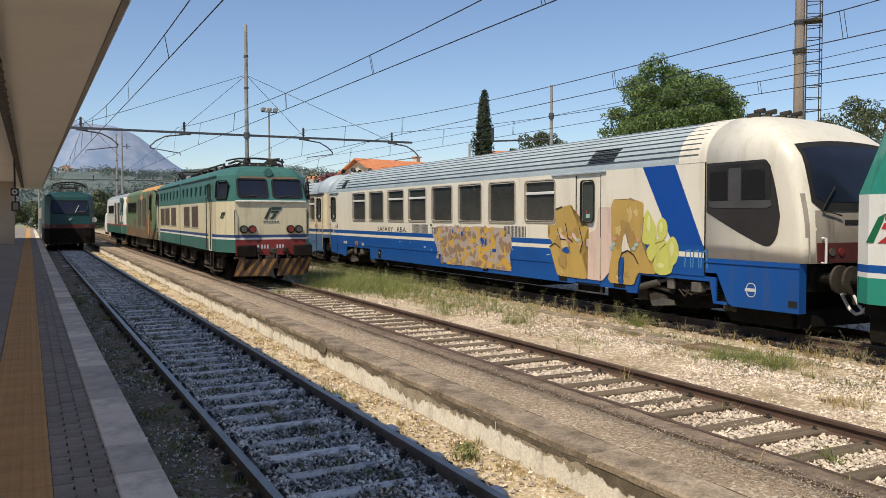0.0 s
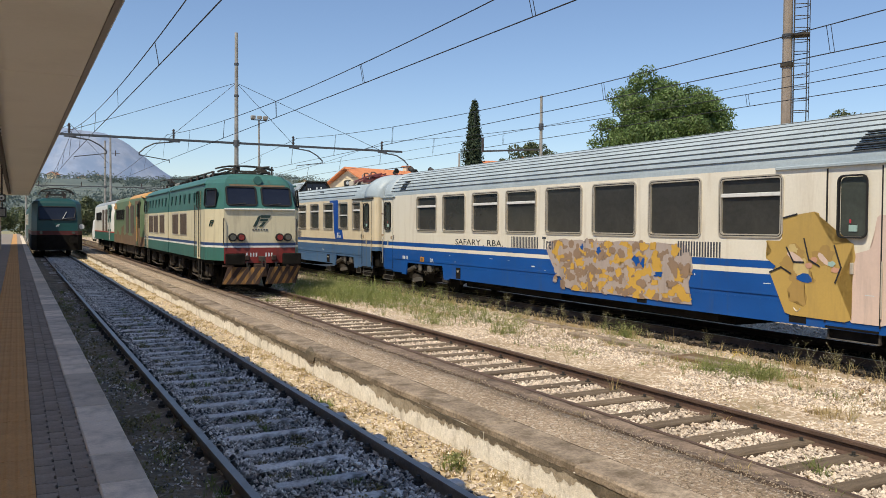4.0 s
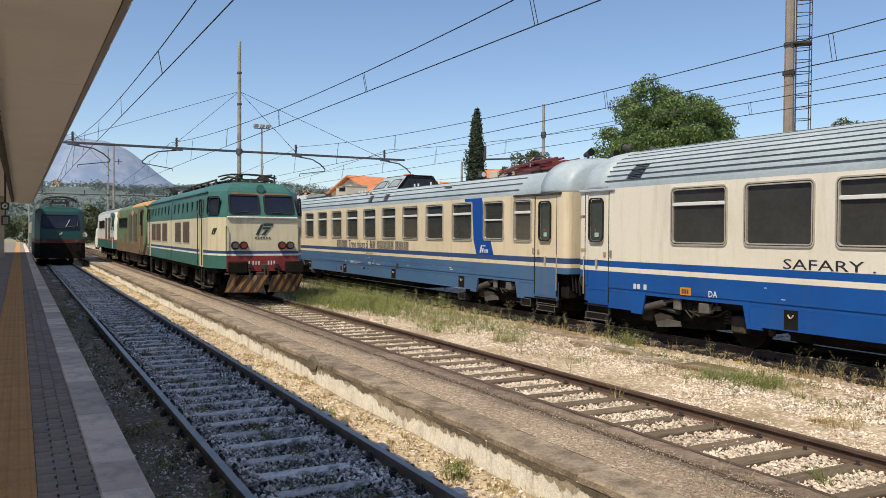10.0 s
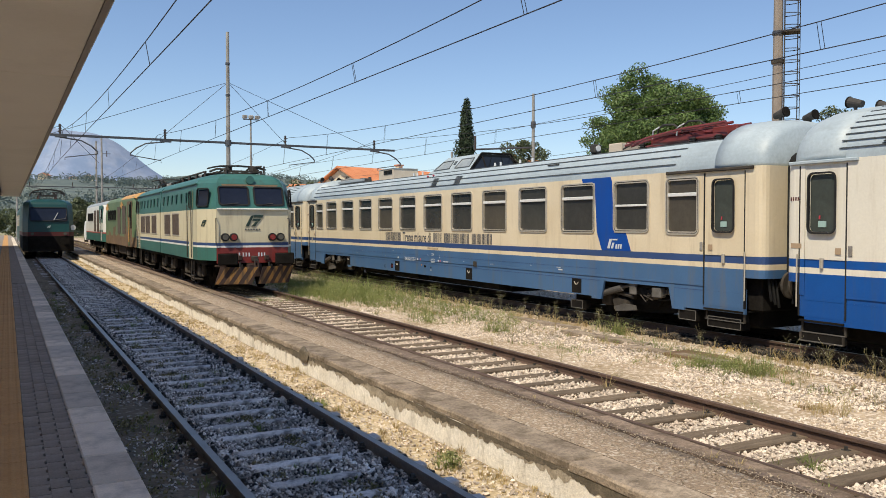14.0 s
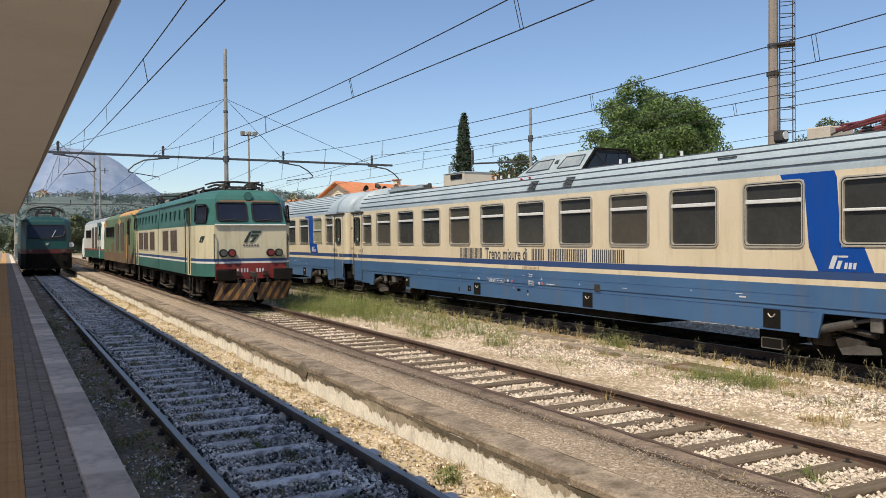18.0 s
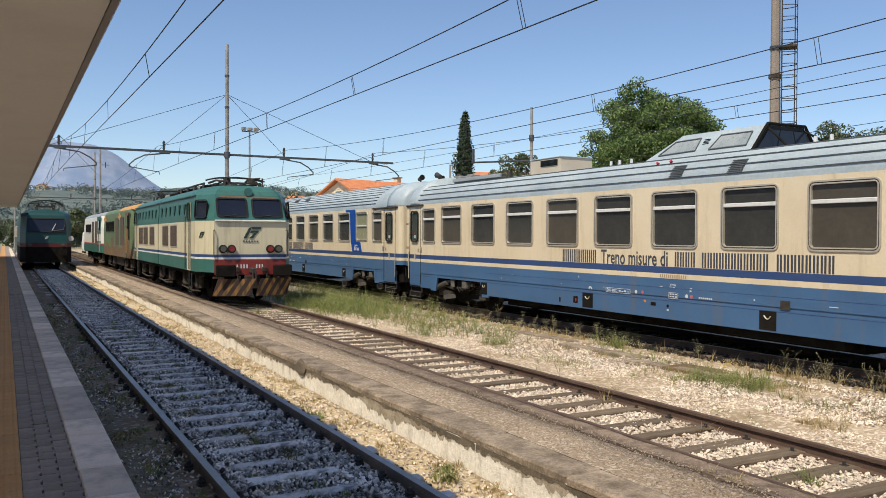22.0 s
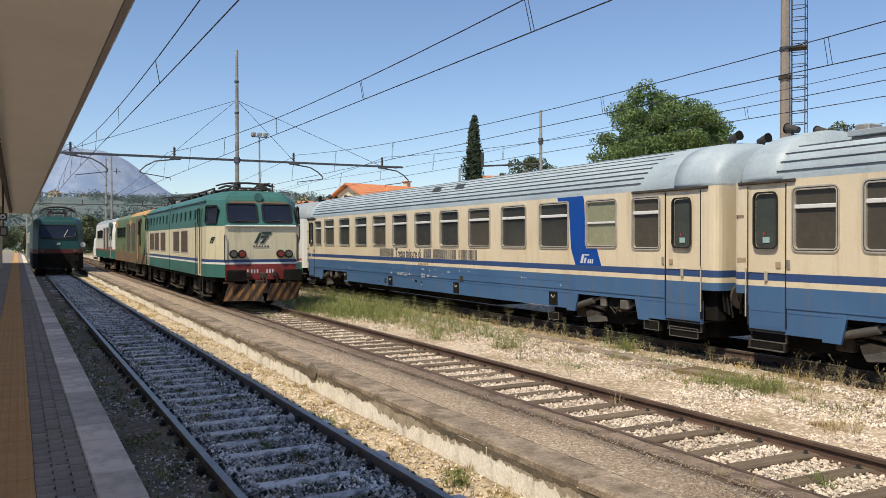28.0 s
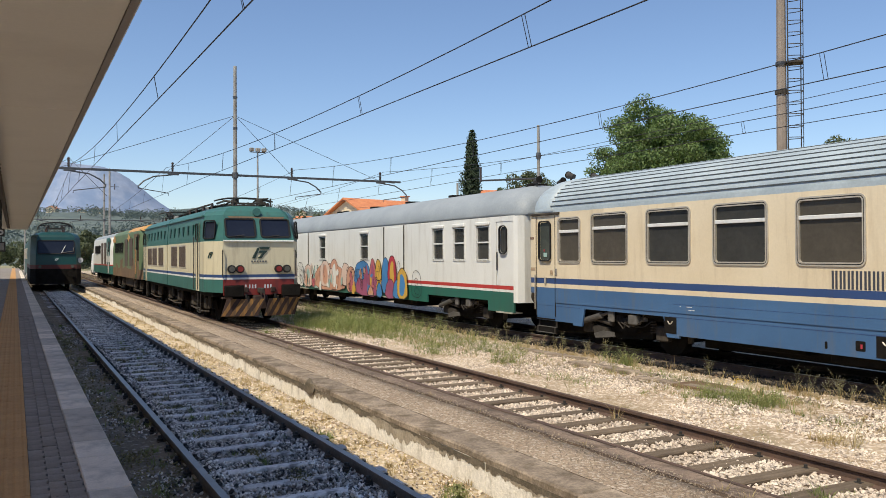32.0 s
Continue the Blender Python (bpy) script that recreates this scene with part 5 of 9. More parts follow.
STD = [(4.88 + 1.852 * i, 4.88 + 1.852 * i + 1.285, 1.91, 3.06, "bar") for i in range(10)]
WINS = [(1.72, 2.63, 1.91, 3.04, "bar"), (3.10, 4.24, 1.94, 3.05, "half")] + STD + [(23.22, 24.14, 1.91, 3.02, "bar")]
DOORS = [(0.63, 1.60), (24.26, 25.08)]
UA, UB, UC, UD = 9.07, 34.77, 60.37, 86.13


def caption(e, x):
    """Dark caption along the side: two proper names kept as bars, the plain words lettered."""
    c = 7.27 / 51.0

    def row(n, start):
        for k in range(n):
            bars(e, x - c * (start + k), 1.555, 0.29, [c * 0.27, c * 0.27], 1, LETTER_DARK, y=1.411, gap=c * 0.19)
    row(9, 0)
    letters(e, "Treno misure di", x - c * 10, 1.555, 0.30, 1, LETTER_DARK, width=c * 14.6)
    row(4, 26)
    row(11, 31)
    row(8, 43)


def z_band(e, top, bottom, z0, z1, material, gaps=()):
    """Slanting blue band with plain logo plates beside its foot."""
    for s in (1, -1):
        bm = bmesh.new()
        k = [(top[i] - bottom[i]) / (z1 - z0) for i in (0, 1)]
        for a, b, lo, hi in gaps or ((z0, z1, -99, 99),):
            q = [max(lo, bottom[0] + k[0] * (z - z0)) for z in (a, b)], [min(hi, bottom[1] + k[1] * (z - z0)) for z in (a, b)]
            plate([(q[0][1], b), (q[1][1], b), (q[1][0], a), (q[0][0], a)], 1.4105, 0.003, bm)
        if s < 0:
            for v in bm.verts:
                v.co.y = -v.co.y
            bmesh.ops.recalc_face_normals(bm, faces=bm.faces[:])
        part("slanting_band", bm, material, e, "blue slanting band")


def roof_lamps(e, x, d):
    """Round tail signals and horns on the roof's end."""
    for y in (-0.40, 0.40):
        h_ = part("horn", cyl((x, y, 3.95), (x + d * 0.03, y, 4.13), 0.03, n=8), IRON_DARK, e)
        part("horn_bell", cyl((x - d * 0.11, y, 4.12), (x + d * 0.13, y, 4.18), 0.06, 0.088, n=14), IRON_DARK, h_)
        part("horn_rim", cyl((x + d * 0.125, y, 4.179), (x + d * 0.15, y, 4.184), 0.098, n=14), UNDER, h_)


def folded_pantograph(e, x, z, material, base=None, length=2.3):
    """Folded pantograph on four insulators."""
    p = part("pantograph", box(x, x + length, -0.55, -0.49, z + 0.24, z + 0.30, 0.01), material, e)
    bm = box(x, x + length, 0.49, 0.55, z + 0.24, z + 0.30)
    for xx in (x, x + length * 0.5, x + length - 0.06):
        box(xx, xx + 0.06, -0.55, 0.55, z + 0.24, z + 0.30, bm=bm)
    part("base_frame", bm, material, p)
    for s in (-1, 1):
        bm = bmesh.new()
        tube([(x + 0.15, s * 0.45, z + 0.32), (x + length * 0.55, s * 0.62, z + 0.42), (x + length + 0.1, s * 0.62, z + 0.40)], 0.035, 6, bm)
        tube([(x + length - 0.15, s * 0.45, z + 0.32), (x + length * 0.35, s * 0.35, z + 0.46), (x - 0.05, s * 0.5, z + 0.44)], 0.03, 6, bm)
        part("arm", bm, material, p)
        part("spring_box", box(x + 0.35, x + 0.95, s * 0.40 - 0.06, s * 0.40 + 0.06, z + 0.30, z + 0.44), material, p)
    bm = bmesh.new()
    for dx in (0.0, 0.22):
        tube([(x + length * 0.45 + dx, y, z + 0.44 + 0.08 * (1 - (abs(y) / 0.85) ** 3)) for y in [-0.95, -0.8, -0.55, 0, 0.55, 0.8, 0.95]], 0.025, 6, bm)
    part("head", bm, IRON_DARK, p)
    for xx in (x + 0.05, x + length - 0.05):
        for s in (-1, 1):
            part("insulator", cyl((xx, s * 0.52, z), (xx, s * 0.52, z + 0.24), 0.07, 0.05, n=10), PORCELAIN, p)
    return p


def end_plates(e, xs, L):
    """Controls beside the doors and the running number kept as bars on the ends."""
    for x, d in xs:
        part("door_control", box(x - 0.035, x + 0.035, 1.41, 1.43, 1.62, 1.78, 0.006), POLE_GREY, e)
        part("door_plate", box(x - d * 0.22 - 0.05, x - d * 0.22 + 0.05, 1.411, 1.416, 1.64, 1.74), PLATE_BROWN, e)
    for k in range(4):
        part("number_bar", box(L - 0.50 + 0.045 * k, L - 0.475 + 0.045 * k, 1.41, 1.413, 2.51, 2.57), RED_DULL, e)
    part("end_notice", box(L - 0.56, L - 0.36, 1.41, 1.414, 1.72, 1.80), PLATE_BROWN, e)


def side_marks(v):
    """Small service marks on the blue side, with the openings between them."""
    y = 1.4125

    def mark(name, x0, x1, z0, z1, mat=None, out=0.0):
        part(name, box(x0, x1, y - 0.002, y + 0.0015 + out, z0, z1), mat or LETTER_PALE, v)

    def frame_mark(x0, x1, z0, z1):
        bm = bmesh.new()
        for p in ((x0, x1, z0, z0 + 0.008), (x0, x1, z1 - 0.008, z1), (x0, x0 + 0.008, z0, z1), (x1 - 0.008, x1, z0, z1)):
            box(p[0], p[1], y - 0.002, y + 0.0015, p[2], p[3], bm=bm)
        part("stencil_frame", bm, LETTER_PALE, v)
    frame_mark(14.2, 15.0, 0.93, 1.03)
    letters(v, "200 RIC", 14.97, 0.945, 0.065, 1, LETTER_PALE, width=0.34, name="stencil_lettering")
    for k in range(4):
        mark("stencil_bar", 14.24 + 0.09 * k, 14.30 + 0.09 * k, 0.96, 0.975 + 0.02 * (k % 2))
    frame_mark(12.80, 13.06, 0.92, 1.04)
    for k in range(6):
        mark("stencil_bar", 12.83 + 0.075 * (k % 3), 12.88 + 0.075 * (k % 3), 0.945 + 0.05 * (k // 3), 0.97 + 0.05 * (k // 3))
    for x, mt in ((12.57, LETTER_PALE), (12.44, GRAF_PINK), (14.02, LETTER_PALE), (13.82, GRAF_PINK)):
        part("round_mark", plate(rrect(0.075, 0.075, 0.036, 3), y - 0.002, 0.0035), mt, v).matrix_local = pose(x, 0, 0.99)
    for k in range(7):
        mark("stencil_bar", 11.92 + 0.05 * k, 11.953 + 0.05 * k, 0.965, 0.995)
    letters(v, "Vmis", 13.03, 1.17, 0.05, 1, LETTER_PALE, width=0.17, name="stencil_lettering")
    for k in range(5):
        a_ = radians(36 * k + 18)
        part("icon_ray", box(-0.014, 0.014, y - 0.002, y + 0.0015, 0.028, 0.062), LETTER_PALE, v).matrix_local = pose(15.55, 0, 0.96, 0, math.degrees(a_) - 90, 0)
    for x, w_, z0, z1 in ((16.03, 0.17, 0.60, 0.76), (16.70, 0.05, 0.58, 0.70), (13.44, 0.15, 0.74, 0.81), (13.07, 0.06, 0.73, 0.79)):
        part("opening", plate(rrect(w_, z1 - z0, 0.02), 1.394, 0.004), UNDER, v).matrix_local = pose(x + w_ / 2, 0, (z0 + z1) / 2)
    part("red_valve", box(16.08, 16.11, 1.397, 1.405, 0.64, 0.71), GRAF_RED, v)
    part("yellow_tag", box(13.74, 13.79, 1.395, 1.40, 0.79, 0.84), PLATE_ORANGE, v)
    part("white_tag", box(13.07, 13.12, 1.395, 1.40, 0.66, 0.70), LETTER_PALE, v)
    part("panel_line", box(4.8, 20.2, 1.408, 1.4125, 1.122, 1.128), NAVY, v)


TRAIN = []
# driving coach
WA = [(20.86, 22.36, 1.92, 3.08, "bar"), (18.98, 20.48, 1.92, 3.08, "plain"), (17.09, 18.60, 1.92, 3.08, "bar"), (15.23, 16.73, 1.92, 3.08, "bar"),
      (13.32, 14.84, 1.92, 3.09, "plain"), (11.44, 12.96, 1.92, 3.09, "plain"), (9.57, 11.07, 1.92, 3.08, "plain"), (7.68, 9.14, 1.94, 3.05, "bar")]
a = coach(UA, 25.70, "ivory and bright blue driving coach covered with ochre graffiti", WA, [(5.88, 6.84), (24.32, 25.18)], CREAM_NEW, BLUE_NEW, BLUE_NEW, (3.5, 22.1), cab=True)
TRAIN.append((a, UA))


def nose_x(z):
    return float(np.interp(z, [0.45, 1.3, 1.9, 2.2, 2.6, 3.0, 3.15, 3.4, 3.65, 3.85, 4.0, 4.07], [0.30, 0.26, 0.27, 0.30, 0.37, 0.46, 0.51, 0.69, 1.00, 1.38, 1.9, 2.45]))


def nose_w(z):
    if z <= 3.15:
        return 1.41
    b = math.asin(min(1, ((z - 3.15) / 0.92) ** (1 / 0.92)))
    return 1.41 * max(0.02, math.cos(b)) ** 0.86


def nose_d(z):
    return float(np.interp(z, [1.3, 2.0, 3.2], [0.26, 0.32, 0.55]))


def nose_front(y, z):
    w = nose_w(z)
    q = min(1, abs(y) / w)
    return nose_x(z) + nose_d(z) * (1 - (1 - q ** 4.0) ** (1 / 4.0))


def nose_side(x, z):
    """How far out the cab's side stands at x."""
    q = 1 - min(1, max(0, (x - nose_x(z)) / nose_d(z)))
    return nose_w(z) * (1 - q ** 4.0) ** (1 / 4.0)


def nose_ring(z, back=2.62):
    ys = [math.sin(radians(k)) for k in range(-90, 91, 3)]
    w = nose_w(z)
    return [(back, -w, z)] + [(min(back, nose_front(q * w, z)), q * w, z) for q in ys] + [(back, w, z)]


part("cab_shell", loft([nose_ring(z) for z in (1.31, 1.6, 1.9, 2.05, 2.2, 2.4, 2.6, 2.8, 3.0, 3.15, 3.27, 3.4, 3.52, 3.65, 3.75, 3.85, 3.95, 4.01, 4.05, 4.068)]), CREAM_NEW, a, "rounded ivory driving cab", smooth=True)
for s in (1, -1):
    bm = extrude([(0.44, 1.309), (2.62, 1.309), (2.62, 1.03), (2.30, 1.03), (2.02, 0.50), (1.90, 0.44), (0.44, 0.45)], *(sorted((s * 1.36, s * 1.41))), "y")
    part("cab_apron", bm, BLUE_NEW, a)
    part("apron_edge", box(0.42, 0.445, *(sorted((s * 1.24, s * 1.412))), 0.45, 1.31), BLUE_NEW, a)
    part("apron_ledge", box(0.42, 2.62, *(sorted((s * 1.40, s * 1.428))), 1.225, 1.25), BLUE_NEW, a)
    part("lifting_eye", box(0.46, 0.64, *(sorted((s * 1.41, s * 1.416))), 0.55, 0.66), RUBBER, a)
    part("apron_rail", tube([(0.57, s * 1.33, 0.55), (0.48, s * 1.33, 0.53), (0.48, s * 1.33, 0.95)], 0.012, 5), IRON_DARK, a)
part("buffer_beam", box(0.48, 0.75, -1.25, 1.25, 0.80, 1.305, 0.02), UNDER, a)
# solid dark block standing for the shaded hollow below the nose
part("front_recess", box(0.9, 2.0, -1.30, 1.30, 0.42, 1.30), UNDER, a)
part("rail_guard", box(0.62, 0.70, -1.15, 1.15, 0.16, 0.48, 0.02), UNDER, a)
# added dark filler that closes the view under the front
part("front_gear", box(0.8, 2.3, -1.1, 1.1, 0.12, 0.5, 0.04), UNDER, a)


def on_nose(name, y0, y1, z0, z1, mat, parent, out=0.012, zf=None, n=14, m=10):
    bm = bmesh.new()
    g = []
    for j in range(m + 1):
        row = []
        for i in range(n + 1):
            y = y0 + (y1 - y0) * i / n
            t = j / m
            zl, zh = zf(y) if zf else (z0, z1)
            z = zl + (zh - zl) * t
            row.append(bm.verts.new((nose_front(y, z) - out, y, z)))
        g.append(row)
    for j in range(m):
        for i in range(n):
            bm.faces.new((g[j][i], g[j][i + 1], g[j + 1][i + 1], g[j + 1][i]))
    return part(name, bm, mat, parent, smooth=True)


ws = on_nose("windscreen", -1.12, 1.12, 2.1, 3.3, GLASS_CAB, a, out=0.024, n=24, m=16, zf=lambda y: (2.36 + 0.5 * max(0, abs(y) - 0.95), 3.36 - 0.06 * abs(y) ** 2))
on_nose("windscreen_seal", -1.20, 1.20, 2.05, 3.4, RUBBER, ws, out=0.016, n=24, m=16, zf=lambda y: (2.20 + 0.8 * max(0, abs(y) - 1.0), 3.45 - 0.06 * abs(y) ** 2))
for s in (-0.55, 0.6):
    part("wiper", tube([(nose_front(s, 2.15) - 0.05, s, 2.12), (nose_front(s, 2.3) - 0.04, s + 0.45, 2.22), (nose_front(s, 2.5) - 0.04, s + 0.1, 2.62)], 0.014, 5), RUBBER, ws)
on_nose("red_front_panel", -1.15, 1.15, 1.32, 1.66, RED_DULL, a)
# front skin darkened for dirt and for facing away from the sun
on_nose("grimy_front", -1.30, 1.30, 1.315, 2.21, GRIME_SHADE, a, out=0.004)
for s in (-1, 1):
    on_nose("grimy_pillar", *(sorted((s * 1.275, s * 1.345))), 1.75, 2.5, GRIME_SHADE, a, out=0.004, n=4)
on_nose("front_grille", -0.5, 0.5, 1.96, 2.05, RUBBER, a)
for s in (-1, 1):
    for k, mt in ((0.82, LAMP_DARK), (0.60, LAMP_RED)):
        part("tail_lamp", cyl((nose_front(s * k, 1.5) - 0.03, s * k, 1.50), (nose_front(s * k, 1.52) + 0.05, s * k, 1.50), 0.07, n=14), mt, a)
    part("front_handrail", tube([(nose_front(s * 1.05, 1.7) - 0.02, s * 1.05, 1.74), (nose_front(s * 1.05, 1.7) - 0.10, s * 1.05, 1.74), (nose_front(s * 1.05, 1.7) - 0.10, s * 1.05, 1.32), (nose_front(s * 1.05, 1.7) - 0.02, s * 1.05, 1.32)], 0.022, 6), BAR_WHITE, a)
    bm = bmesh.new()
    g_ = []
    for i in range(37):
        x = 0.84 + (2.58 - 0.84) * i / 36
        hi = 3.12 if x > 1.2 else 3.12 - 1.6 * ((1.2 - x) / 0.34) ** 2 * 0.55
        lo = 1.58 + 0.62 * max(0, (x - 1.15) / 1.45) ** 1.15 + 0.50 * (1 - math.sqrt(1 - min(1, max(0, (1.12 - x) / 0.28)) ** 2))
        g_.append([bm.verts.new((x, s * (nose_side(x, lo + (hi - lo) * j / 6) + 0.006), lo + (hi - lo) * j / 6)) for j in range(7)])
    for p_, q_ in zip(g_[:-1], g_[1:]):
        for j in range(6):
            bm.faces.new((p_[j], q_[j], q_[j + 1], p_[j + 1]))
    bmesh.ops.recalc_face_normals(bm, faces=bm.faces[:])
    cw = part("cab_side_panel", bm, PANEL_DARK, a, "black cab side panel with two windows")
    yo = (lambda d: (1.4165 + d) if s > 0 else (-1.4225 - d))
    part("black_band", plate(rrect(1.50, 0.70, 0.12), yo(0.0), 0.006), RUBBER, cw).matrix_local = pose(1.80, 0, 2.72)
    part("window_pillar", plate(rrect(0.30, 0.60, 0.03), yo(0.004), 0.006), PANEL_GREY, cw).matrix_local = pose(1.87, 0, 2.70)
    part("window_sill", plate([(2.52, 2.40), (1.05, 2.40), (1.02, 2.30), (1.15, 2.25), (2.40, 2.27), (2.50, 2.31)], yo(0.004), 0.006), PANEL_GREY, cw)
    for xa_, xb_ in ((2.05, 2.49), (1.17, 1.70)):
        part("cab_window", plate(rrect(xb_ - xa_, 0.54, 0.07), yo(0.009), 0.005), GLASS_SIDE, cw).matrix_local = pose((xa_ + xb_) / 2, 0, 2.68)
    part("cab_seam", box(2.60, 2.63, *(sorted((s * 1.40, s * 1.415))), 1.0, 3.15), UNDER, a)
hose(a, [(0.4 - 0.35 * math.sin(q * 0.4), -0.3, 1.0 - 0.65 * math.sin(q * 0.45)) for q in range(8)], 0.03)
hose(a, [(0.35 - 0.12 * q, 0.55, 0.95 - 0.5 * math.sin(q * 0.5)) for q in range(7)], 0.03, BAR_WHITE)
coupling(a, 0.5, -1)
z_band(a, (3.46, 4.44), (2.66, 3.50), 1.545, 3.15, BLUE_BAND)
part("white_roof_patch", loft([[(x, y * 1.004, 3.15 + (z - 3.15) * 1.006 + 0.004) for y, z in roof_section(3.15, 4.07, 1.41)] for x in (2.60, 3.35)]), CREAM_NEW, a)
for x0, z_ in ((5.45, 0.95), (23.3, 0.45)):
    bm = bmesh.new()
    for k in range(9):
        zz = 3.33 + 0.035 * k
        yy = nose_w(zz)
        box(x0 - 0.02 * k, x0 + z_ - 0.02 * k, yy - 0.01, yy + 0.02, zz, zz + 0.012, bm=bm)
    part("roof_louvre", bm, UNDER, a)
part("orange_plate", plate(rrect(0.30, 0.15, 0.01), 1.4105, 0.004), PLATE_ORANGE, a, "orange notice plate").matrix_local = pose(21.92, 0, 1.02)
bars(a, 22.02, 0.97, 0.09, [0.03, 0.03, 0.03, 0.03], 1, LETTER_DARK, y=1.415, gap=0.02)
letters(a, "DA", 21.32, 0.95, 0.12, 1, LETTER_PALE, width=0.22)
for x_ in (23.1, 23.3, 23.42):
    part("notice", plate(rrect(0.09, 0.11, 0.01), 1.4105, 0.004), LETTER_PALE, a).matrix_local = pose(x_, 0, 1.03)
letters(a, "SAFARY . RBA.", 19.62, 1.56, 0.17, 1, GRAF_BLK, width=2.75, name="graffiti_tag")
bars(a, 16.42, 1.555, 0.29, [0.039] * 18, 1, LETTER_DARK, y=1.411, gap=0.033)
letters(a, "Treno", 14.97, 1.555, 0.30, 1, LETTER_DARK, width=0.70)
bars(a, 10.2, 1.555, 0.29, [0.039] * 16, 1, LETTER_DARK, y=1.411, gap=0.033)
rr = random.Random(5)
base = [(x + 0.12 * noise.noise((x * 2, z * 2, 1)), z + 0.06 * noise.noise((x * 3, z * 3, 5))) for x, z in [(14.6 - 0.2 * k, 1.80) for k in range(24)] + [(9.85, 1.6), (9.8, 1.3), (9.9, 1.0), (9.8, 0.62)] + [(10.2 + 0.4 * k, 0.62) for k in range(10)] + [(14.25, 0.95), (14.55, 1.2), (14.7, 1.5)]]
spray(a, [base], GRAF_GRY, 1, 0.61, 1.86, label="camouflage graffiti in grey, brown and yellow")
for lay, mt, cnt in ((2, GRAF_BRN, 90), (3, GRAF_YEL, 100), (4, GRAF_GRY, 50), (5, GRAF_BRN, 40), (6, BLUE_NEW, 5)):
    spray(a, [blob(rr.uniform(9.95, 14.4), rr.uniform(0.66, 1.75), rr.uniform(0.06, 0.165), rr.uniform(0.05, 0.13), rr.uniform(0, 99), 20, 0.5) for _ in range(cnt)], mt, lay, 0.61, 1.86, 9.75, 14.65)
# two big sprayed letters, a pale ground between them and lime bubbles
G_LEFT = [(7.7, 2.3), (7.0, 2.4), (6.85, 2.05), (6.7, 1.85), (6.35, 1.9), (6.3, 1.65), (6.4, 1.4), (6.65, 1.25), (6.4, 1.15), (6.35, 0.63), (7.6, 0.65), (7.75, 0.95), (7.95, 1.35), (7.8, 1.45), (8.05, 1.6), (7.9, 1.7), (8.05, 1.9), (7.7, 1.9)]
G_RIGHT = [(5.5, 2.35), (5.4, 2.5), (5.0, 2.47), (4.8, 2.5), (4.4, 2.4), (4.4, 2.1), (4.45, 1.7), (4.4, 1.5), (4.3, 1.3), (4.0, 1.15), (4.0, 0.9), (4.6, 0.9), (4.7, 0.62), (5.6, 0.62), (5.45, 1.4)]
G_PALE = [(5.95, 2.33), (5.45, 2.31), (5.4, 1.4), (5.5, 0.9), (5.8, 0.64), (6.4, 0.64), (6.45, 1.15), (6.7, 1.25), (6.4, 1.7), (6.05, 1.8)]
spray(a, [rounded(G_PALE, 1, 0.08)], GRAF_PALE, 0, 0.62, 2.5, label="pale pink sprayed ground")
spray(a, [rounded(G_LEFT, 1, 0.10), rounded(G_RIGHT, 1, 0.10)], GRAF_TAN, 1, 0.61, 2.6, label="large ochre graffiti letter")
q_ = random.Random(6)
for x0, x1, z1 in ((6.55, 7.7, 1.9), (4.55, 5.3, 2.2)):
    spray(a, [blob(q_.uniform(x0, x1), q_.uniform(0.8, z1), q_.uniform(0.10, 0.26), q_.uniform(0.08, 0.22), q_.uniform(0, 99), 22, 0.5) for _ in range(5)], GRAF_OCHRE, 2, 0.64, 2.4)
    spray(a, [blob(q_.uniform(x0, x1), q_.uniform(1.2, z1), q_.uniform(0.06, 0.14), q_.uniform(0.06, 0.16), q_.uniform(0, 99), 22, 0.5) for _ in range(3)], GRAF_SAND, 3, 0.64, 2.4)
# the letters' eye and legs, where the coach shows through, and thin dark strokes
spray(a, [rounded([(5.15, 1.3), (5.02, 1.8), (4.9, 1.55), (4.8, 1.33), (4.95, 1.38)], 1)], CREAM_NEW, 4)
spray(a, [rounded([(5.25, 0.62), (5.2, 1.2), (4.98, 1.22), (5.12, 0.9), (5.0, 0.62)], 1), rounded([(7.45, 1.28), (7.2, 1.4), (7.05, 1.25), (7.2, 1.2)], 1)], BLUE_NEW, 4)
spray(a, [rounded([(7.55, 1.75), (7.25, 1.6), (7.3, 1.5), (7.6, 1.66)], 1), rounded([(6.95, 1.75), (6.75, 1.55), (6.8, 1.5), (7.0, 1.65)], 1)], GRAF_PALE, 4)


def stroke(pts, w, layer, material):
    """A sprayed line of even width."""
    bm = bmesh.new()
    y = 1.412 + 0.0016 * layer
    for p, q in zip(pts[:-1], pts[1:]):
        d = Vector((q[0] - p[0], q[1] - p[1])).normalized() * w
        bm.faces.new([bm.verts.new((x, y, z)) for x, z in ((p[0] - d.y, p[1] + d.x), (q[0] + d.x - d.y, q[1] + d.y + d.x), (q[0] + d.x + d.y, q[1] + d.y - d.x), (p[0] + d.y, p[1] - d.x))])
    part("graffiti_stroke", bm, material, a)


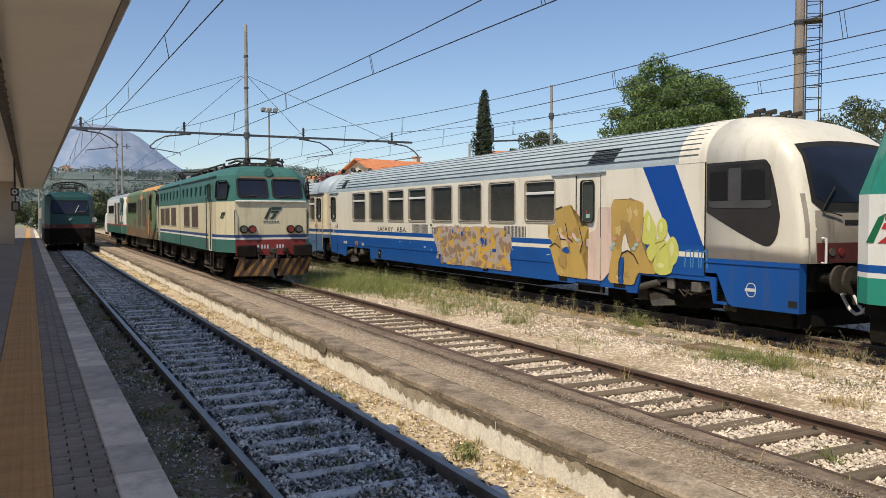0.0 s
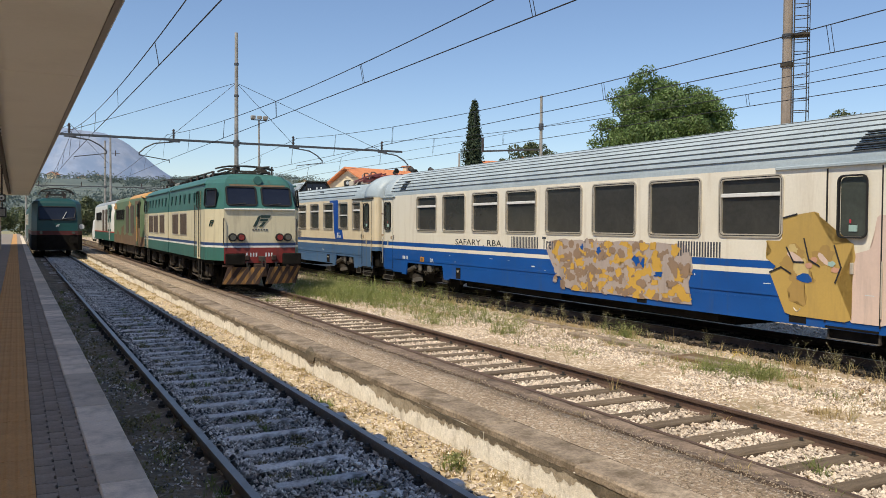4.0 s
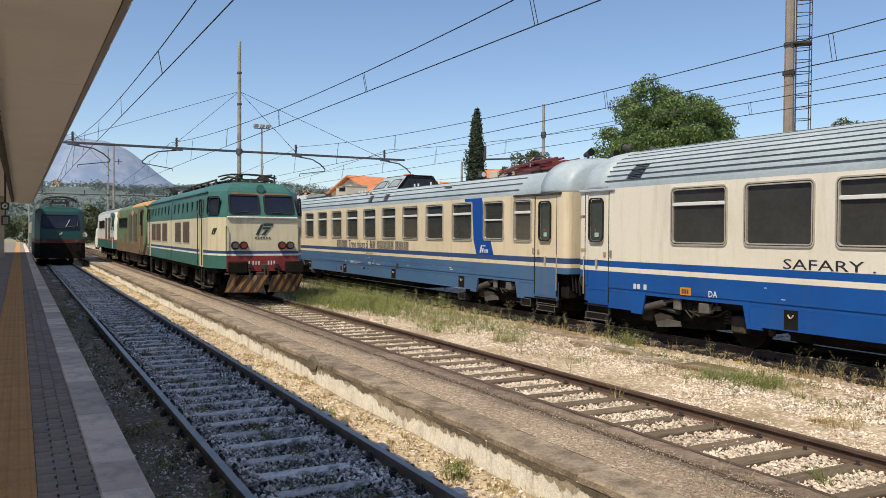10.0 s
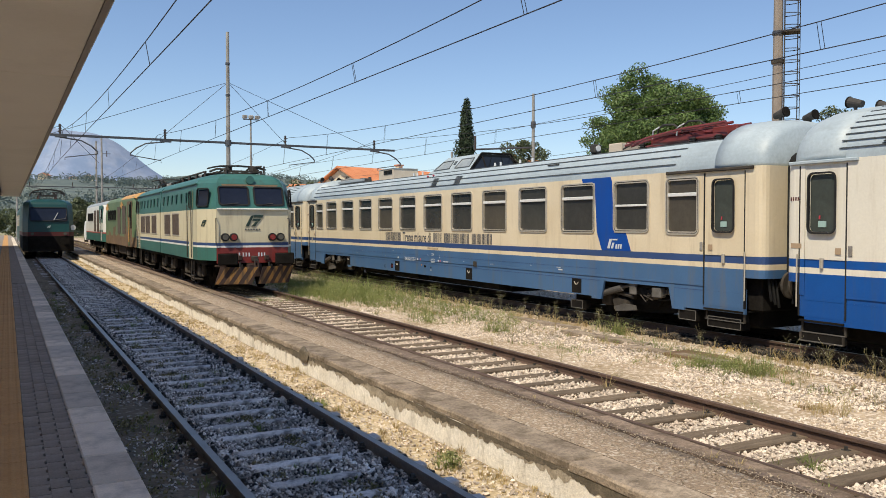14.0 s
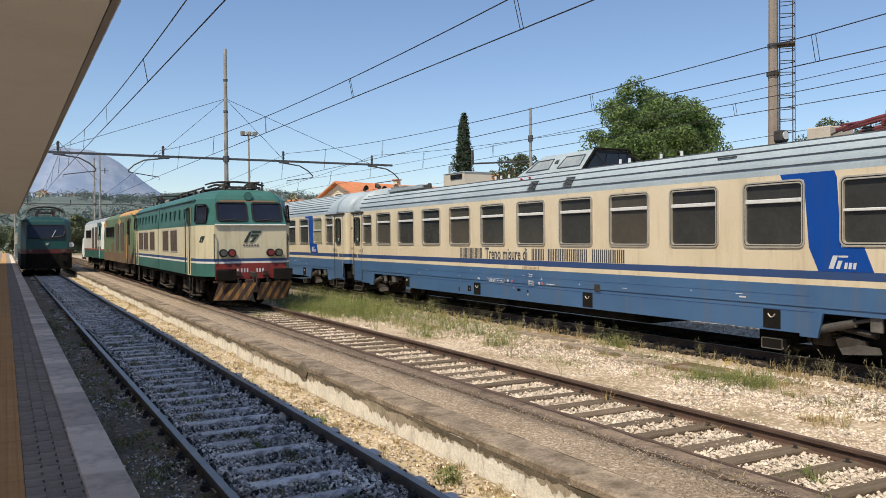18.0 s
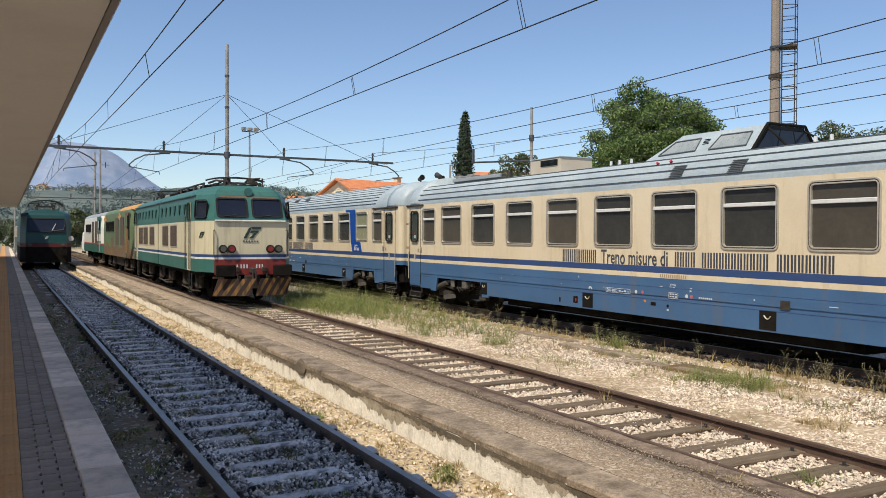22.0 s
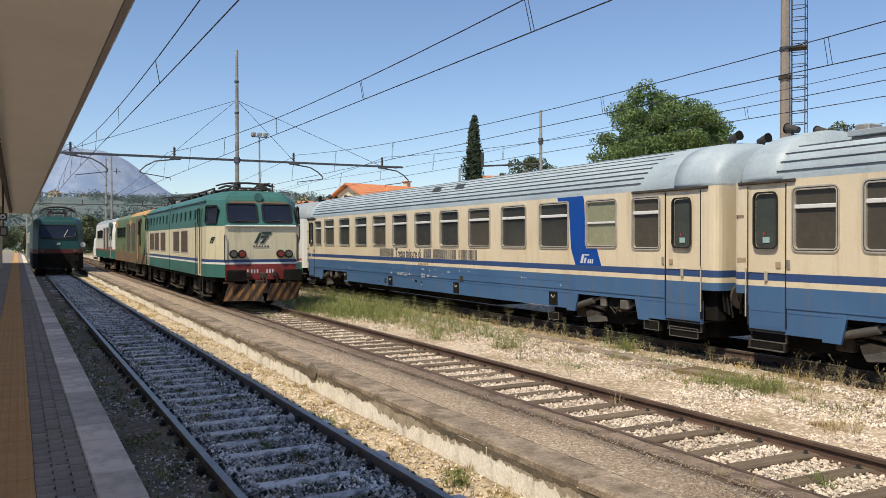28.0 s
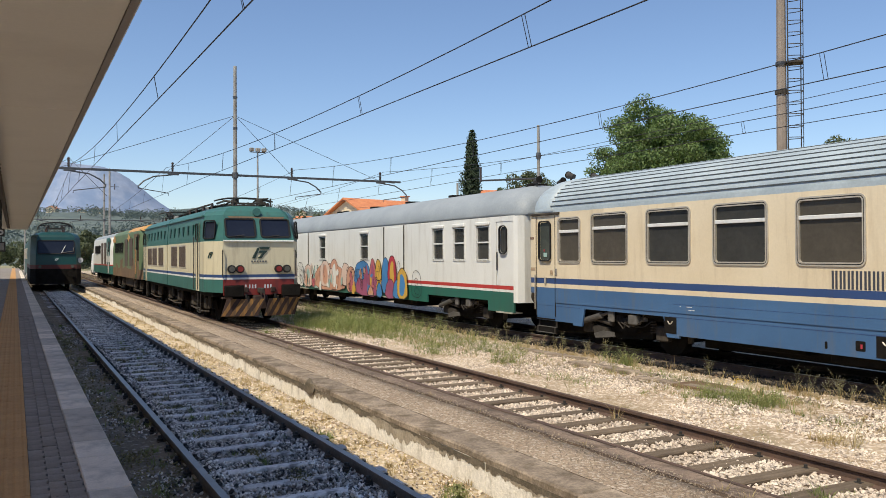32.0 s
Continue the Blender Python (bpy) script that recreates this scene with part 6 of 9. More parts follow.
for pts in ([(5.2, 0.65), (5.2, 1.1), (5.1, 1.3), (4.9, 1.37), (4.7, 1.28), (4.55, 1.1)], [(5.0, 1.85), (4.9, 1.55), (4.75, 1.3)], [(7.95, 1.35), (7.7, 1.45), (7.5, 1.35)], [(7.6, 1.8), (7.45, 1.55), (7.25, 1.55)],
            [(7.25, 1.95), (7.15, 1.6), (6.95, 1.5)], [(6.68, 1.85), (6.55, 1.5), (6.65, 1.25)], [(7.72, 2.28), (7.4, 2.35)], [(4.85, 2.51), (4.7, 2.46)], [(4.38, 2.1), (4.45, 1.6), (4.3, 1.3)]):
    stroke(pts, 0.014, 8, GRAF_BRN if pts[0][0] < 5.1 else GRAF_BLK)
for x, z in ((5.4, 1.5), (5.35, 1.62), (5.48, 1.4), (4.62, 1.5), (4.55, 1.6), (4.7, 1.42), (7.15, 1.5), (7.05, 1.6), (6.65, 1.45), (6.72, 1.55)):
    spray(a, [blob(x, z, 0.07, 0.045, x * 9, 10, 0.4)], GRAF_SALMON if int(x * 100) % 2 else GRAF_TEAL, 6)
spray(a, [rounded([(4.47, 1.8), (4.3, 2.33), (4.1, 2.05), (3.95, 1.8), (4.05, 1.55), (4.3, 1.5), (4.47, 1.6)], 2), blob(3.81, 1.86, 0.16, 0.22, 3, 20, 0.05), rounded([(3.96, 1.68), (3.66, 1.62), (3.72, 1.44), (4.0, 1.3), (4.15, 1.12), (4.35, 1.4)], 2),
          rounded([(3.68, 1.55), (3.49, 1.76), (3.3, 1.5), (3.36, 1.2), (3.5, 1.1), (3.52, 0.93), (4.0, 0.88), (4.1, 1.16), (3.9, 1.42)], 2)], GRAF_LIME, 5, 0.8, 2.5, label="lime graffiti bubbles")
spray(a, [blob(4.22, 1.95, 0.06, 0.18, 2, 16, 0.2), blob(3.84, 1.9, 0.05, 0.1, 4, 16, 0.2), blob(3.52, 1.45, 0.06, 0.16, 5, 16, 0.2), blob(3.85, 1.1, 0.12, 0.05, 7, 16, 0.2)], GRAF_LIGHT, 7)
for pts in ([(4.03, 1.55), (3.75, 1.62)], [(3.9, 1.42), (3.7, 1.55)], [(4.0, 1.3), (4.12, 1.15)]):
    stroke(pts, 0.01, 8, GRAF_OCHRE)
for k in range(3):
    stroke([(3.15 - 0.22 * k, 1.1), (3.12 - 0.22 * k, 1.42), (3.0 - 0.22 * k, 1.45), (2.98 - 0.22 * k, 1.12)], 0.016, 3, GRAF_SKY)
part("apron_ring", ring(0.22, 0.26, 0.10, 0.014, 0.004), LETTER_PALE, a).matrix_local = pose(1.46, 1.411, 0.78)
part("apron_mark", box(1.36, 1.60, 1.411, 1.4165, 0.75, 0.81), LETTER_PALE, a)
roof_lamps(a, 24.9, 1)
for y in (-0.5, -0.2, 0.2, 0.5):
    hn = part("roof_horn", cyl((2.05, y, 4.12), (2.28, y, 4.13), 0.055, 0.03, n=10), UNDER_BROWN, a)
    part("horn_mount", box(2.15, 2.45, y - 0.03, y + 0.03, 4.0, 4.10), IRON_DARK, hn)

# coach with dome and pantographs, and plain coach
b = coach(UB, 25.68, "faded cream and blue measuring coach with roof dome", WINS, DOORS, CREAM, BLUE_OLD, NAVY, (3.55, 22.1), deck=3.70)
c = coach(UC, 25.68, "faded cream and blue coach with lapped roof", WINS, DOORS, CREAM, BLUE_OLD, NAVY, (3.55, 22.1))
TRAIN += [(b, UB), (c, UC)]
end_plates(a, ((24.24, -1),), 25.70)
for v, off in ((b, 0), (c, 0)):
    end_plates(v, ((1.66, 1), (24.2, -1)), 25.68)
    caption(v, 16.60)
    z_band(v, (4.34, 5.37), (3.66, 4.63), 1.545, 3.15, BLUE_BAND, ((1.545, 1.93, -99, 99), (1.93, 3.04, 4.22, 4.90), (3.04, 3.15, -99, 99)))
    lg = part("logo_stroke", plate([(4.44, 1.59), (4.35, 1.59), (4.27, 1.80), (4.36, 1.80)], 1.416, 0.003), LETTER_PALE, v, "white slanting logo strokes")
    part("logo_stroke", plate([(4.31, 1.59), (4.24, 1.59), (4.19, 1.72), (4.26, 1.72)], 1.416, 0.003), LETTER_PALE, lg)
    part("logo_bar", plate([(4.262, 1.77), (4.10, 1.77), (4.09, 1.80), (4.26, 1.80)], 1.416, 0.003), LETTER_PALE, lg)
    for k in range(3):
        part("logo_bar", plate([(4.165 - 0.075 * k, 1.59), (4.115 - 0.075 * k, 1.59), (4.095 - 0.075 * k, 1.69), (4.145 - 0.075 * k, 1.69)], 1.416, 0.003), LETTER_PALE, lg)
    for x in (0.75, 24.95):
        roof_lamps(v, x, 1 if x > 12 else -1)
    part("data_panel", plate(rrect(0.20, 0.15, 0.01), 1.412, 0.003), UNDER_BROWN, v).matrix_local = pose(10.29, 0, 0.99)
    bars(v, 13.31, 1.325, 0.065, [0.032] * 13, 1, PLATE_BROWN, y=1.412, gap=0.026)
    side_marks(v)
for x0 in (12.1, 10.55):
    bm = bmesh.new()
    for k in range(5):
        zz = 3.70 + 0.035 * k
        yy = nose_w(zz)
        box(x0 + 0.05 * k, x0 + 0.55 + 0.05 * k, yy - 0.01, yy + 0.03, zz, zz + 0.018, bm=bm)
    part("roof_louvre", bm, LOUVRE_GREY, c)
for x0 in (13.1, 13.35, 13.75):
    part("roof_cap", cyl((x0, 1.0, 3.68), (x0, 1.1, 3.76), 0.06, n=10), UNDER, c)
# dome with slanting glazed sides
d0 = part("dome", loft([[(11.5, -0.92, 3.69), (11.5, 0.92, 3.69), (14.5, 0.92, 3.69), (14.5, -0.92, 3.69)],
                        [(11.5, -0.5, 4.25), (11.5, 0.5, 4.25), (13.63, 0.5, 4.26), (13.63, -0.5, 4.26)]]), ROOF_GREY, b, "grey roof dome with glazed sides and a black front")


def dome_side(x, z, out=0.0):
    return (x, 0.92 - 0.42 * (z - 3.69) / 0.57 + out, z + out * 0.5)


for p in (((14.03, 3.85), (13.0, 3.87), (13.02, 4.13), (13.72, 4.12)), ((12.63, 3.86), (11.7, 3.86), (11.73, 4.13), (12.50, 4.14))):
    bm = bmesh.new()
    bm.faces.new([bm.verts.new(dome_side(x, z, 0.006)) for x, z in p])
    part("dome_pane", bm, DOME_PANE, d0, "dusty grey pane")
    part("pane_frame", tube([dome_side(x, z, 0.01) for x, z in p + p[:1]], 0.018, 5), LOUVRE_GREY, d0)
for k in range(4):
    part("vent_slat", tube([dome_side(12.74, 4.0 + 0.03 * k, 0.008), dome_side(12.90, 4.0 + 0.03 * k, 0.008)], 0.008, 4), UNDER, d0)
part("dome_front", extrude([(-0.88, 3.71), (0.88, 3.71), (0.48, 4.23), (-0.48, 4.23)], 11.47, 11.5, "x"), RUBBER, d0, "black front frame")
for y0, y1 in ((-0.78, -0.30), (-0.26, 0.26), (0.30, 0.78)):
    part("front_pane", extrude([(y0, 3.77), (y1, 3.77), (y1 * 0.62, 4.15), (y0 * 0.62, 4.15)], 11.455, 11.47, "x"), GLASS_CAB, d0)
for y in (-1, 1):
    part("edge_bar", tube([(11.48, y * 0.93, 3.70), (11.46, y * 0.51, 4.26)], 0.03, 6), UNDER, d0)
    part("front_stay", tube([(10.75, y * 0.75, 3.70), (11.44, y * 0.5, 4.16)], 0.022, 6), UNDER, d0)
part("edge_bar", tube([(11.46, 0.51, 4.26), (11.46, -0.51, 4.26)], 0.03, 6), UNDER, d0)
part("deck_rail", box(1.45, 24.2, 1.10, 1.17, 3.695, 3.725), RIB_SHADE, b)
for x0 in (11.26, 12.76):
    bm = bmesh.new()
    for k in range(8):
        zz = 3.30 + 0.032 * k
        yy = nose_w(zz)
        box(x0 - 0.012 * k, x0 + 0.33 - 0.012 * k, yy - 0.01, yy + 0.03, zz, zz + 0.016, bm=bm)
    part("roof_louvre", bm, LOUVRE_GREY, b)
cb = part("equipment_cabinet", extrude([(17.92, 3.69), (19.35, 3.69), (19.35, 4.17), (17.98, 4.19)], -0.5, 0.5, "y"), PLASTER, b, "beige roof cabinet with a louvred side")
part("cabinet_grille", box(18.1, 18.85, 0.5, 0.51, 3.99, 4.15), LOUVRE_GREY, cb)
for k in range(6):
    part("grille_slat", box(18.1, 18.85, 0.505, 0.525, 4.0 + 0.026 * k, 4.012 + 0.026 * k), UNDER, cb)
part("cabinet_lid", box(17.95, 19.37, -0.52, 0.52, 4.191, 4.215, 0.006), ROOF_GREY, cb)
# red folded pantograph: chest-like base, long arms, black insulators and pale flexible leads
rp = part("pantograph", box(3.05, 4.3, -0.32, 0.32, 3.90, 4.04, 0.02), PANTO_RED, b, "folded red pantograph")
part("spring_chest", box(3.2, 3.75, -0.24, 0.24, 4.03, 4.14, 0.02), PANTO_RED, rp)
part("base_beam", box(2.0, 3.1, -0.40, 0.40, 3.88, 3.96, 0.015), PANTO_RED, rp)
part("head_beam", box(1.85, 2.5, -0.30, 0.30, 3.96, 4.10, 0.02), PANTO_RED, rp)
for y in (-0.5, -0.28, 0.28, 0.5):
    part("arm", tube([(5.05, y * 0.8, 3.93), (4.2, y, 4.03), (3.2, y, 4.12), (2.0, y * 0.9, 4.15)], 0.032, 6), PANTO_RED, rp)
    part("thin_rod", tube([(4.9, y, 3.98), (3.4, y * 0.6, 4.09), (1.9, y, 4.08)], 0.016, 5), PANTO_RED, rp)
for x in (3.0, 3.75):
    part("horn_hoop", tube([(x + 0.42, 0.25, 4.05), (x + 0.2, 0.4, 4.22), (x, 0.45, 4.27), (x - 0.3, 0.45, 4.25), (x - 0.42, 0.4, 4.16)], 0.022, 6), IRON_DARK, rp)
    part("lead", tube([(x + 0.45, 0.36, 4.02), (x + 0.36, 0.42, 4.18), (x + 0.15, 0.44, 4.24)], 0.018, 6), BAR_WHITE, rp)
for x in (2.2, 2.9, 4.45):
    for y in (-0.42, 0.42):
        i_ = part("insulator", cyl((x, y, 3.70), (x, y, 3.92), 0.06, n=10), PORCELAIN, rp)
        for q in range(4):
            part("shed", cyl((x, y, 3.73 + 0.05 * q), (x, y, 3.745 + 0.05 * q), 0.095, n=12), UNDER, i_)
pb = part("apparatus_base", box(20.9, 23.7, -0.5, 0.5, 3.80, 3.88, 0.01), DAMPER, b, "grey roof apparatus frame")
for y in (-0.5, 0.5):
    part("side_rail", box(20.9, 23.75, y - 0.04, y + 0.04, 3.86, 3.96, 0.01), ROOF_DULL, pb)
for x in (21.2, 21.9, 22.7, 23.4):
    part("junction_box", box(x, x + 0.28, 0.1, 0.46, 3.88, 4.00 if x < 22 else 4.06, 0.02), POLE_GREY if x > 21.5 else DAMPER, pb)
    part("foot", cyl((x, 0.45, 3.69), (x, 0.45, 3.86), 0.05, n=8), PORCELAIN, pb)
part("warning_lamp", cyl((20.75, 0.3, 3.69), (20.75, 0.3, 4.02), 0.09, 0.06, n=12), IRON_DARK, b)
part("cable", tube([(20.8, 0.3, 3.9), (20.4, 0.5, 3.76), (19.4, 0.55, 3.76)], 0.018, 5), IRON_DARK, b)
part("busbar", tube([(4.9, 0.35, 3.95), (5.5, 0.45, 3.74), (9.5, 0.65, 3.74)], 0.02, 6), IRON_DARK, b)
part("equipment_cabinet", box(5.15, 5.61, -0.2, 0.45, 3.69, 4.02, 0.02), PLASTER, b, "cream roof box")
fl = part("roof_floodlight", box(6.17, 6.36, 0.2, 0.42, 3.86, 4.07, 0.025), IRON_DARK, b, "black roof floodlight")
part("lamp_lens", cyl((6.175, 0.31, 3.97), (6.155, 0.31, 3.97), 0.075, n=14), BAR_WHITE, fl)
part("lamp_bracket", box(6.2, 6.34, 0.24, 0.38, 3.69, 3.87), UNDER, fl)
part("lamp_base", box(6.0, 6.5, 0.1, 0.6, 3.69, 3.74, 0.01), LOUVRE_GREY, fl)
for x in (8.3, 8.9, 9.9, 10.21, 14.9, 15.3, 15.6):
    part("aerial", cyl((x, 0.8, 3.69), (x, 0.8, 3.87), 0.035, 0.03, n=8), BAR_WHITE, b)
for x, z_ in ((13.55, 3.62), (13.17, 3.63)):
    part("red_cap", cyl((x, nose_w(z_) - 0.01, z_), (x, nose_w(z_) + 0.04, z_ + 0.03), 0.03, n=8), GRAF_RED, b)
part("roof_handle", tube([(6.4, 1.24, 3.54), (6.4, 1.33, 3.56), (6.83, 1.33, 3.56), (6.83, 1.24, 3.54)], 0.015, 6), IRON_DARK, b)


def van(front, label):
    """White van coach with red line, green foot, sliding doors and graffiti."""
    L = 24.4
    e = thing("railway_coach", pose(12.90, front, 0, 0, 0, 89.375), label, "railway coach", "coaches of the train")
    wins = [(1.60, 2.40), (3.04, 3.82), (4.41, 5.20), (10.6, 11.5), (15.5, 16.4)]
    slid = [(7.35, 9.17), (17.9, 19.75)]
    for s in (1, -1):
        wall(e, 0.40, L - 0.4, 1.29, 3.17, sorted([(p + 0.04, q - 0.04, 1.98, 2.93) for p, q in wins] + [(0.43, 1.30, 1.29, 3.03)]), s, WHITE_LOCO)
        part("red_line", box(0.40, L - 0.4, *(sorted((s * 1.36, s * 1.412))), 1.19, 1.29), RED_STRIPE, e)
        part("white_line", box(0.40, L - 0.4, *(sorted((s * 1.36, s * 1.41))), 1.12, 1.19), WHITE_LOCO, e)
        for x0, x1, z0 in ((0.40, 1.75, 0.58), (1.75, 5.6, 0.86), (5.6, 18.8, 0.62), (18.8, 22.6, 0.86), (22.6, L - 0.4, 0.58)):
            part("green_foot", box(x0, x1, *(sorted((s * 1.35, s * 1.405))), z0, 1.12), GREEN_COACH, e)
        for p, q in wins:
            window(e, p, q, 1.94, 2.97, s, "half", r=0.06, rim=WHITE_LOCO)
            part("window_hood", box(p, q, *(sorted((s * 1.41, s * 1.47))), 2.95, 3.05, 0.02), WHITE_LOCO, e)
        dd = part("door", box(0.45, 1.28, *(sorted((s * 1.36, s * 1.395))), 1.29, 3.03), WHITE_LOCO, e)
        window(dd, 0.70, 1.10, 2.14, 2.92, s, "plain", 1.436, 0.14, GLASS, RUBBER)
        part("handrail", tube([(1.22, s * 1.43, 1.7), (1.22, s * 1.43, 2.2)], 0.02, 6), IRON_DARK, dd)
        part("step", box(0.45, 1.3, *(sorted((s * 1.1, s * 1.42))), 0.55, 0.59), ALU, dd)
        for p, q in slid:
            sd = part("sliding_door", box(p + 0.1, q - 0.1, *(sorted((s * 1.41, s * 1.43))), 0.95, 3.1, 0.004), WHITE_LOCO, e)
            part("door_frame", box(p + 0.02, p + 0.06, *(sorted((s * 1.41, s * 1.44))), 0.9, 3.15), UNDER_BROWN, sd)
            part("door_frame", box(q - 0.06, q - 0.02, *(sorted((s * 1.41, s * 1.44))), 0.9, 3.15), UNDER_BROWN, sd)
            part("footboard", box(p, q, *(sorted((s * 1.1, s * 1.46))), 0.62, 0.66), ALU, sd)
    plain_ = roof_section(3.17, 4.05, 1.41, False)
    secs = []
    for x, k, dz in ((0.12, 0.8, 0.45), (0.3, 0.93, 0.2), (0.6, 0.99, 0.06), (1.0, 1, 0), (L - 1.0, 1, 0), (L - 0.6, 0.99, 0.06), (L - 0.3, 0.93, 0.2), (L - 0.12, 0.8, 0.45)):
        secs.append([(x, y * k, 3.17 + (z - 3.17) * (1 - dz)) for y, z in plain_])
    part("roof", loft(secs), ROOF_DULL, e, smooth=True)
    for x, d in ((0.40, -1), (L - 0.4, 1)):
        part("end_wall", loft([[(x + d * q, y, z) for y, z in ((-hw, 0.85), (hw, 0.85), (hw, 3.16), (-hw, 3.16))] for q, hw in ((0, 1.41), (0.15, 1.36), (0.22, 1.2))]), WHITE_LOCO, e)
        part("gangway_bellows", box(*(sorted((x + d * 0.22, x + d * 0.42))), -0.75, 0.75, 1.05, 3.3, 0.05), RUBBER, e)
        coupling(e, x + d * 0.1, d)
    for x in (3.6, 20.6):
        bogie(e, x)
    part("underframe", box(0.6, L - 0.6, -1.25, 1.25, 0.78, 0.93), UNDER, e)
    for x, w_ in ((7.0, 2.0), (10.5, 1.6), (14, 2.4)):
        part("equipment_box", box(x, x + w_, -1.1, 1.1, 0.4, 0.8, 0.02), UNDER, e)
    # sprayed letters, tall and round-topped, with thin black outlines
    lay = [14.0]

    def letter(mat, x0, x1, z0, z1, core=None, line=True):
        c = capsule(x0, x1, z0, z1, x0)
        lay[0] += 0.5
        spray(e, [c], mat, lay[0], 0.60, 2.2)
        if core:
            w_ = (x1 - x0) * 0.28
            lay[0] += 0.5
            spray(e, [capsule(x0 + w_, x1 - w_, z0 + 0.12, z1 - 0.22, x0 + 3)], core, lay[0], 0.60, 2.2)
        if line:
            lay[0] += 0.5
            outline(e, [c], lay[0], 0.028)
    for q in ((GRAF_PALE, 17.4, 18.5, 0.7, 1.75, GRAF_TEAL), (WHITE_LOCO, 18.6, 19.6, 0.7, 1.85, None), (GRAF_TEAL, 16.3, 17.2, 0.66, 1.75, WHITE_LOCO),
              (GRAF_SALMON, 13.1, 16.9, 0.66, 1.80, None), (GRAF_PALE, 14.9, 16.2, 0.8, 1.95, GRAF_SALMON), (GRAF_SALMON, 13.9, 14.9, 0.7, 2.0, WHITE_LOCO), (GRAF_PALE, 14.5, 15.0, 0.7, 1.6, GRAF_TEAL),
              (GRAF_PALE, 12.5, 13.5, 0.9, 1.85, None), (GRAF_SALMON, 11.9, 12.9, 0.66, 1.7, GRAF_PALE), (GRAF_PINK, 12.2, 12.6, 0.7, 1.5, None),
              (GRAF_SKY, 10.4, 12.0, 0.75, 1.94, None), (GRAF_SALMON, 10.75, 11.2, 1.0, 1.7, None), (GRAF_MAGENTA, 9.5, 11.8, 0.60, 1.45, None), (GRAF_PINK, 9.85, 10.4, 0.9, 2.02, GRAF_MAGENTA),
              (GRAF_SKY, 11.0, 11.4, 1.2, 1.6, None), (GRAF_YEL, 9.3, 9.85, 1.2, 2.0, GRAF_YEL), (GRAF_SALMON, 10.0, 10.6, 0.62, 1.0, GRAF_YEL), (GRAF_SKY, 9.2, 9.7, 0.6, 1.15, None),
              (GRAF_SKY, 8.6, 9.2, 0.75, 2.04, None), (GRAF_RED, 7.95, 8.65, 0.95, 2.12, GRAF_YEL), (GRAF_MAGENTA, 8.0, 8.9, 0.6, 1.3, None), (GRAF_SKY, 7.5, 8.2, 0.6, 1.3, None),
              (GRAF_YEL, 7.0, 7.85, 0.62, 1.70, GRAF_SKY)):
        letter(*q)
    outline(e, [capsule(6.0, 6.75, 0.72, 1.62, 5), blob(6.4, 1.25, 0.16, 0.14, 6, 14, 0.3), blob(6.35, 0.95, 0.2, 0.12, 8, 14, 0.3)], 14, 0.02)
    r = random.Random(4)
    for k in range(34):
        x_ = r.uniform(7.4, 19.3)
        mt = r.choice((GRAF_SKY, GRAF_MAGENTA, GRAF_PINK, GRAF_YEL, GRAF_SALMON) if x_ < 12.2 else (GRAF_PALE, GRAF_SALMON, WHITE_LOCO, GRAF_TEAL, GRAF_PINK))
        spray(e, [blob(x_, r.uniform(0.75, 1.6), r.uniform(0.06, 0.2), r.uniform(0.08, 0.26), r.uniform(0, 99), 16, 0.5)], mt, 32.5, 0.62, 1.9)
    outline(e, [blob(r.uniform(7.5, 19.5), r.uniform(0.9, 1.7), r.uniform(0.06, 0.2), r.uniform(0.1, 0.3), r.uniform(0, 50), 14, 0.4) for _ in range(40)], 34, 0.02)
    for x in (1.2, 6.0, 9.5, 13, 17):
        part("roof_vent", box(x, x + 0.35, -0.25, 0.25, 4.03, 4.13, 0.02), UNDER, e)
    roof_lamps(e, 0.8, -1)
    return e


TRAIN.append((van(UD, "white van coach with red line and colourful graffiti"), UD))


def plan_ring(z, xf, wf, c, w, back, xr=None, wr=None, cr=None):
    """Plan outline of a loco body at a height, a tapered front and a tapered or flat rear."""
    xr = back if xr is None else xr
    wr = w if wr is None else wr
    cr = 0.0 if cr is None else cr
    return [(xf, -wf, z), (xf, wf, z), (xf + c, w, z), (xr - cr, w, z), (xr, wr, z), (xr, -wr, z), (xr - cr, -w, z), (xf + c, -w, z)]


def loco_body(e, L, zones, xf, wf, c, w, rear=None, lean=0.45, z_split=2.6, roof_z=3.72, eave=3.4, top_mat=None):
    """Zones of paint one above the other, then the leaning cab top and the roof."""
    def lev(z):
        t = max(0, (z - z_split) / (eave - z_split))
        f = xf + lean * t
        r = None
        if rear == "cab":
            r = dict(xr=L - xf - lean * t, wr=wf - 0.10 * t, cr=c)
        return plan_ring(z, f, wf - 0.10 * t, c, w - 0.05 * t, L, **(r or {}))
    for z0, z1, mt, nm in zones:
        part(nm, loft([lev(z0), lev(z1)]), mt, e)
    k = []
    for q, ins in ((0, 0), (0.4, 0.10), (0.75, 0.30), (1.0, 0.65)):
        z = eave + (roof_z - eave) * q
        b = lev(eave)
        k.append([(x + (ins * 0.9 if x < L / 2 else (-ins * 0.9 if rear == "cab" else 0)), y * (1 - ins / w), z) for x, y, _ in b])
    part("roof", loft(k), top_mat or zones[-1][2], e, smooth=False)
    return lev


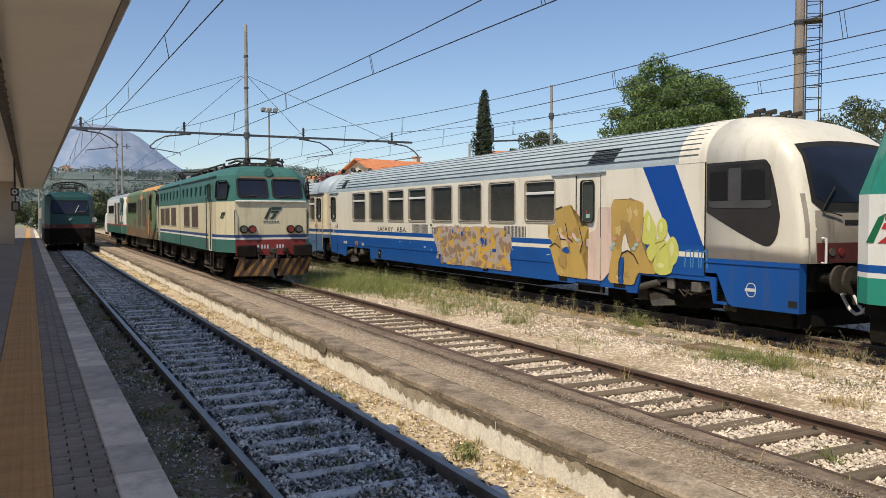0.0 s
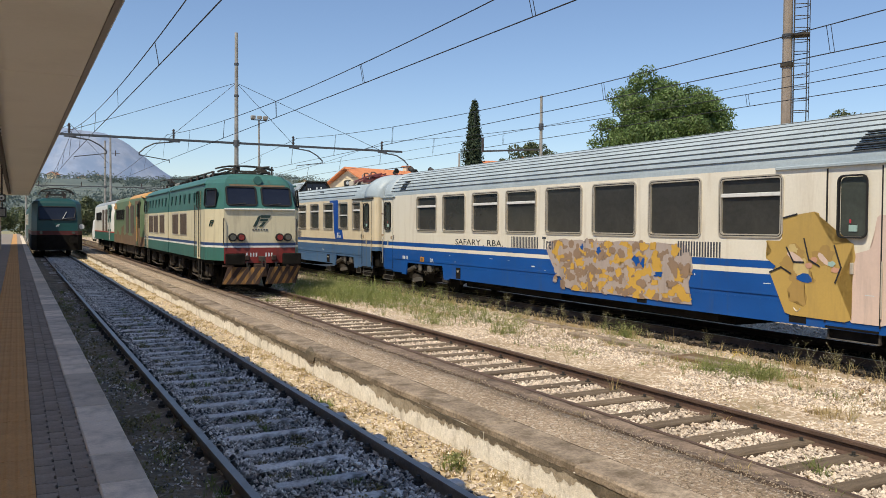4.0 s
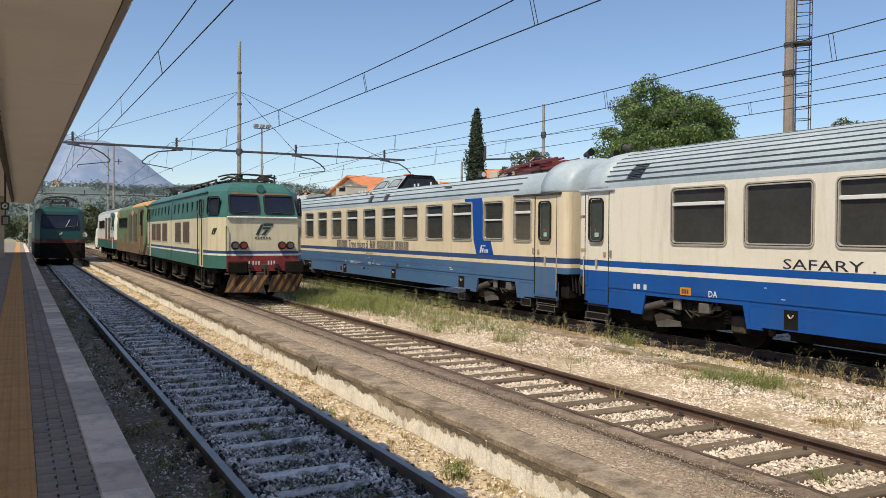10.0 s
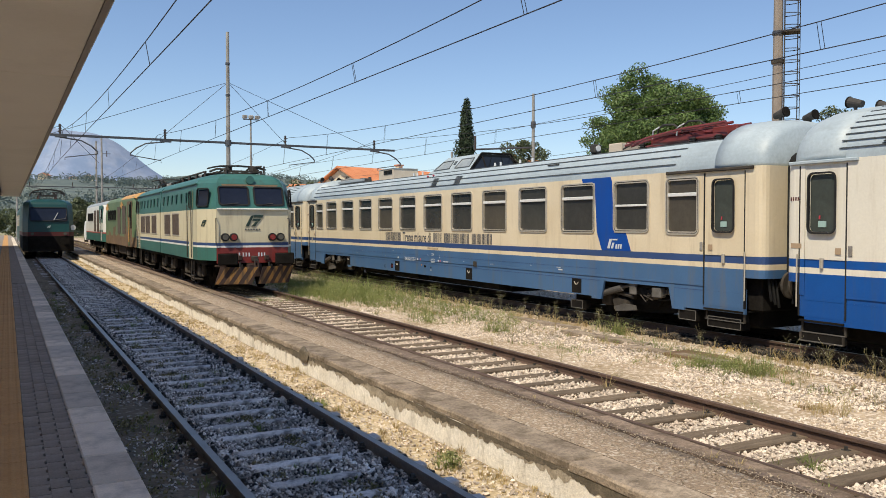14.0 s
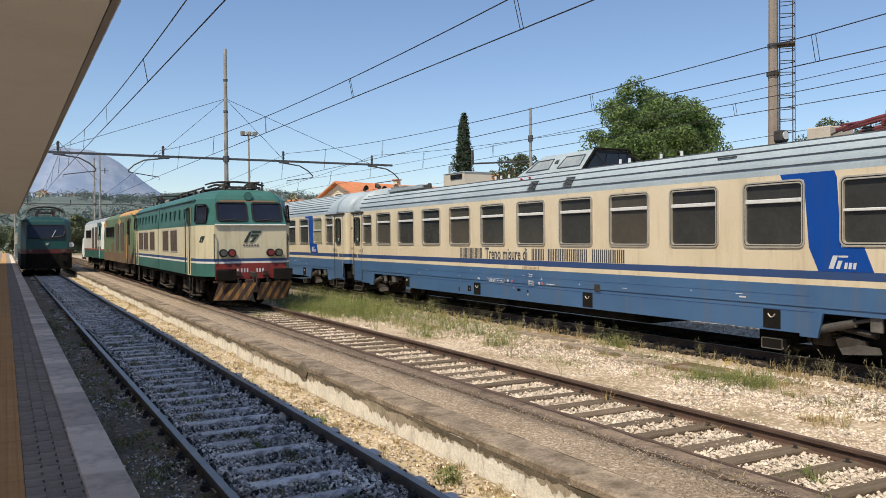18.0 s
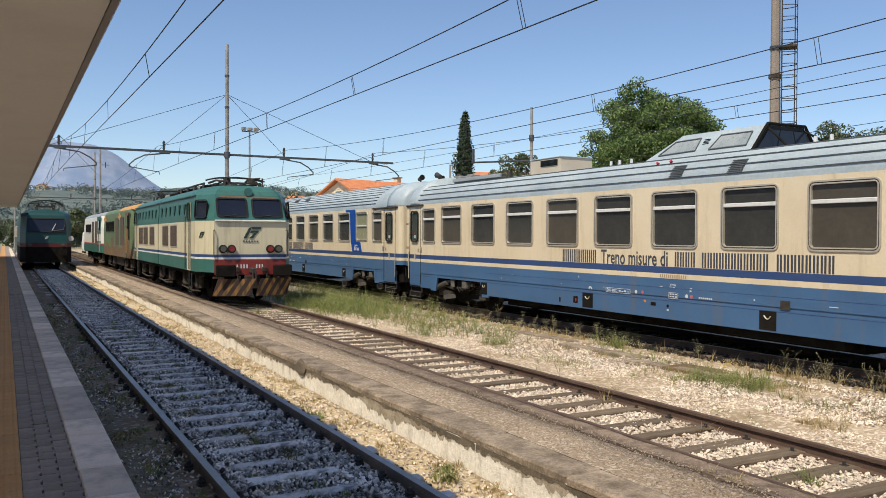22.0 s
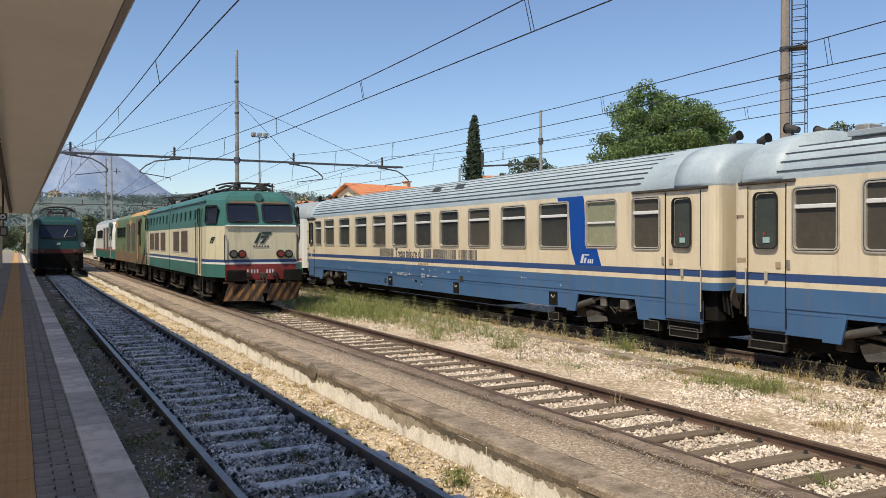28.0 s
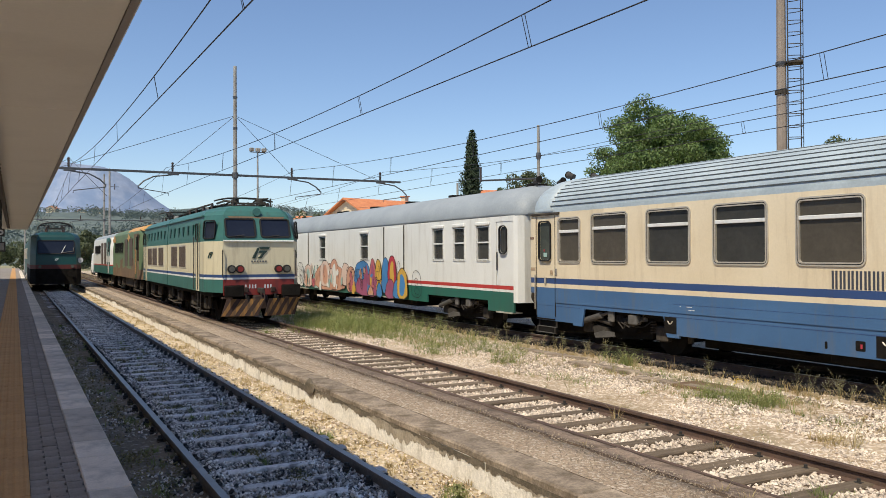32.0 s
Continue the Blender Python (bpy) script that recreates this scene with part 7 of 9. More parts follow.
def flag_logo(parent, m, s=1.0, dark=False):
    """Plain parallelogram mark."""
    m1, m2 = (LOGO_DARK, LOGO_DARK) if dark else (LOGO_GREEN, LOGO_RED if s > 1.4 else LOGO_GREEN)

    def mark(name, pts, mat, par):
        return part(name, plate([(-x * s, z * s) for x, z in pts], 0, 0.006), mat, par)
    lg = mark("logo_stem", [(-0.20, -0.15), (-0.11, -0.15), (0.0, 0.09), (0.02, 0.16), (-0.06, 0.12), (-0.10, 0.04)], m1, parent)
    lg.matrix_local = m
    mark("logo_top", [(0.02, 0.09), (0.26, 0.09), (0.29, 0.16), (0.02, 0.16)], m1, lg)
    mark("logo_middle", [(-0.02, 0.0), (0.19, 0.0), (0.22, 0.06), (0.01, 0.06)], m2, lg)
    mark("logo_foot", [(-0.06, -0.15), (0.06, -0.15), (0.16, -0.01), (0.08, -0.01), (0.02, -0.09)], m2, lg)
    return lg


FRONT = pose(0, 0, 0, 0, 0, 90)   # turns a plate of the xz plane to face forwards


def face(x, y, z, back=0.0):
    return pose(x, y, z, 0, back, 90)


# leading green loco, seen at the start
ld = thing("locomotive", pose(12.90, -6.75, 0, 0, 0, 89.375), "bright green and white locomotive coupled to the driving coach", "locomotive", "locomotives")
LL = 15.55
loco_body(ld, LL, [(0.75, 1.16, GREEN_LOCO, "green_foot"), (1.16, 1.24, WHITE_LOCO, "white_line"), (1.24, 1.36, BLUE_NEW, "blue_line"), (1.36, 2.45, WHITE_LOCO, "white_side"), (2.45, 3.4, GREEN_LOCO, "green_top")],
          0.3, 1.28, 0.3, 1.45, rear="cab", lean=0.35, roof_z=3.85, top_mat=GREEN_LOCO)
for s in (1, -1):
    for x0 in (13.55, 1.2):
        window(ld, x0, x0 + 0.7, 2.62, 3.25, s, "plain", 1.49, 0.10, GLASS_CAB, RUBBER)
    o = flag_logo(ld, pose(14.7, s * 1.452, 1.92, 0, 0, 0 if s > 0 else 180), 1.45)
    for x0 in (4, 7, 10):
        part("side_grille", box(x0, x0 + 1.6, *(sorted((s * 1.45, s * 1.465))), 2.55, 3.2), LOUVRE, ld)
for x in (3.2, 12.2):
    bogie(ld, x)
coupling(ld, 15.2, 1)
coupling(ld, 0.35, -1)
part("underframe", box(1, 15.1, -1.3, 1.3, 0.55, 0.8), UNDER, ld)
# added dark filler box for the blackness under the loco's rear
part("rear_gear", box(10.0, 15.1, -1.2, 1.2, 0.10, 0.6, 0.04), UNDER, ld)
part("buffer_beam", box(15.0, 15.25, -1.3, 1.3, 0.7, 1.2, 0.03), UNDER, ld)
folded_pantograph(ld, 3, 3.8, IRON_DARK)
hose(ld, [(15.3 + 0.12 * q, 0.4, 0.9 - 0.45 * math.sin(q * 0.5)) for q in range(7)], 0.03, BAR_WHITE)
TRAIN.insert(0, (ld, -6.75))


# ---- standing locomotives ----
def heavy_bogies(e, xs, w=1.2):
    for x in xs:
        b_ = part("bogie", box(-1.7, 1.7, -1.12, -1.0, 0.45, 0.72, 0.02), UNDER, e)
        b_.matrix_local = pose(x, 0, 0)
        bm = box(-1.7, 1.7, 1.0, 1.12, 0.45, 0.72)
        box(-0.3, 0.3, -1, 1, 0.4, 0.8, bm=bm)
        part("side_frame", bm, UNDER, b_)
        for ax in (-1.15, 1.15):
            bm = bmesh.new()
            for s in (-1, 1):
                cyl((ax, s * 0.70, 0.58), (ax, s * 0.84, 0.58), 0.58, n=26, bm=bm)
                cyl((ax, s * 0.84, 0.58), (ax, s * 0.87, 0.58), 0.20, n=12, bm=bm)
            cyl((ax, -0.8, 0.58), (ax, 0.8, 0.58), 0.1, n=10, bm=bm)
            part("wheelset", bm, UNDER, b_)
            for s in (-1, 1):
                part("axle_box", box(ax - 0.2, ax + 0.2, *(sorted((s * 1.1, s * 1.26))), 0.40, 0.76, 0.04), UNDER_BROWN, b_)
                for dx in (-0.38, 0.38):
                    part("spring", cyl((ax + dx, s * 1.16, 0.44), (ax + dx, s * 1.16, 0.86), 0.075, n=8), UNDER_BROWN, b_)
        for s in (-1, 1):
            part("sandbox", box(-0.32, 0.32, *(sorted((s * 1.1, s * 1.3))), 0.55, 1.0, 0.03), UNDER, b_)
            part("brake_rod", tube([(-1.6, s * 1.22, 0.35), (-0.4, s * 1.24, 0.30), (0.4, s * 1.24, 0.33), (1.6, s * 1.22, 0.36)], 0.03, 6), UNDER_BROWN, b_)


H = thing("locomotive", pose(6.73, 25.05, 0, 0, 0, 89.1), "old green and cream electric locomotive with striped plough", "locomotive", "locomotives")
ZON = [(1.0, 1.40, GREEN_TOP, "green_foot"), (1.40, 1.46, WHITE_LOCO, "white_line"), (1.46, 1.55, NAVY, "blue_line"), (1.55, 2.58, CREAM_LOCO, "cream_side"), (2.58, 3.40, GREEN_TOP, "green_top")]
h1 = part("front_half", box(0.6, 8.3, -1.3, 1.3, 0.85, 1.0), UNDER, H)
lev = loco_body(h1, 8.5, ZON, 0.0, 1.12, 0.95, 1.5, lean=0.34, z_split=2.58)
h2 = part("rear_half", box(0.6, 8.3, -1.3, 1.3, 0.85, 1.0), UNDER, H)
h2.matrix_local = pose(17.2, 0, 0, 0, 0, 180)
loco_body(h2, 8.5, ZON, 0.0, 1.12, 0.95, 1.5, lean=0.34, z_split=2.58)
part("joint_bellows", box(8.48, 8.72, -1.38, 1.38, 1.0, 3.45, 0.03), RUBBER, H)
part("red_front", plate([(-1.11, 0.92), (1.11, 0.92), (1.11, 1.40), (-1.11, 1.40)], 0, 0.012), RED_LOCO, h1).matrix_local = face(-0.004, 0, 0)
part("brow", box(-0.06, 0.02, -1.10, 1.10, 2.56, 2.61, 0.012), WHITE_LOCO, h1)
tilt = math.degrees(math.atan2(0.34, 0.82))
for s in (-1, 1):
    ww = part("windscreen", ring(0.96, 0.66, 0.10, 0.05, 0.03), RUBBER, h1)
    ww.matrix_local = pose(0.17, s * 0.545, 2.99) @ pose(0, 0, 0, 0, tilt, 0) @ FRONT
    part("pane", plate(rrect(0.90, 0.60, 0.08), -0.01, 0.012), GLASS_CAB, ww)
    part("wiper", tube([(0.25, 0.04, -0.30), (-0.1, 0.05, -0.26)], 0.012, 5), IRON_DARK, ww)
    for y, mt in ((0.86, LAMP_DARK), (0.60, LAMP_RED)):
        lp = part("lamp_rim", cyl((0.0, s * y, 1.72), (-0.10, s * y, 1.72), 0.125, n=18), RUBBER, h1)
        part("lamp_glass", cyl((-0.09, s * y, 1.72), (-0.125, s * y, 1.72), 0.088, n=18), mt, lp)
    bf = part("buffer", cyl((0.05, s * 0.87, 1.06), (-0.45, s * 0.87, 1.06), 0.11, n=12), UNDER, h1)
    part("buffer_head", box(-0.50, -0.45, s * 0.87 - 0.30, s * 0.87 + 0.30, 0.88, 1.24, 0.03), UNDER, bf)
    # side details
    for hh in (h1, h2):
        window(hh, 1.80, 2.20, 2.64, 3.18, s, "plain", 1.53, 0.09, GLASS_CAB, RUBBER)
        cw = window(hh, 0.0, 0.66, 2.66, 3.24, s, "plain", 0.0, 0.09, GLASS_CAB, RUBBER)
        cw.matrix_local = pose(0.685, s * 1.385, 2.95, 0, 0, (21.8 if s > 0 else 158.2)) @ pose(0, 0, 0, 4, 0, 0)
        dd = part("cab_door", box(1.72, 2.32, *(sorted((s * 1.498, s * 1.508))), 1.0, 3.2, 0.003), CREAM_LOCO, hh)
        part("door_top", box(1.725, 2.315, *(sorted((s * 1.508, s * 1.513))), 2.58, 3.2), GREEN_TOP, dd)
        for x in (1.68, 2.38):
            part("grab_rail", tube([(x, s * 1.56, 1.05), (x, s * 1.56, 2.75)], 0.018, 6), IRON_DARK, dd)
        part("ladder", tube([(1.8, s * 1.45, 0.45), (2.25, s * 1.45, 0.45)], 0.02, 6), IRON_DARK, dd)
        part("ladder_side", tube([(1.8, s * 1.45, 0.95), (1.8, s * 1.45, 0.3), (2.25, s * 1.45, 0.3), (2.25, s * 1.45, 0.95)], 0.018, 6), IRON_DARK, dd)
        for x0 in ((4.25, 6.1) if hh is h1 else (2.7, 4.3, 6.2)):
            gr = part("louvre", box(x0, x0 + 1.42, *(sorted((s * 1.495, s * 1.512))), 1.70, 2.52, 0.004), ALU, hh)
            bm = bmesh.new()
            for k in range(12):
                box(x0 + 0.05 + 0.11 * k, x0 + 0.05 + 0.11 * k + 0.085, *(sorted((s * 1.512, s * 1.522))), 1.75, 2.47, bm=bm)
            part("louvre_slats", bm, LOUVRE, gr)
        for k in range(6):
            x0 = 2.9 + k * 0.98
            pw = put("port_window", shared("port", lambda: plate([(-0.15, 0.16), (0.15, 0.16), (0.09, -0.14), (-0.03, -0.18)], 0, 0.03), GREEN_DEEP), hh, pose(x0, s * 1.475, 3.0, 0, 0, 0 if s > 0 else 180))
        part("gutter", box(1.2, 8.4, *(sorted((s * 1.44, s * 1.50))), 3.37, 3.42, 0.01), GREEN_TOP, hh)
flag_logo(h1, face(-0.012, 0.0, 2.22), 1.15, True)
for y in (0.42, 0.30, 0.21, 0.12, -0.18, -0.27, -0.36):
    part("number_bar", box(-0.022, -0.016, y - 0.022, y + 0.022, 1.12, 1.24), LETTER_PALE, h1)
for k in range(6):
    part("number_bar", box(-0.018, -0.012, 0.22 - 0.085 * k - 0.025, 0.22 - 0.085 * k + 0.025, 1.93, 1.98), LETTER_DARK, h1)
for s in (-1, 1):
    flag_logo(h1, pose(0.62, s * 1.38, 2.15, 0, 0, (0 if s > 0 else 180) - s * 0) @ pose(0, 0, 0, 0, 0, 22 * s if s > 0 else -22), 0.6, True)
for s in (-1, 1):
    part("corner_rail", tube([(0.03, s * 1.10, 1.5), (-0.07, s * 1.14, 1.5), (-0.07, s * 1.14, 2.3), (0.03, s * 1.10, 2.3)], 0.015, 6), IRON_DARK, h1)
    part("socket_box", box(-0.12, 0.0, s * 0.42 - 0.07, s * 0.42 + 0.07, 1.0, 1.16, 0.02), BLACK_DIRTY, h1)
    part("front_step", box(-0.2, 0.05, s * 1.0 - 0.16, s * 1.0 + 0.16, 0.82, 0.87), BLACK_DIRTY, h1)
part("coupling_link", tube([(-0.42, 0.05, 1.05), (-0.48, 0.05, 0.8), (-0.45, 0.0, 0.6), (-0.48, -0.05, 0.8), (-0.42, -0.05, 1.05)], 0.025, 6), BLACK_DIRTY, h1)
part("rust_run", plate([(-0.9, 3.36), (0.9, 3.36), (0.85, 3.30), (0.5, 3.28), (0.1, 3.31), (-0.4, 3.27), (-0.85, 3.31)], 0, 0.004), BROWN_RUST, h1, "rusty streak over the windows").matrix_local = pose(0.315, 0, 3.33) @ pose(0, 0, 0, 0, tilt, 0) @ FRONT @ pose(0, 0, -3.33)
part("roof_lamp", cyl((0.42, 0, 3.50), (0.30, 0, 3.50), 0.13, n=16), GREEN_TOP, h1)
# plough in two wings, striped
pl = part("plough_beam", box(-0.30, 0.1, -0.2, 0.2, 0.5, 0.9, 0.02), BLACK_DIRTY, h1)
for s in (-1, 1):
    n = 9
    for k in range(n):
        y0, y1 = 1.22 * k / n, 1.22 * (k + 1) / n
        sh = 0.17

        def at(y, z):
            return (-0.62 + 0.30 * y, s * y, z)
        bm = bmesh.new()
        k0, k1 = (sh, -sh) if s > 0 else (-sh, sh)
        q = [at(min(1.22, max(0, y0 + k0)), 0.30), at(min(1.22, max(0, y1 + k0)), 0.30), at(min(1.22, max(0, y1 + k1)), 0.82), at(min(1.22, max(0, y0 + k1)), 0.82)]
        f = [bm.verts.new(p) for p in q] + [bm.verts.new((p[0] + 0.05, p[1], p[2])) for p in q]
        for idx in ((0, 1, 2, 3), (7, 6, 5, 4), (0, 4, 5, 1), (1, 5, 6, 2), (2, 6, 7, 3), (3, 7, 4, 0)):
            bm.faces.new([f[i] for i in idx])
        bmesh.ops.recalc_face_normals(bm, faces=bm.faces[:])
        part("plough_stripe", bm, YELLOW_DIRTY if k % 2 else BLACK_DIRTY, pl)
    hose(h1, [(-0.2 - 0.06 * q, s * 0.45, 0.95 - 0.45 * math.sin(q * 0.6)) for q in range(6)], 0.03)
part("hook", box(-0.45, 0.05, -0.06, 0.06, 0.98, 1.14, 0.02), IRON_DARK, h1)
heavy_bogies(H, (3.2, 8.6, 14.0))
folded_pantograph(h1, 0.9, 3.53, UNDER_BROWN, length=2.3)
folded_pantograph(h2, 1.3, 3.70, IRON_DARK, length=2.0)
for hh in (h1, h2):
    for y in (-0.35, 0.35, 0.75):
        part("roof_pipe", tube([(3.4, y, 3.92), (8.4, y, 3.92)], 0.035, 6), UNDER_BROWN, hh)
    for x in (3.6, 4.9, 6.2, 7.4):
        part("roof_box", box(x, x + 0.8, -0.7, 0.7, 3.62, 3.88, 0.03), UNDER if x != 4.9 else POLE_GREY, hh)
    for x in (3.5, 5.0, 6.4, 7.8):
        part("insulator", cyl((x, 0.75, 3.58), (x, 0.75, 3.92), 0.05, n=8), PORCELAIN, hh)
    for y in (-0.6, 0.6):
        part("roof_aerial", cyl((0.9, y, 3.6), (0.9, y, 3.98), 0.03, n=6), IRON_DARK, hh)


def diesel(y0, L, label, zones, top, w=1.45, roof=3.75, grille=LOUVRE, x=6.65, front_c=0.5):
    e = thing("locomotive", pose(x, y0, 0, 0, 0, 90), label, "locomotive", "locomotives")
    loco_body(e, L, zones, 0.15, 1.25, front_c, w, rear="cab", lean=0.25, roof_z=roof, top_mat=top)
    for s in (1, -1):
        window(e, 0.95, 1.35, 2.45, 3.15, s, "plain", w + 0.035, 0.06, GLASS_CAB, RUBBER)
        part("cab_door", box(1.55, 2.15, *(sorted((s * (w - 0.01), s * (w + 0.012)))), 1.0, 3.1, 0.004), zones[-2][2], e)
        for xx in (3.2, 5.4):
            part("side_grille", box(xx, xx + 1.3, *(sorted((s * w, s * (w + 0.015)))), 1.6, 3.1, 0.004), grille, e)
        for k in range(4):
            window(e, 7.4 + 1.1 * k, 7.95 + 1.1 * k, 2.35, 2.95, s, "plain", w + 0.035, 0.06, GLASS, RUBBER)
        ww = part("windscreen", ring(0.95, 0.62, 0.08, 0.05, 0.03), RUBBER, e)
        ww.matrix_local = pose(0.27, s * 0.58, 3.0) @ pose(0, 0, 0, 0, 17, 0) @ FRONT
        part("pane", plate(rrect(0.88, 0.55, 0.06), -0.01, 0.012), GLASS_CAB, ww)
        part("handrail", tube([(1.5, s * (w + 0.05), 1.0), (1.5, s * (w + 0.05), 2.6)], 0.018, 6), IRON_DARK, e)
        bf = part("buffer", cyl((0.1, s * 0.87, 1.06), (-0.42, s * 0.87, 1.06), 0.11, n=12), UNDER, e)
        part("buffer_head", cyl((-0.42, s * 0.87, 1.06), (-0.47, s * 0.87, 1.06), 0.25, n=16), UNDER, bf)
    heavy_bogies(e, (2.9, L - 2.9))
    part("fuel_tank", box(5, L - 5, -1.2, 1.2, 0.4, 1.0, 0.08), UNDER_BROWN, e)
    for xx in (2.6, 5, 8, 10.5):
        part("roof_box", box(xx, xx + 1.2, -0.6, 0.6, roof - 0.06, roof + 0.12, 0.03), UNDER_BROWN, e)
    part("roof_pipe", tube([(1.5, 0.5, roof + 0.1), (L - 1.5, 0.5, roof + 0.1)], 0.04, 6), UNDER_BROWN, e)
    return e


d1 = diesel(43.1, 13.6, "old olive green and rust-brown diesel locomotive", [(0.95, 1.45, BROWN_RUST, "brown_foot"), (1.45, 2.6, GREEN_OLIVE, "green_side"), (2.6, 3.4, GREEN_OLIVE, "green_top")], GREEN_OLIVE, x=7.05)
part("faded_roof_patch", loft([[(x0, -w_, z), (x0, w_, z), (5.6, w_ + 0.03, z), (5.6, -w_ - 0.03, z)] for x0, w_, z in ((0.42, 1.20, 3.42), (0.50, 1.36, 3.46), (0.62, 1.28, 3.56), (0.85, 1.10, 3.68), (1.1, 0.78, 3.775))]), OCHRE, d1, "faded orange roof end")
part("cab_window_strip", box(0.75, 2.6, 1.452, 1.458, 2.42, 3.3), BROWN_RUST, d1)
part("cab_side_patch", box(0.75, 2.3, 1.452, 1.458, 1.0, 2.4), BROWN_RUST, d1)
part("cab_recess", box(0.80, 1.25, 1.458, 1.466, 1.9, 3.25), UNDER, d1)
part("cab_door_panel", box(1.6, 2.1, 1.464, 1.474, 1.2, 2.5), OCHRE, d1)
for x, z0, z1 in ((3.0, 1.0, 1.9), (6.2, 1.1, 1.7), (8.5, 1.2, 2.0), (11.0, 1.0, 1.6)):
    part("faded_patch", plate(blob(x, (z0 + z1) / 2, 0.8, (z1 - z0) / 2, x, 22, 0.5), 1.4515, 0.003), BROWN_RUST, d1, "patch of faded brown paint")
for x in (4.9, 12.0):
    part("faded_patch", plate(blob(x, 3.15, 0.7, 0.2, x, 22, 0.5), 1.4515, 0.003), OCHRE, d1, "patch of faded ochre paint")
d2 = diesel(57.6, 14.1, "white and green diesel locomotive behind the others", [(0.95, 1.5, GREEN_TOP, "green_foot"), (1.5, 1.58, RED_STRIPE, "red_line"), (1.58, 2.6, WHITE_LOCO, "white_side"), (2.6, 3.4, WHITE_LOCO, "white_top")], ROOF_DULL, x=7.08)
for s in (1, -1):
    part("green_cab_top", box(0.7, 2.9, *(sorted((s * 1.452, s * 1.46))), 2.2, 3.38), GREEN_TOP, d2)
    part("green_cab_line", box(0.7, 2.9, *(sorted((s * 1.452, s * 1.46))), 1.6, 1.75), GREEN_TOP, d2)

# green loco at the head of the far train on the main track, canopy shade in its paint
K = thing("locomotive", pose(2.39, 58.0, 0, 0, 0, 90), "deep green electric locomotive standing at the platform", "locomotive", "locomotives")
loco_body(K, 15.5, [(0.35, 0.95, UNDER, "dark_apron"), (0.95, 1.35, UNDER, "dark_foot"), (1.35, 1.62, RED_DULL, "red_band"), (1.62, 2.3, GREEN_DEEP, "green_side"), (2.3, 3.4, GREEN_DEEP, "green_top")], 0.2, 1.2, 0.6, 1.5,
          rear="cab", lean=0.40, z_split=2.1, roof_z=3.75, top_mat=GREEN_DEEP)
wv = part("windscreen", ring(2.2, 0.95, 0.12, 0.06, 0.03), RUBBER, K)
wv.matrix_local = pose(0.36, 0, 2.75) @ pose(0, 0, 0, 0, 17, 0) @ FRONT
part("pane", plate(rrect(2.1, 0.86, 0.1), -0.01, 0.012), GLASS_CAB, wv)
part("wiper", tube([(-0.3, 0.05, -0.40), (-0.55, 0.05, 0.1)], 0.02, 5), BAR_WHITE, wv)
part("wiper_arm", tube([(-0.3, 0.06, -0.40), (-1.0, 0.06, -0.30), (-1.05, 0.06, 0.0)], 0.02, 5), DAMPER_PALE, wv)
o = flag_logo(K, face(0.19, 0.0, 1.95), 0.5)
for q in [o] + list(o.children):
    q.data.materials.clear()
    q.data.materials.append(LETTER_PALE)
for s in (-1, 1):
    part("lamp", cyl((0.25, s * 0.95, 1.5), (0.14, s * 0.95, 1.5), 0.1, n=12), LAMP_DARK, K)
    bf = part("buffer", cyl((0.3, s * 0.87, 1.05), (-0.4, s * 0.87, 1.05), 0.11, n=10), UNDER, K)
    part("buffer_head", cyl((-0.4, s * 0.87, 1.05), (-0.45, s * 0.87, 1.05), 0.24, n=14), UNDER, bf)
part("mirror_disc", cyl((0.5, -1.45, 1.9), (0.46, -1.45, 1.9), 0.17, n=16), BAR_WHITE, K)
heavy_bogies(K, (3, 12.4))
folded_pantograph(K, 1.2, 3.75, IRON_DARK)
for xx in (1.3, 1.7, 2.2):
    part("roof_hoop", tube([(xx, 1.05 * math.cos(radians(q)), 3.78 + 0.62 * math.sin(radians(q)) ** 0.5) for q in range(4, 177, 12)], 0.035, 6), IRON_DARK, K)
e = thing("railway_coach", pose(2.39, 74.0, 0, 0, 0, 90), "dark green coach behind the standing locomotive", "railway coach")
part("body", loft([[(x, y, z) for y, z in [(-1.41, 0.6), (1.41, 0.6)] + roof_section(3.15, 4.0, 1.41, False)] for x in (0.3, 24)]), GREEN_DEEP, e)
for k in range(10):
    window(e, 2 + 2 * k, 3.3 + 2 * k, 1.95, 2.9, 1, "bar", y=1.45)
for x in (3.5, 20.5):
    heavy_bogies(e, (x,))

# ---- overhead line ----


def catenary(label, x, z_contact, z_mess, y0=-40, supports=(-8, 42, 105), slope=0.0, stagger=0.15):
    """Contact wire, sagging messenger and droppers of one track."""
    e = thing("overhead_line", pose(0, 0, 0), label, "overhead wire", "overhead lines")
    ys = np.arange(-40, 106, 2.0)

    def zm(y):
        for a_, b_ in ((-58, -8), (-8, 42), (42, 105)):
            if a_ <= y <= b_:
                t = (y - (a_ + b_) / 2) / ((b_ - a_) / 2)
                return z_mess + 0.92 * t * t
        return z_mess
    part("messenger_wire", tube([(x + slope * y, y, zm(y)) for y in ys], 0.0105, 5), WIRE, e)
    part("contact_wire", tube([(x + slope * y + stagger * math.cos(y * 0.063), y, z_contact) for y in ys[::3]], 0.0105, 5), WIRE, e)
    for y in np.arange(-3, 100, 6.5):
        bm = tube([(x + slope * y - 0.012, y, zm(y)), (x + slope * y + stagger * math.cos(y * 0.063) - 0.012, y, z_contact)], 0.006, 4)
        tube([(x + slope * y, y + 0.10, zm(y)), (x + slope * y + stagger * math.cos(y * 0.063), y + 0.10, z_contact)], 0.006, 4, bm)
        part("dropper", bm, WIRE, e)
    return e


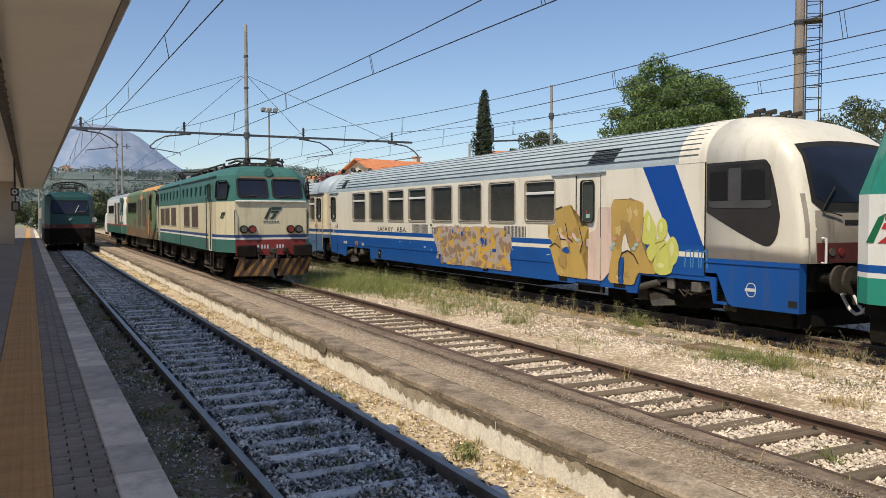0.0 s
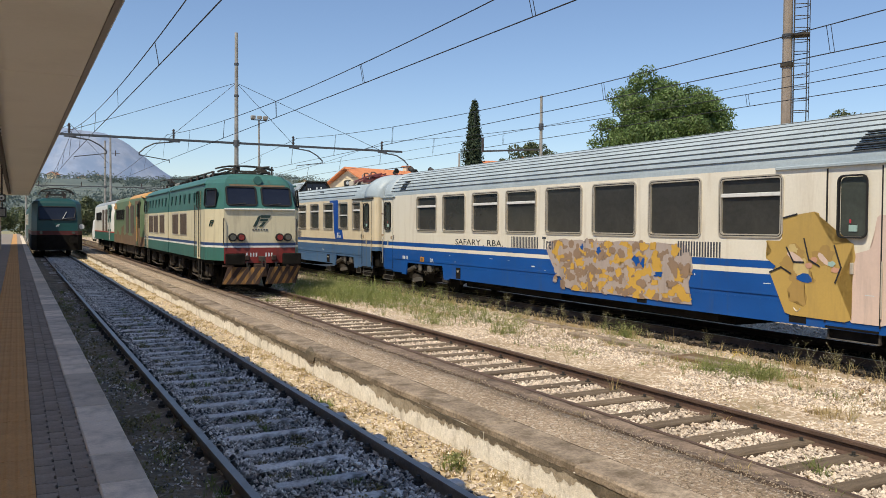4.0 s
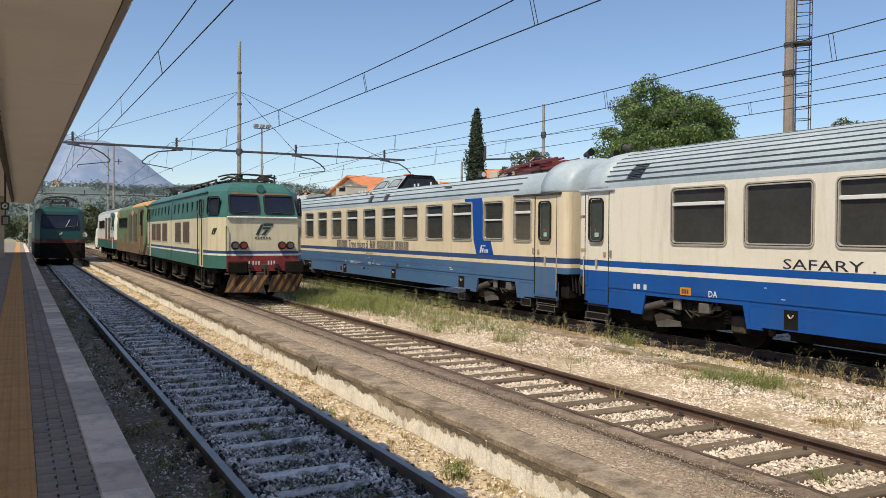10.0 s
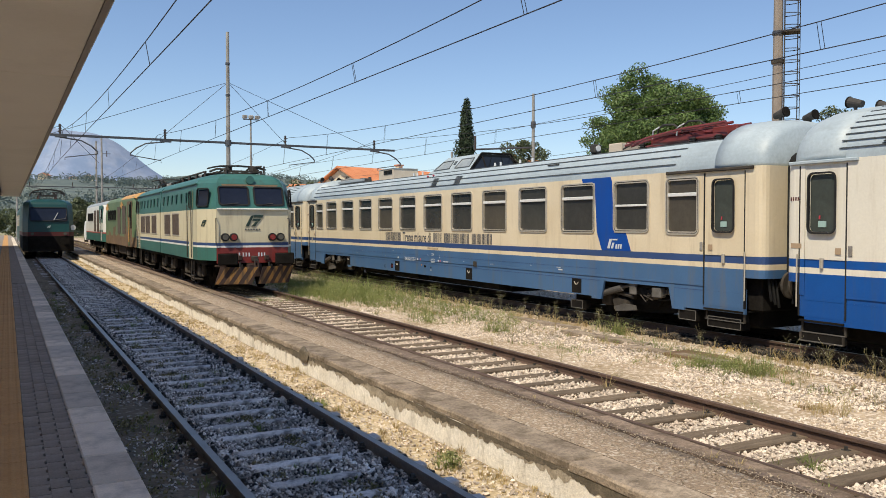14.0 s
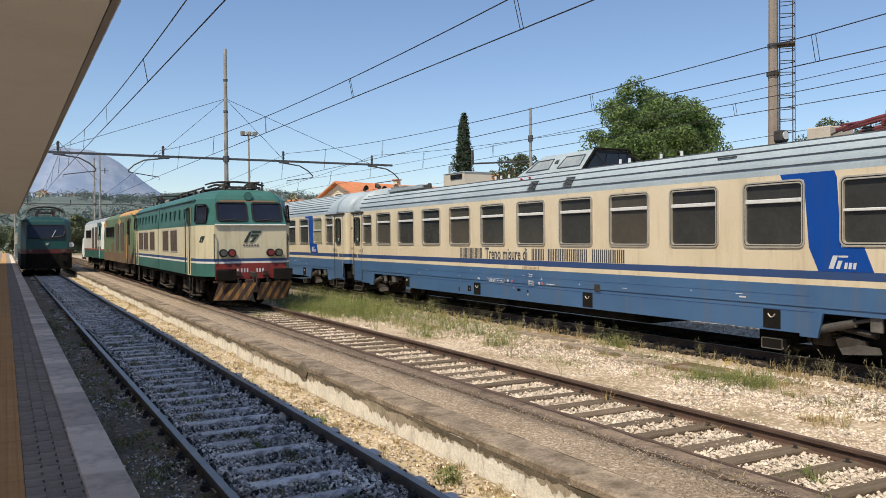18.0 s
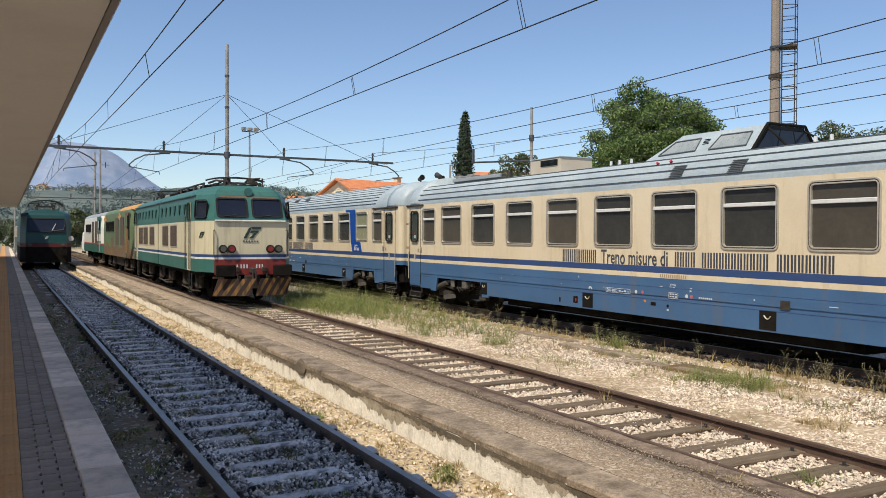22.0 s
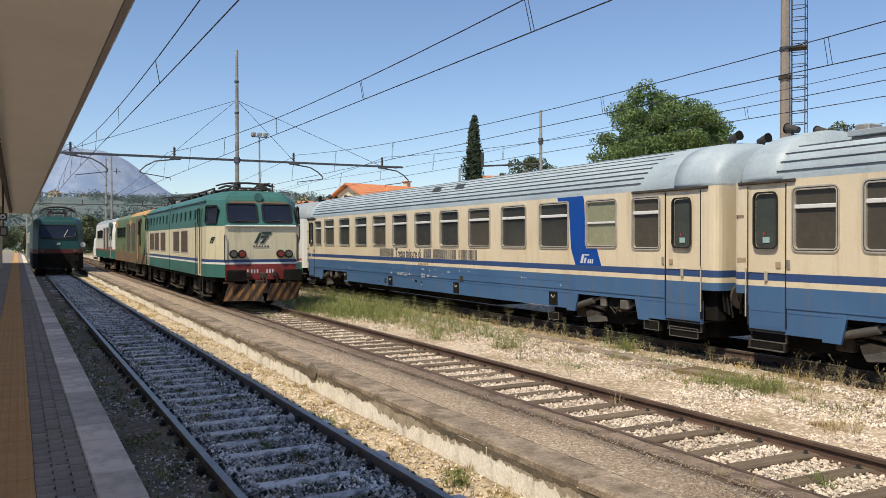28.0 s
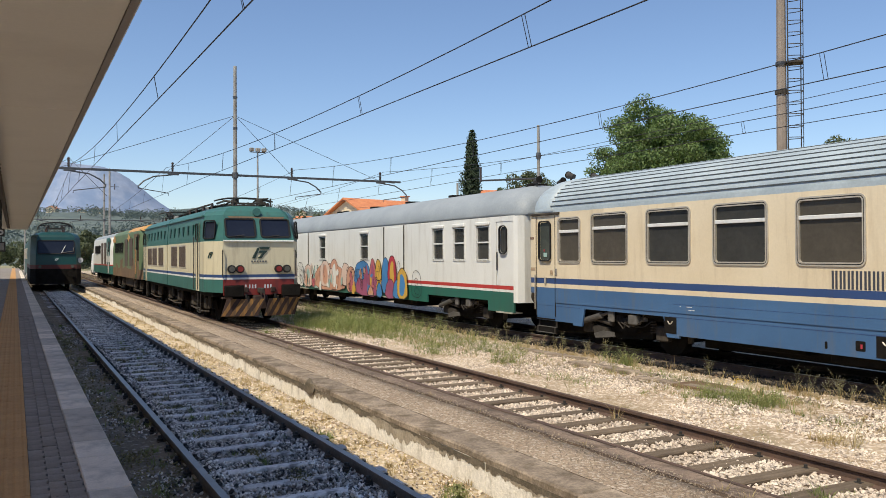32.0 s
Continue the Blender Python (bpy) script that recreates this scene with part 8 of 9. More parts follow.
catenary("overhead line over the platform track", 2.40, 5.18, 5.62)
catenary("overhead line over the siding", 6.65, 5.20, 5.60)
catenary("overhead line over the running track", 13.25, 5.36, 5.78)
catenary("overhead line over the far track", 18.4, 5.57, 5.90)
for x, z, sag in ((23.0, 7.02, 0.37), (27.0, 5.95, 0.5)):
    e = thing("feeder_wire", pose(0, 0, 0), "long feeder wire parallel to the tracks", "overhead wire", "feeder wires")
    part("wire", tube([(x, y, z + sag * (((y - 10) % 60 - 30) / 30) ** 2) for y in np.arange(-60, 121, 5.0)], 0.0105, 5), WIRE, e)


def portal(y, z, x0, x1, legs, drops, label):
    e = thing("overhead_portal", pose(0, y, 0), label, "portal", "overhead portals")
    bm = box(x0, x1, -0.05, 0.05, z - 0.055, z + 0.055, 0.01)
    part("beam", bm, STEEL_DARK, e)
    for x, top in legs:
        p = part("post", cyl((x, 0, -0.4), (x, 0, top), 0.13 if top > 8 else 0.10, 0.085, n=12), POLE_GREY, e, "tall rusty grey steel post")
        part("collar", cyl((x, 0, z - 0.14), (x, 0, z + 0.14), 0.16, n=12), STEEL_DARK, p)
        if top > 8:
            for q in (1.6, 3.2):
                part("band", cyl((x, 0, top - q - 0.05), (x, 0, top - q + 0.05), 0.12, n=12), STEEL_DARK, p)
    for x, d in drops:
        a_ = part("insulator", cyl((x, 0, z + 0.05), (x, 0, z + 0.52), 0.045, n=8), PORCELAIN, e)
        for q in range(5):
            part("shed", cyl((x, 0, z + 0.12 + 0.08 * q), (x, 0, z + 0.15 + 0.08 * q), 0.075, n=10), PORCELAIN, a_)
        part("bracket", box(x - 0.22, x + 0.3, -0.07, 0.07, z - 0.12, z - 0.05, 0.01), STEEL_DARK, a_)
        part("registration_arm", tube([(x, 0, z - 0.10), (x + d * 0.9, 0, z - 0.22), (x + d * 1.35, 0, z - 0.46), (x + d * 1.62, 0, z - 0.72), (x + d * 1.6, 0, z - 0.84)], 0.035, 7), STEEL_DARK, a_)
        part("steady_arm", tube([(x + d * 1.6, 0, z - 0.82), (x + d * 0.2, 0, z - 1.03), (x + d * 0.2, 0, z - 1.15)], 0.022, 6), STEEL_DARK, a_)
    return e


P = portal(42, 6.28, -1.2, 19.4, ((10.05, 11.9),), ((2.25, 1), (6.95, -1), (13.05, 1), (18.15, 1)), "steel overhead-line portal with curved arms")
for x, z in ((1.9, 6.33), (18.0, 6.33), (13.1, 6.33), (6.7, 6.33)):
    part("stay_wire", tube([(10.05, 0, 9.35), (x, 0, z)], 0.012, 5), WIRE, P)
for x in (-1.0, 4.3):
    part("stay_rod", tube([(2.3, 0, 6.75), (x, 4, 5.3)], 0.01, 4), WIRE, P)
portal(105, 6.5, -3, 22, ((-2.5, 7.4), (9.5, 12.0), (21, 7.4)), ((2.4, 1), (6.9, -1), (13.6, 1)), "distant overhead-line portal across the tracks")
# single posts
e = thing("overhead_mast", pose(23.5, 34.2, 0), "slim weathered mast with a side arm", "mast")
part("post", cyl((0, 0, -0.5), (0, 0, 8.7), 0.12, 0.07, n=10), POLE_GREY, e)
part("arm", tube([(0, 0, 6.0), (-3.4, 0, 5.75)], 0.045, 6), STEEL_DARK, e)
part("collar", cyl((0, 0, 7.0), (0, 0, 7.3), 0.13, n=10), STEEL_DARK, e)
part("insulator", cyl((-3.4, 0, 5.7), (-3.4, 0, 6.4), 0.06, n=8), PORCELAIN, e)
for x, y, top in ((8.85, 92, 11.4), (1.2, 118, 9.5), (33, 60, 8.2)):
    e = thing("overhead_mast", pose(x, y, 0), "distant slim overhead mast", "mast", "distant masts")
    part("post", cyl((0, 0, -0.5), (0, 0, top), 0.13, 0.09, n=8), POLE_GREY, e)
    part("insulator", cyl((0.5, 0, top - 2.2), (0.5, 0, top - 1.6), 0.05, n=6), PORCELAIN, e)
    part("arm", tube([(0, 0, top - 1.9), (0.9, 0, top - 1.9)], 0.03, 5), STEEL_DARK, e)
# lighting tower with caged ladder
T = thing("light_tower", pose(28.8, 23.8, 0, 0, 0, -50), "tall tan concrete light tower with caged ladder", "tower")
part("shaft", cyl((0, 0, -0.5), (0, 0, 9.0), 0.235, 0.205, n=8), POLE_CONC, T)
part("upper_shaft", cyl((0, 0, 9.0), (0, 0, 17.5), 0.20, 0.16, n=8), POLE_CONC, T)
part("flange", cyl((0, 0, 8.9), (0, 0, 9.06), 0.27, n=12), UNDER_BROWN, T)
part("clamp", cyl((0, 0, 10.1), (0, 0, 10.26), 0.235, n=12), STEEL_DARK, T)
part("rest_platform", box(0.12, 0.84, -0.33, 0.33, 10.14, 10.24, 0.01), UNDER_BROWN, T)
for s in (-0.2, 0.2):
    part("ladder_rail", tube([(0.25, s, 1.5), (0.25, s, 17)], 0.026, 6), IRON_DARK, T)
bm = bmesh.new()
for k in range(52):
    tube([(0.25, -0.2, 1.6 + 0.3 * k), (0.25, 0.2, 1.6 + 0.3 * k)], 0.012, 5, bm)
part("rungs", bm, IRON_DARK, T)
for k in range(30):
    z = 2.6 + 0.49 * k
    pts = [(0.27 + 0.58 * math.sin(math.pi * q / 10) ** 0.8, -0.33 * math.cos(math.pi * q / 10), z) for q in range(11)]
    part("cage_hoop", tube(pts, 0.018, 5), IRON_DARK, T)
for q in (3, 5, 7):
    part("cage_bar", tube([(0.27 + 0.58 * math.sin(math.pi * q / 10) ** 0.8, -0.33 * math.cos(math.pi * q / 10), z) for z in (2.6, 17)], 0.017, 5), IRON_DARK, T)
# yard lamp
e = thing("yard_lamp", pose(19.2, 71.9, 0), "tall yard lamp with a cluster of floodlights", "lamp")
part("post", cyl((0, 0, -0.5), (0, 0, 11.4), 0.12, 0.07, n=10), POLE_GREY, e)
part("crossbar", box(-0.7, 0.7, -0.04, 0.04, 11.35, 11.43), STEEL_DARK, e)
for x in (-0.55, 0.0, 0.55):
    part("floodlight", box(x - 0.2, x + 0.2, -0.28, 0.05, 11.45, 11.75, 0.04), POLE_GREY, e)

# ---- plants ----


def leaves(name, centres, radii, count, size, material, parent, seed, flat=0.0, shell=0.55):
    """Small two-triangle leaves gathered in clumps."""
    r = np.random.default_rng(seed)
    k = r.integers(0, len(centres), count)
    d = r.normal(size=(count, 3))
    d /= np.linalg.norm(d, axis=1)[:, None]
    rad = shell + (1 - shell) * r.random(count) ** 0.5
    p = centres[k] + d * radii[k] * rad[:, None]
    a = r.normal(size=(count, 3))
    a /= np.linalg.norm(a, axis=1)[:, None]
    b = np.cross(a, d + 0.3 * r.normal(size=(count, 3)))
    b /= np.linalg.norm(b, axis=1)[:, None] + 1e-9
    s = size * r.uniform(0.6, 1.3, (count, 1))
    v = np.stack([p - a * s, p + b * s * 0.55, p + a * s, p - b * s * 0.55], 1)
    f = (np.arange(count) * 4)[:, None] + np.arange(4)[None]
    me = bpy.data.meshes.new(name)
    me.from_pydata(v.reshape(-1, 3).tolist(), [], f.tolist())
    me.materials.append(material)
    o = new(name, me)
    if parent:
        o.parent = parent
    return o


def tree(x, y, trunk_h, top, rx, count, material, label, seed, name="tree", size=0.16, clumps=70, low=None, clump_r=0.9, category="tree", group="", shell=0.55):
    e = thing(name, pose(x, y, -0.3), label, category, group)
    r = np.random.default_rng(seed)
    low = trunk_h * 0.75 if low is None else low
    cz, rz = (top + low) / 2, (top - low) / 2
    bm = cyl((0, 0, 0), (0.1, 0, trunk_h), rx * 0.085, rx * 0.055, n=10)
    cs = []
    while len(cs) < clumps:
        d = r.normal(size=3)
        d /= np.linalg.norm(d)
        q = 0.30 + 0.62 * r.random() ** 0.42
        wob = 1 + 0.16 * noise.noise((d[0] * 1.7 + seed, d[1] * 1.7, d[2] * 1.7))
        cs.append((d[0] * rx * q * wob, d[1] * rx * q * wob, cz + d[2] * rz * q * wob))
    cs = np.array(cs)
    limb = bmesh.new()
    for c_ in cs[:: max(1, clumps // 14)]:
        m_ = Vector((c_[0] * 0.35, c_[1] * 0.35, trunk_h + (c_[2] - trunk_h) * 0.4))
        cyl((0.05, 0, trunk_h * 0.9), m_, rx * 0.04, rx * 0.025, n=6, bm=limb)
        cyl(m_, tuple(c_), rx * 0.025, rx * 0.008, n=5, bm=limb)
    part("trunk", bm, BARK, e)
    part("limbs", limb, BARK, e)
    cr = np.stack([r.uniform(0.6, 1.2, clumps) * clump_r, r.uniform(0.6, 1.2, clumps) * clump_r, r.uniform(0.5, 0.9, clumps) * clump_r], 1)
    leaves("crown", cs, cr, count, size, material, e, seed, shell=shell)
    return e


tree(33.5, 36.1, 3.2, 11.45, 4.05, 120000, LEAF, "broad green walnut tree behind the tracks", 4, clumps=330, low=2.2, clump_r=0.85, size=0.085, shell=0.15)
# cypress: a narrow spindle of upright sprays
e = thing("cypress_tree", pose(34.3, 59.8, -0.3), "tall narrow dark cypress", "tree")
part("trunk", cyl((0, 0, 0), (0, 0, 3), 0.18, 0.1, n=8), BARK, e)
cc, rr_ = [], []
r = np.random.default_rng(8)
for k in range(190):
    t = r.random()
    rad = 1.6 * (math.sin(math.pi * min(1, 0.14 + 0.86 * t)) ** 0.55) * (0.55 + 0.45 * (1 - t))
    a_ = r.uniform(0, 6.28)
    q_r = rad * 0.62 * r.random() ** 0.5
    cc.append((q_r * math.cos(a_), q_r * math.sin(a_), 1.2 + 10.9 * t))
    rr_.append((0.36, 0.36, 1.15))
for k in range(12):
    t = r.random()
    cc.append((-0.75 + 0.2 * r.normal(), 0.1, 1.2 + 8.2 * t))
    rr_.append((0.4, 0.4, 0.8))
leaves("foliage", np.array(cc), np.array(rr_), 30000, 0.10, CYPRESS, e, 5, shell=0.3)
tree(41.0, 62.3, 3.0, 10.3, 3.4, 12000, BUSH, "grey-green bushy tree behind a mast", 12, clumps=80, clump_r=0.8, size=0.13, group="background trees")
tree(65.0, 45.9, 3.0, 12.6, 8.0, 22000, BUSH, "grey-green bushy tree behind the tower", 13, clumps=190, clump_r=0.95, size=0.14, group="background trees")
tree(28.5, 86.0, 3.0, 7.3, 2.4, 4000, BUSH, "small tree beside the orange-roofed house", 14, clumps=30, clump_r=0.8, size=0.15, group="background trees")
for k, (x, y, h_, w_) in enumerate(((9.5, 150, 12.5, 4.5), (2.5, 168, 10, 5), (-3.5, 160, 9, 5), (14.5, 170, 12, 6), (20, 160, 11, 5), (27, 175, 12, 6), (-12, 190, 13, 7), (8, 215, 13, 7), (52, 100, 9, 4), (75, 120, 9, 5), (95, 110, 10, 5))):
    tree(x, y, 1.5, h_ * 0.55, w_ * 0.7, 3500, BUSH, "distant bushy green tree", 30 + k, clumps=30, clump_r=w_ * 0.28, size=0.28, low=0.3, group="distant trees")


def grass(name, patches, material, label, seed):
    """Bent blades in patches: centre x, y, half-widths, number, height."""
    r = np.random.default_rng(seed)
    V, F, n0 = [], [], 0
    for x, y, sx, sy, n, h_, z in patches:
        n = int(n * 1.7)
        m = max(2, n // 9)
        bx, by = x + sx * np.clip(r.normal(size=m) * 0.62, -1.6, 1.6), y + sy * np.clip(r.normal(size=m) * 0.62, -1.6, 1.6)
        k = r.integers(0, m, n)
        a_ = r.uniform(0, 6.283, n)
        px, py = bx[k] + 0.025 * np.cos(a_), by[k] + 0.025 * np.sin(a_)
        hh = h_ * (r.uniform(0.3, 1.15, m) ** 1.3)[k] * r.uniform(0.35, 1.0, n)
        lean = r.uniform(0.15, 1.3, n) * hh
        wd = 0.0018 + 0.0035 * r.random(n)
        dx, dy = np.cos(a_), np.sin(a_)
        b0 = np.stack([px - dy * wd, py + dx * wd, np.full(n, z)], 1)
        b1 = np.stack([px + dy * wd, py - dx * wd, np.full(n, z)], 1)
        m0 = np.stack([px + dx * lean * 0.35 - dy * wd * 0.8, py + dy * lean * 0.35 + dx * wd * 0.8, z + hh * 0.6], 1)
        m1 = np.stack([px + dx * lean * 0.35 + dy * wd * 0.8, py + dy * lean * 0.35 - dx * wd * 0.8, z + hh * 0.6], 1)
        tp = np.stack([px + dx * lean, py + dy * lean, z + hh], 1)
        V.append(np.stack([b0, b1, m1, m0, tp], 1).reshape(-1, 3))
        i = n0 + np.arange(n) * 5
        F += np.stack([i, i + 1, i + 2, i + 3], 1).tolist() + np.stack([i + 3, i + 2, i + 4], 1).tolist()
        n0 += n * 5
    me = bpy.data.meshes.new(name)
    me.from_pydata(np.concatenate(V).tolist(), [], F)
    me.materials.append(material)
    return tagged(new(name, me), label, "grass", kind="stuff")


r = np.random.default_rng(3)
green = [(9.2, 24.3, 1.0, 2.8, 4200, 0.52, -0.22), (9.5, 18.8, 0.8, 2.0, 900, 0.32, -0.22), (10.4, 25.5, 0.8, 4.5, 2600, 0.6, -0.22), (10.6, 19.0, 0.5, 2.5, 900, 0.35, -0.22), (9.4, 30, 1.2, 5, 2600, 0.6, -0.22), (8.6, 16.7, 0.22, 0.35, 160, 0.34, -0.22), (9.9, 16.0, 0.45, 1.6, 260, 0.28, -0.22),
         (9.2, 14.7, 0.25, 0.35, 170, 0.36, -0.2), (10.1, 9.2, 0.6, 0.8, 1300, 0.26, -0.22), (10.7, 11.6, 0.3, 1.2, 420, 0.2, -0.22), (8.9, 12.0, 0.3, 0.8, 260, 0.2, -0.22), (9.9, 7.2, 0.4, 0.4, 160, 0.18, -0.22), (11.3, 13.4, 0.25, 0.4, 200, 0.42, -0.22),
         (3.72, 6.85, 0.08, 0.10, 90, 0.16, -0.24), (3.5, 10.1, 0.2, 0.35, 160, 0.12, -0.24), (3.4, 13.5, 0.15, 0.5, 140, 0.12, -0.24), (6.6, 23.4, 0.8, 0.3, 160, 0.26, -0.15), (8.3, 25.2, 0.35, 1.0, 300, 0.5, -0.2), (6.6, 5.0, 0.25, 0.15, 90, 0.14, -0.15), (5.72, 4.3, 0.05, 0.1, 40, 0.13, -0.02)]
for k in range(46):
    green.append((r.uniform(0.8, 1.6), r.uniform(4, 30), 0.10, 0.16, 34, 0.11, -0.12))
for k in range(40):
    green.append((r.uniform(1.75, 3.0), r.uniform(5, 24), 0.07, 0.10, 26, 0.09, -0.15))
for k in range(45):
    green.append((r.uniform(7.8, 11.0), 5 + 26 * r.random() ** 1.2, 0.16, 0.2, 24, 0.14, -0.22))
# thin weeds with pale seed heads along the running track
def weeds(name, spots, label, seed):
    q = random.Random(seed)
    stems, heads = bmesh.new(), bmesh.new()
    for x, y, h_ in spots:
        for _ in range(q.randint(2, 5)):
            a_, l_ = q.uniform(0, 6.28), q.uniform(0.05, 0.4)
            hh = h_ * q.uniform(0.5, 1.1)
            tip = Vector((x + math.cos(a_) * l_ * hh, y + math.sin(a_) * l_ * hh, -0.22 + hh))
            mid = Vector((x + math.cos(a_) * l_ * hh * 0.3, y + math.sin(a_) * l_ * hh * 0.3, -0.22 + hh * 0.55))
            tube([(x, y, -0.24), mid, tip], 0.0019, 3, stems)
            for k in range(q.randint(2, 5)):
                b_ = q.uniform(0, 6.28)
                p = mid.lerp(tip, q.uniform(0.0, 0.9))
                e_ = p + Vector((math.cos(b_) * 0.07, math.sin(b_) * 0.07, q.uniform(0.04, 0.12)))
                tube([p, e_], 0.0014, 3, stems)
                w_ = q.uniform(0.004, 0.009)
                heads.faces.new([heads.verts.new(e_ + Vector(d) * w_) for d in ((1, 0, 0.3), (0, 1, -0.2), (-1, 0, 0.3), (0, -1, -0.2))])
                heads.faces.new([heads.verts.new(e_ + Vector(d) * w_) for d in ((0, 0.2, 1), (0.2, 1, 0), (0, -0.2, -1), (0.2, -1, 0))])
    o = obj(name, stems, WEED_STEM)
    tagged(part("seed_heads", heads, WEED_FLOWER, o), kind="stuff")
    return tagged(o, label, "weeds", kind="stuff")


qw = random.Random(12)
weeds("tall_weeds", [(11.1 + 0.0109 * y + qw.uniform(-0.2, 0.3), y, qw.uniform(0.2, 0.6)) for y in [4 + 30 * qw.random() for _ in range(64)]]
      + [(qw.uniform(8.0, 11.0), 5 + 26 * qw.random(), qw.uniform(0.08, 0.24)) for _ in range(45)],
      "thin dry weeds with pale seed heads beside the track", 5)
grass("green_grass", green, GRASS_GREEN, "tufts of green grass and weeds between the tracks", 21)


def leafy_weeds(name, spots, material, label, seed):
    """Low bushy weeds: centre, half-widths, height, number of leaves and clumps."""
    q = np.random.default_rng(seed)
    for x, y, sx, sy, h_, count, m in spots:
        c_ = np.stack([x + sx * np.clip(q.normal(size=m) * 0.6, -1.5, 1.5), y + sy * np.clip(q.normal(size=m) * 0.6, -1.5, 1.5), -0.2 + h_ * q.uniform(0.15, 0.75, m)], 1)
        rr = np.stack([q.uniform(0.06, 0.16, m), q.uniform(0.06, 0.16, m), h_ * q.uniform(0.2, 0.45, m)], 1)
        tagged(leaves(name, c_, rr, count, 0.015, material, None, int(q.integers(1, 999)), shell=0.1), label, "weeds", kind="stuff")


leafy_weeds("bushy_weeds", [(8.7, 23.6, 0.6, 2.6, 0.5, 2600, 60), (9.9, 25.5, 0.9, 4.5, 0.55, 4000, 90), (8.62, 16.7, 0.22, 0.4, 0.36, 420, 12), (9.25, 14.7, 0.25, 0.35, 0.38, 480, 14), (9.6, 19.0, 0.5, 1.6, 0.3, 900, 40),
                            (11.25, 13.3, 0.25, 0.45, 0.45, 480, 16), (10.15, 9.2, 0.55, 0.8, 0.2, 900, 40), (10.2, 16.0, 0.4, 1.2, 0.24, 500, 26), (3.72, 6.85, 0.07, 0.09, 0.13, 240, 6)],
            WEED_LEAF, "low bushy green weeds in the gravel", 31)
leafy_weeds("trackside_weeds", [(1.12 + 0.18 * math.sin(k * 1.9), 4.2 + 1.05 * k, 0.26, 0.5, 0.22, 480, 16) for k in range(20)] + [(2.39 + 0.35 * math.sin(k * 2.3), 5.2 + 1.05 * k, 0.22, 0.3, 0.12, 420, 9) for k in range(16)],
            WEED_DARK, "small dark weeds beside the rail", 32)
yl = bmesh.new()
qy = random.Random(9)
for k in range(70):
    p_ = Vector((10.97 + qy.gauss(0, 0.10), 10.05 + qy.gauss(0, 0.14), -0.06 + qy.uniform(-0.05, 0.07)))
    yl.faces.new([yl.verts.new(p_ + Vector(d) * 0.011) for d in ((1, 0, 0.2), (0, 1, -0.2), (-1, 0, 0.2), (0, -1, -0.2))])
tagged(obj("yellow_flowers", yl, FLOWER_YELLOW), "small yellow wild flowers in dry grass", "flowers", kind="stuff")
dry = []
for k in range(300):
    dry.append((r.uniform(8.0, 11.3), 4 + 30 * r.random(), 0.3, 0.4, 40, 0.10, -0.22))
for k in range(44):
    dry.append((r.uniform(10.9, 11.5) + 0.2, 5 + 30 * r.random() ** 1.2, 0.2, 0.3, 9, 0.36, -0.24))
for k in range(230):
    dry.append((r.uniform(3.25, 4.08), 3.5 + 60 * r.random() ** 1.5, 0.16, 0.25, 42, 0.085, -0.24))
for k in range(26):
    dry.append((5.55 + r.uniform(-0.05, 0.05), r.uniform(3, 20), 0.04, 0.10, 14, 0.12, -0.02))
for k in range(16):
    dry.append((r.uniform(6.0, 7.3), r.uniform(4, 20), 0.12, 0.15, 8, 0.12, -0.18))
for k in range(170):
    dry.append((r.uniform(9.6, 11.4), 4.5 + 20 * r.random(), 0.25, 0.35, 44, 0.13, -0.22))
for k in range(60):
    dry.append((r.uniform(11.2, 11.7), 4 + 24 * r.random(), 0.10, 0.2, 26, 0.30, -0.24))
dry += [(8.75, 6.5, 0.22, 0.25, 220, 0.2, -0.2), (9.4, 20, 1.3, 6, 900, 0.3, -0.22), (7.25, 8.6, 0.1, 0.2, 14, 0.3, -0.18), (7.25, 6.8, 0.1, 0.2, 14, 0.3, -0.18), (5.3, 95, 4.5, 30, 5000, 0.5, -0.3)]
grass("dry_grass", dry, GRASS_DRY, "dry straw-coloured grass on the gravel", 22)

# parked van past the end of the siding
e = thing("van", pose(9.92, 112, -0.3), "small white delivery van parked beyond the tracks", "van")
part("body", loft([[(-0.98, 0, z), (0.98, 0, z), (0.98, 4.6, z), (-0.98, 4.6, z)] if z < 1.5 else [(-0.98 + q, (z - 1.5) * 0.55, z), (0.98 - q, (z - 1.5) * 0.55, z), (0.98 - q, 4.6, z), (-0.98 + q, 4.6, z)] for z, q in ((0.4, 0), (1.49, 0), (1.6, 0.02), (2.7, 0.12), (2.9, 0.25), (2.98, 0.45))]), WHITE_LOCO, e)
part("windscreen", plate([(-0.82, 1.72), (0.82, 1.72), (0.74, 2.55), (-0.74, 2.55)], 0, 0.02), GLASS_CAB, e).matrix_local = pose(0, 0.10, 0) @ pose(0, 0, 1.72, -28.8, 0, 0) @ pose(0, -0.03, -1.72)
part("bumper", box(-0.97, 0.97, -0.10, 0.06, 0.38, 0.68, 0.03), PANEL_GREY, e)
for sx in (-1, 1):
    part("headlight", box(sx * 0.75 - 0.16, sx * 0.75 + 0.16, -0.03, 0.02, 0.95, 1.15, 0.01), LAMP_DARK, e)
    for y in (0.9, 3.7):
        part("wheel", cyl((sx * 0.80, y, 0.35), (sx * 0.99, y, 0.35), 0.36, n=18), RUBBER, e)

# ---- houses and distance ----


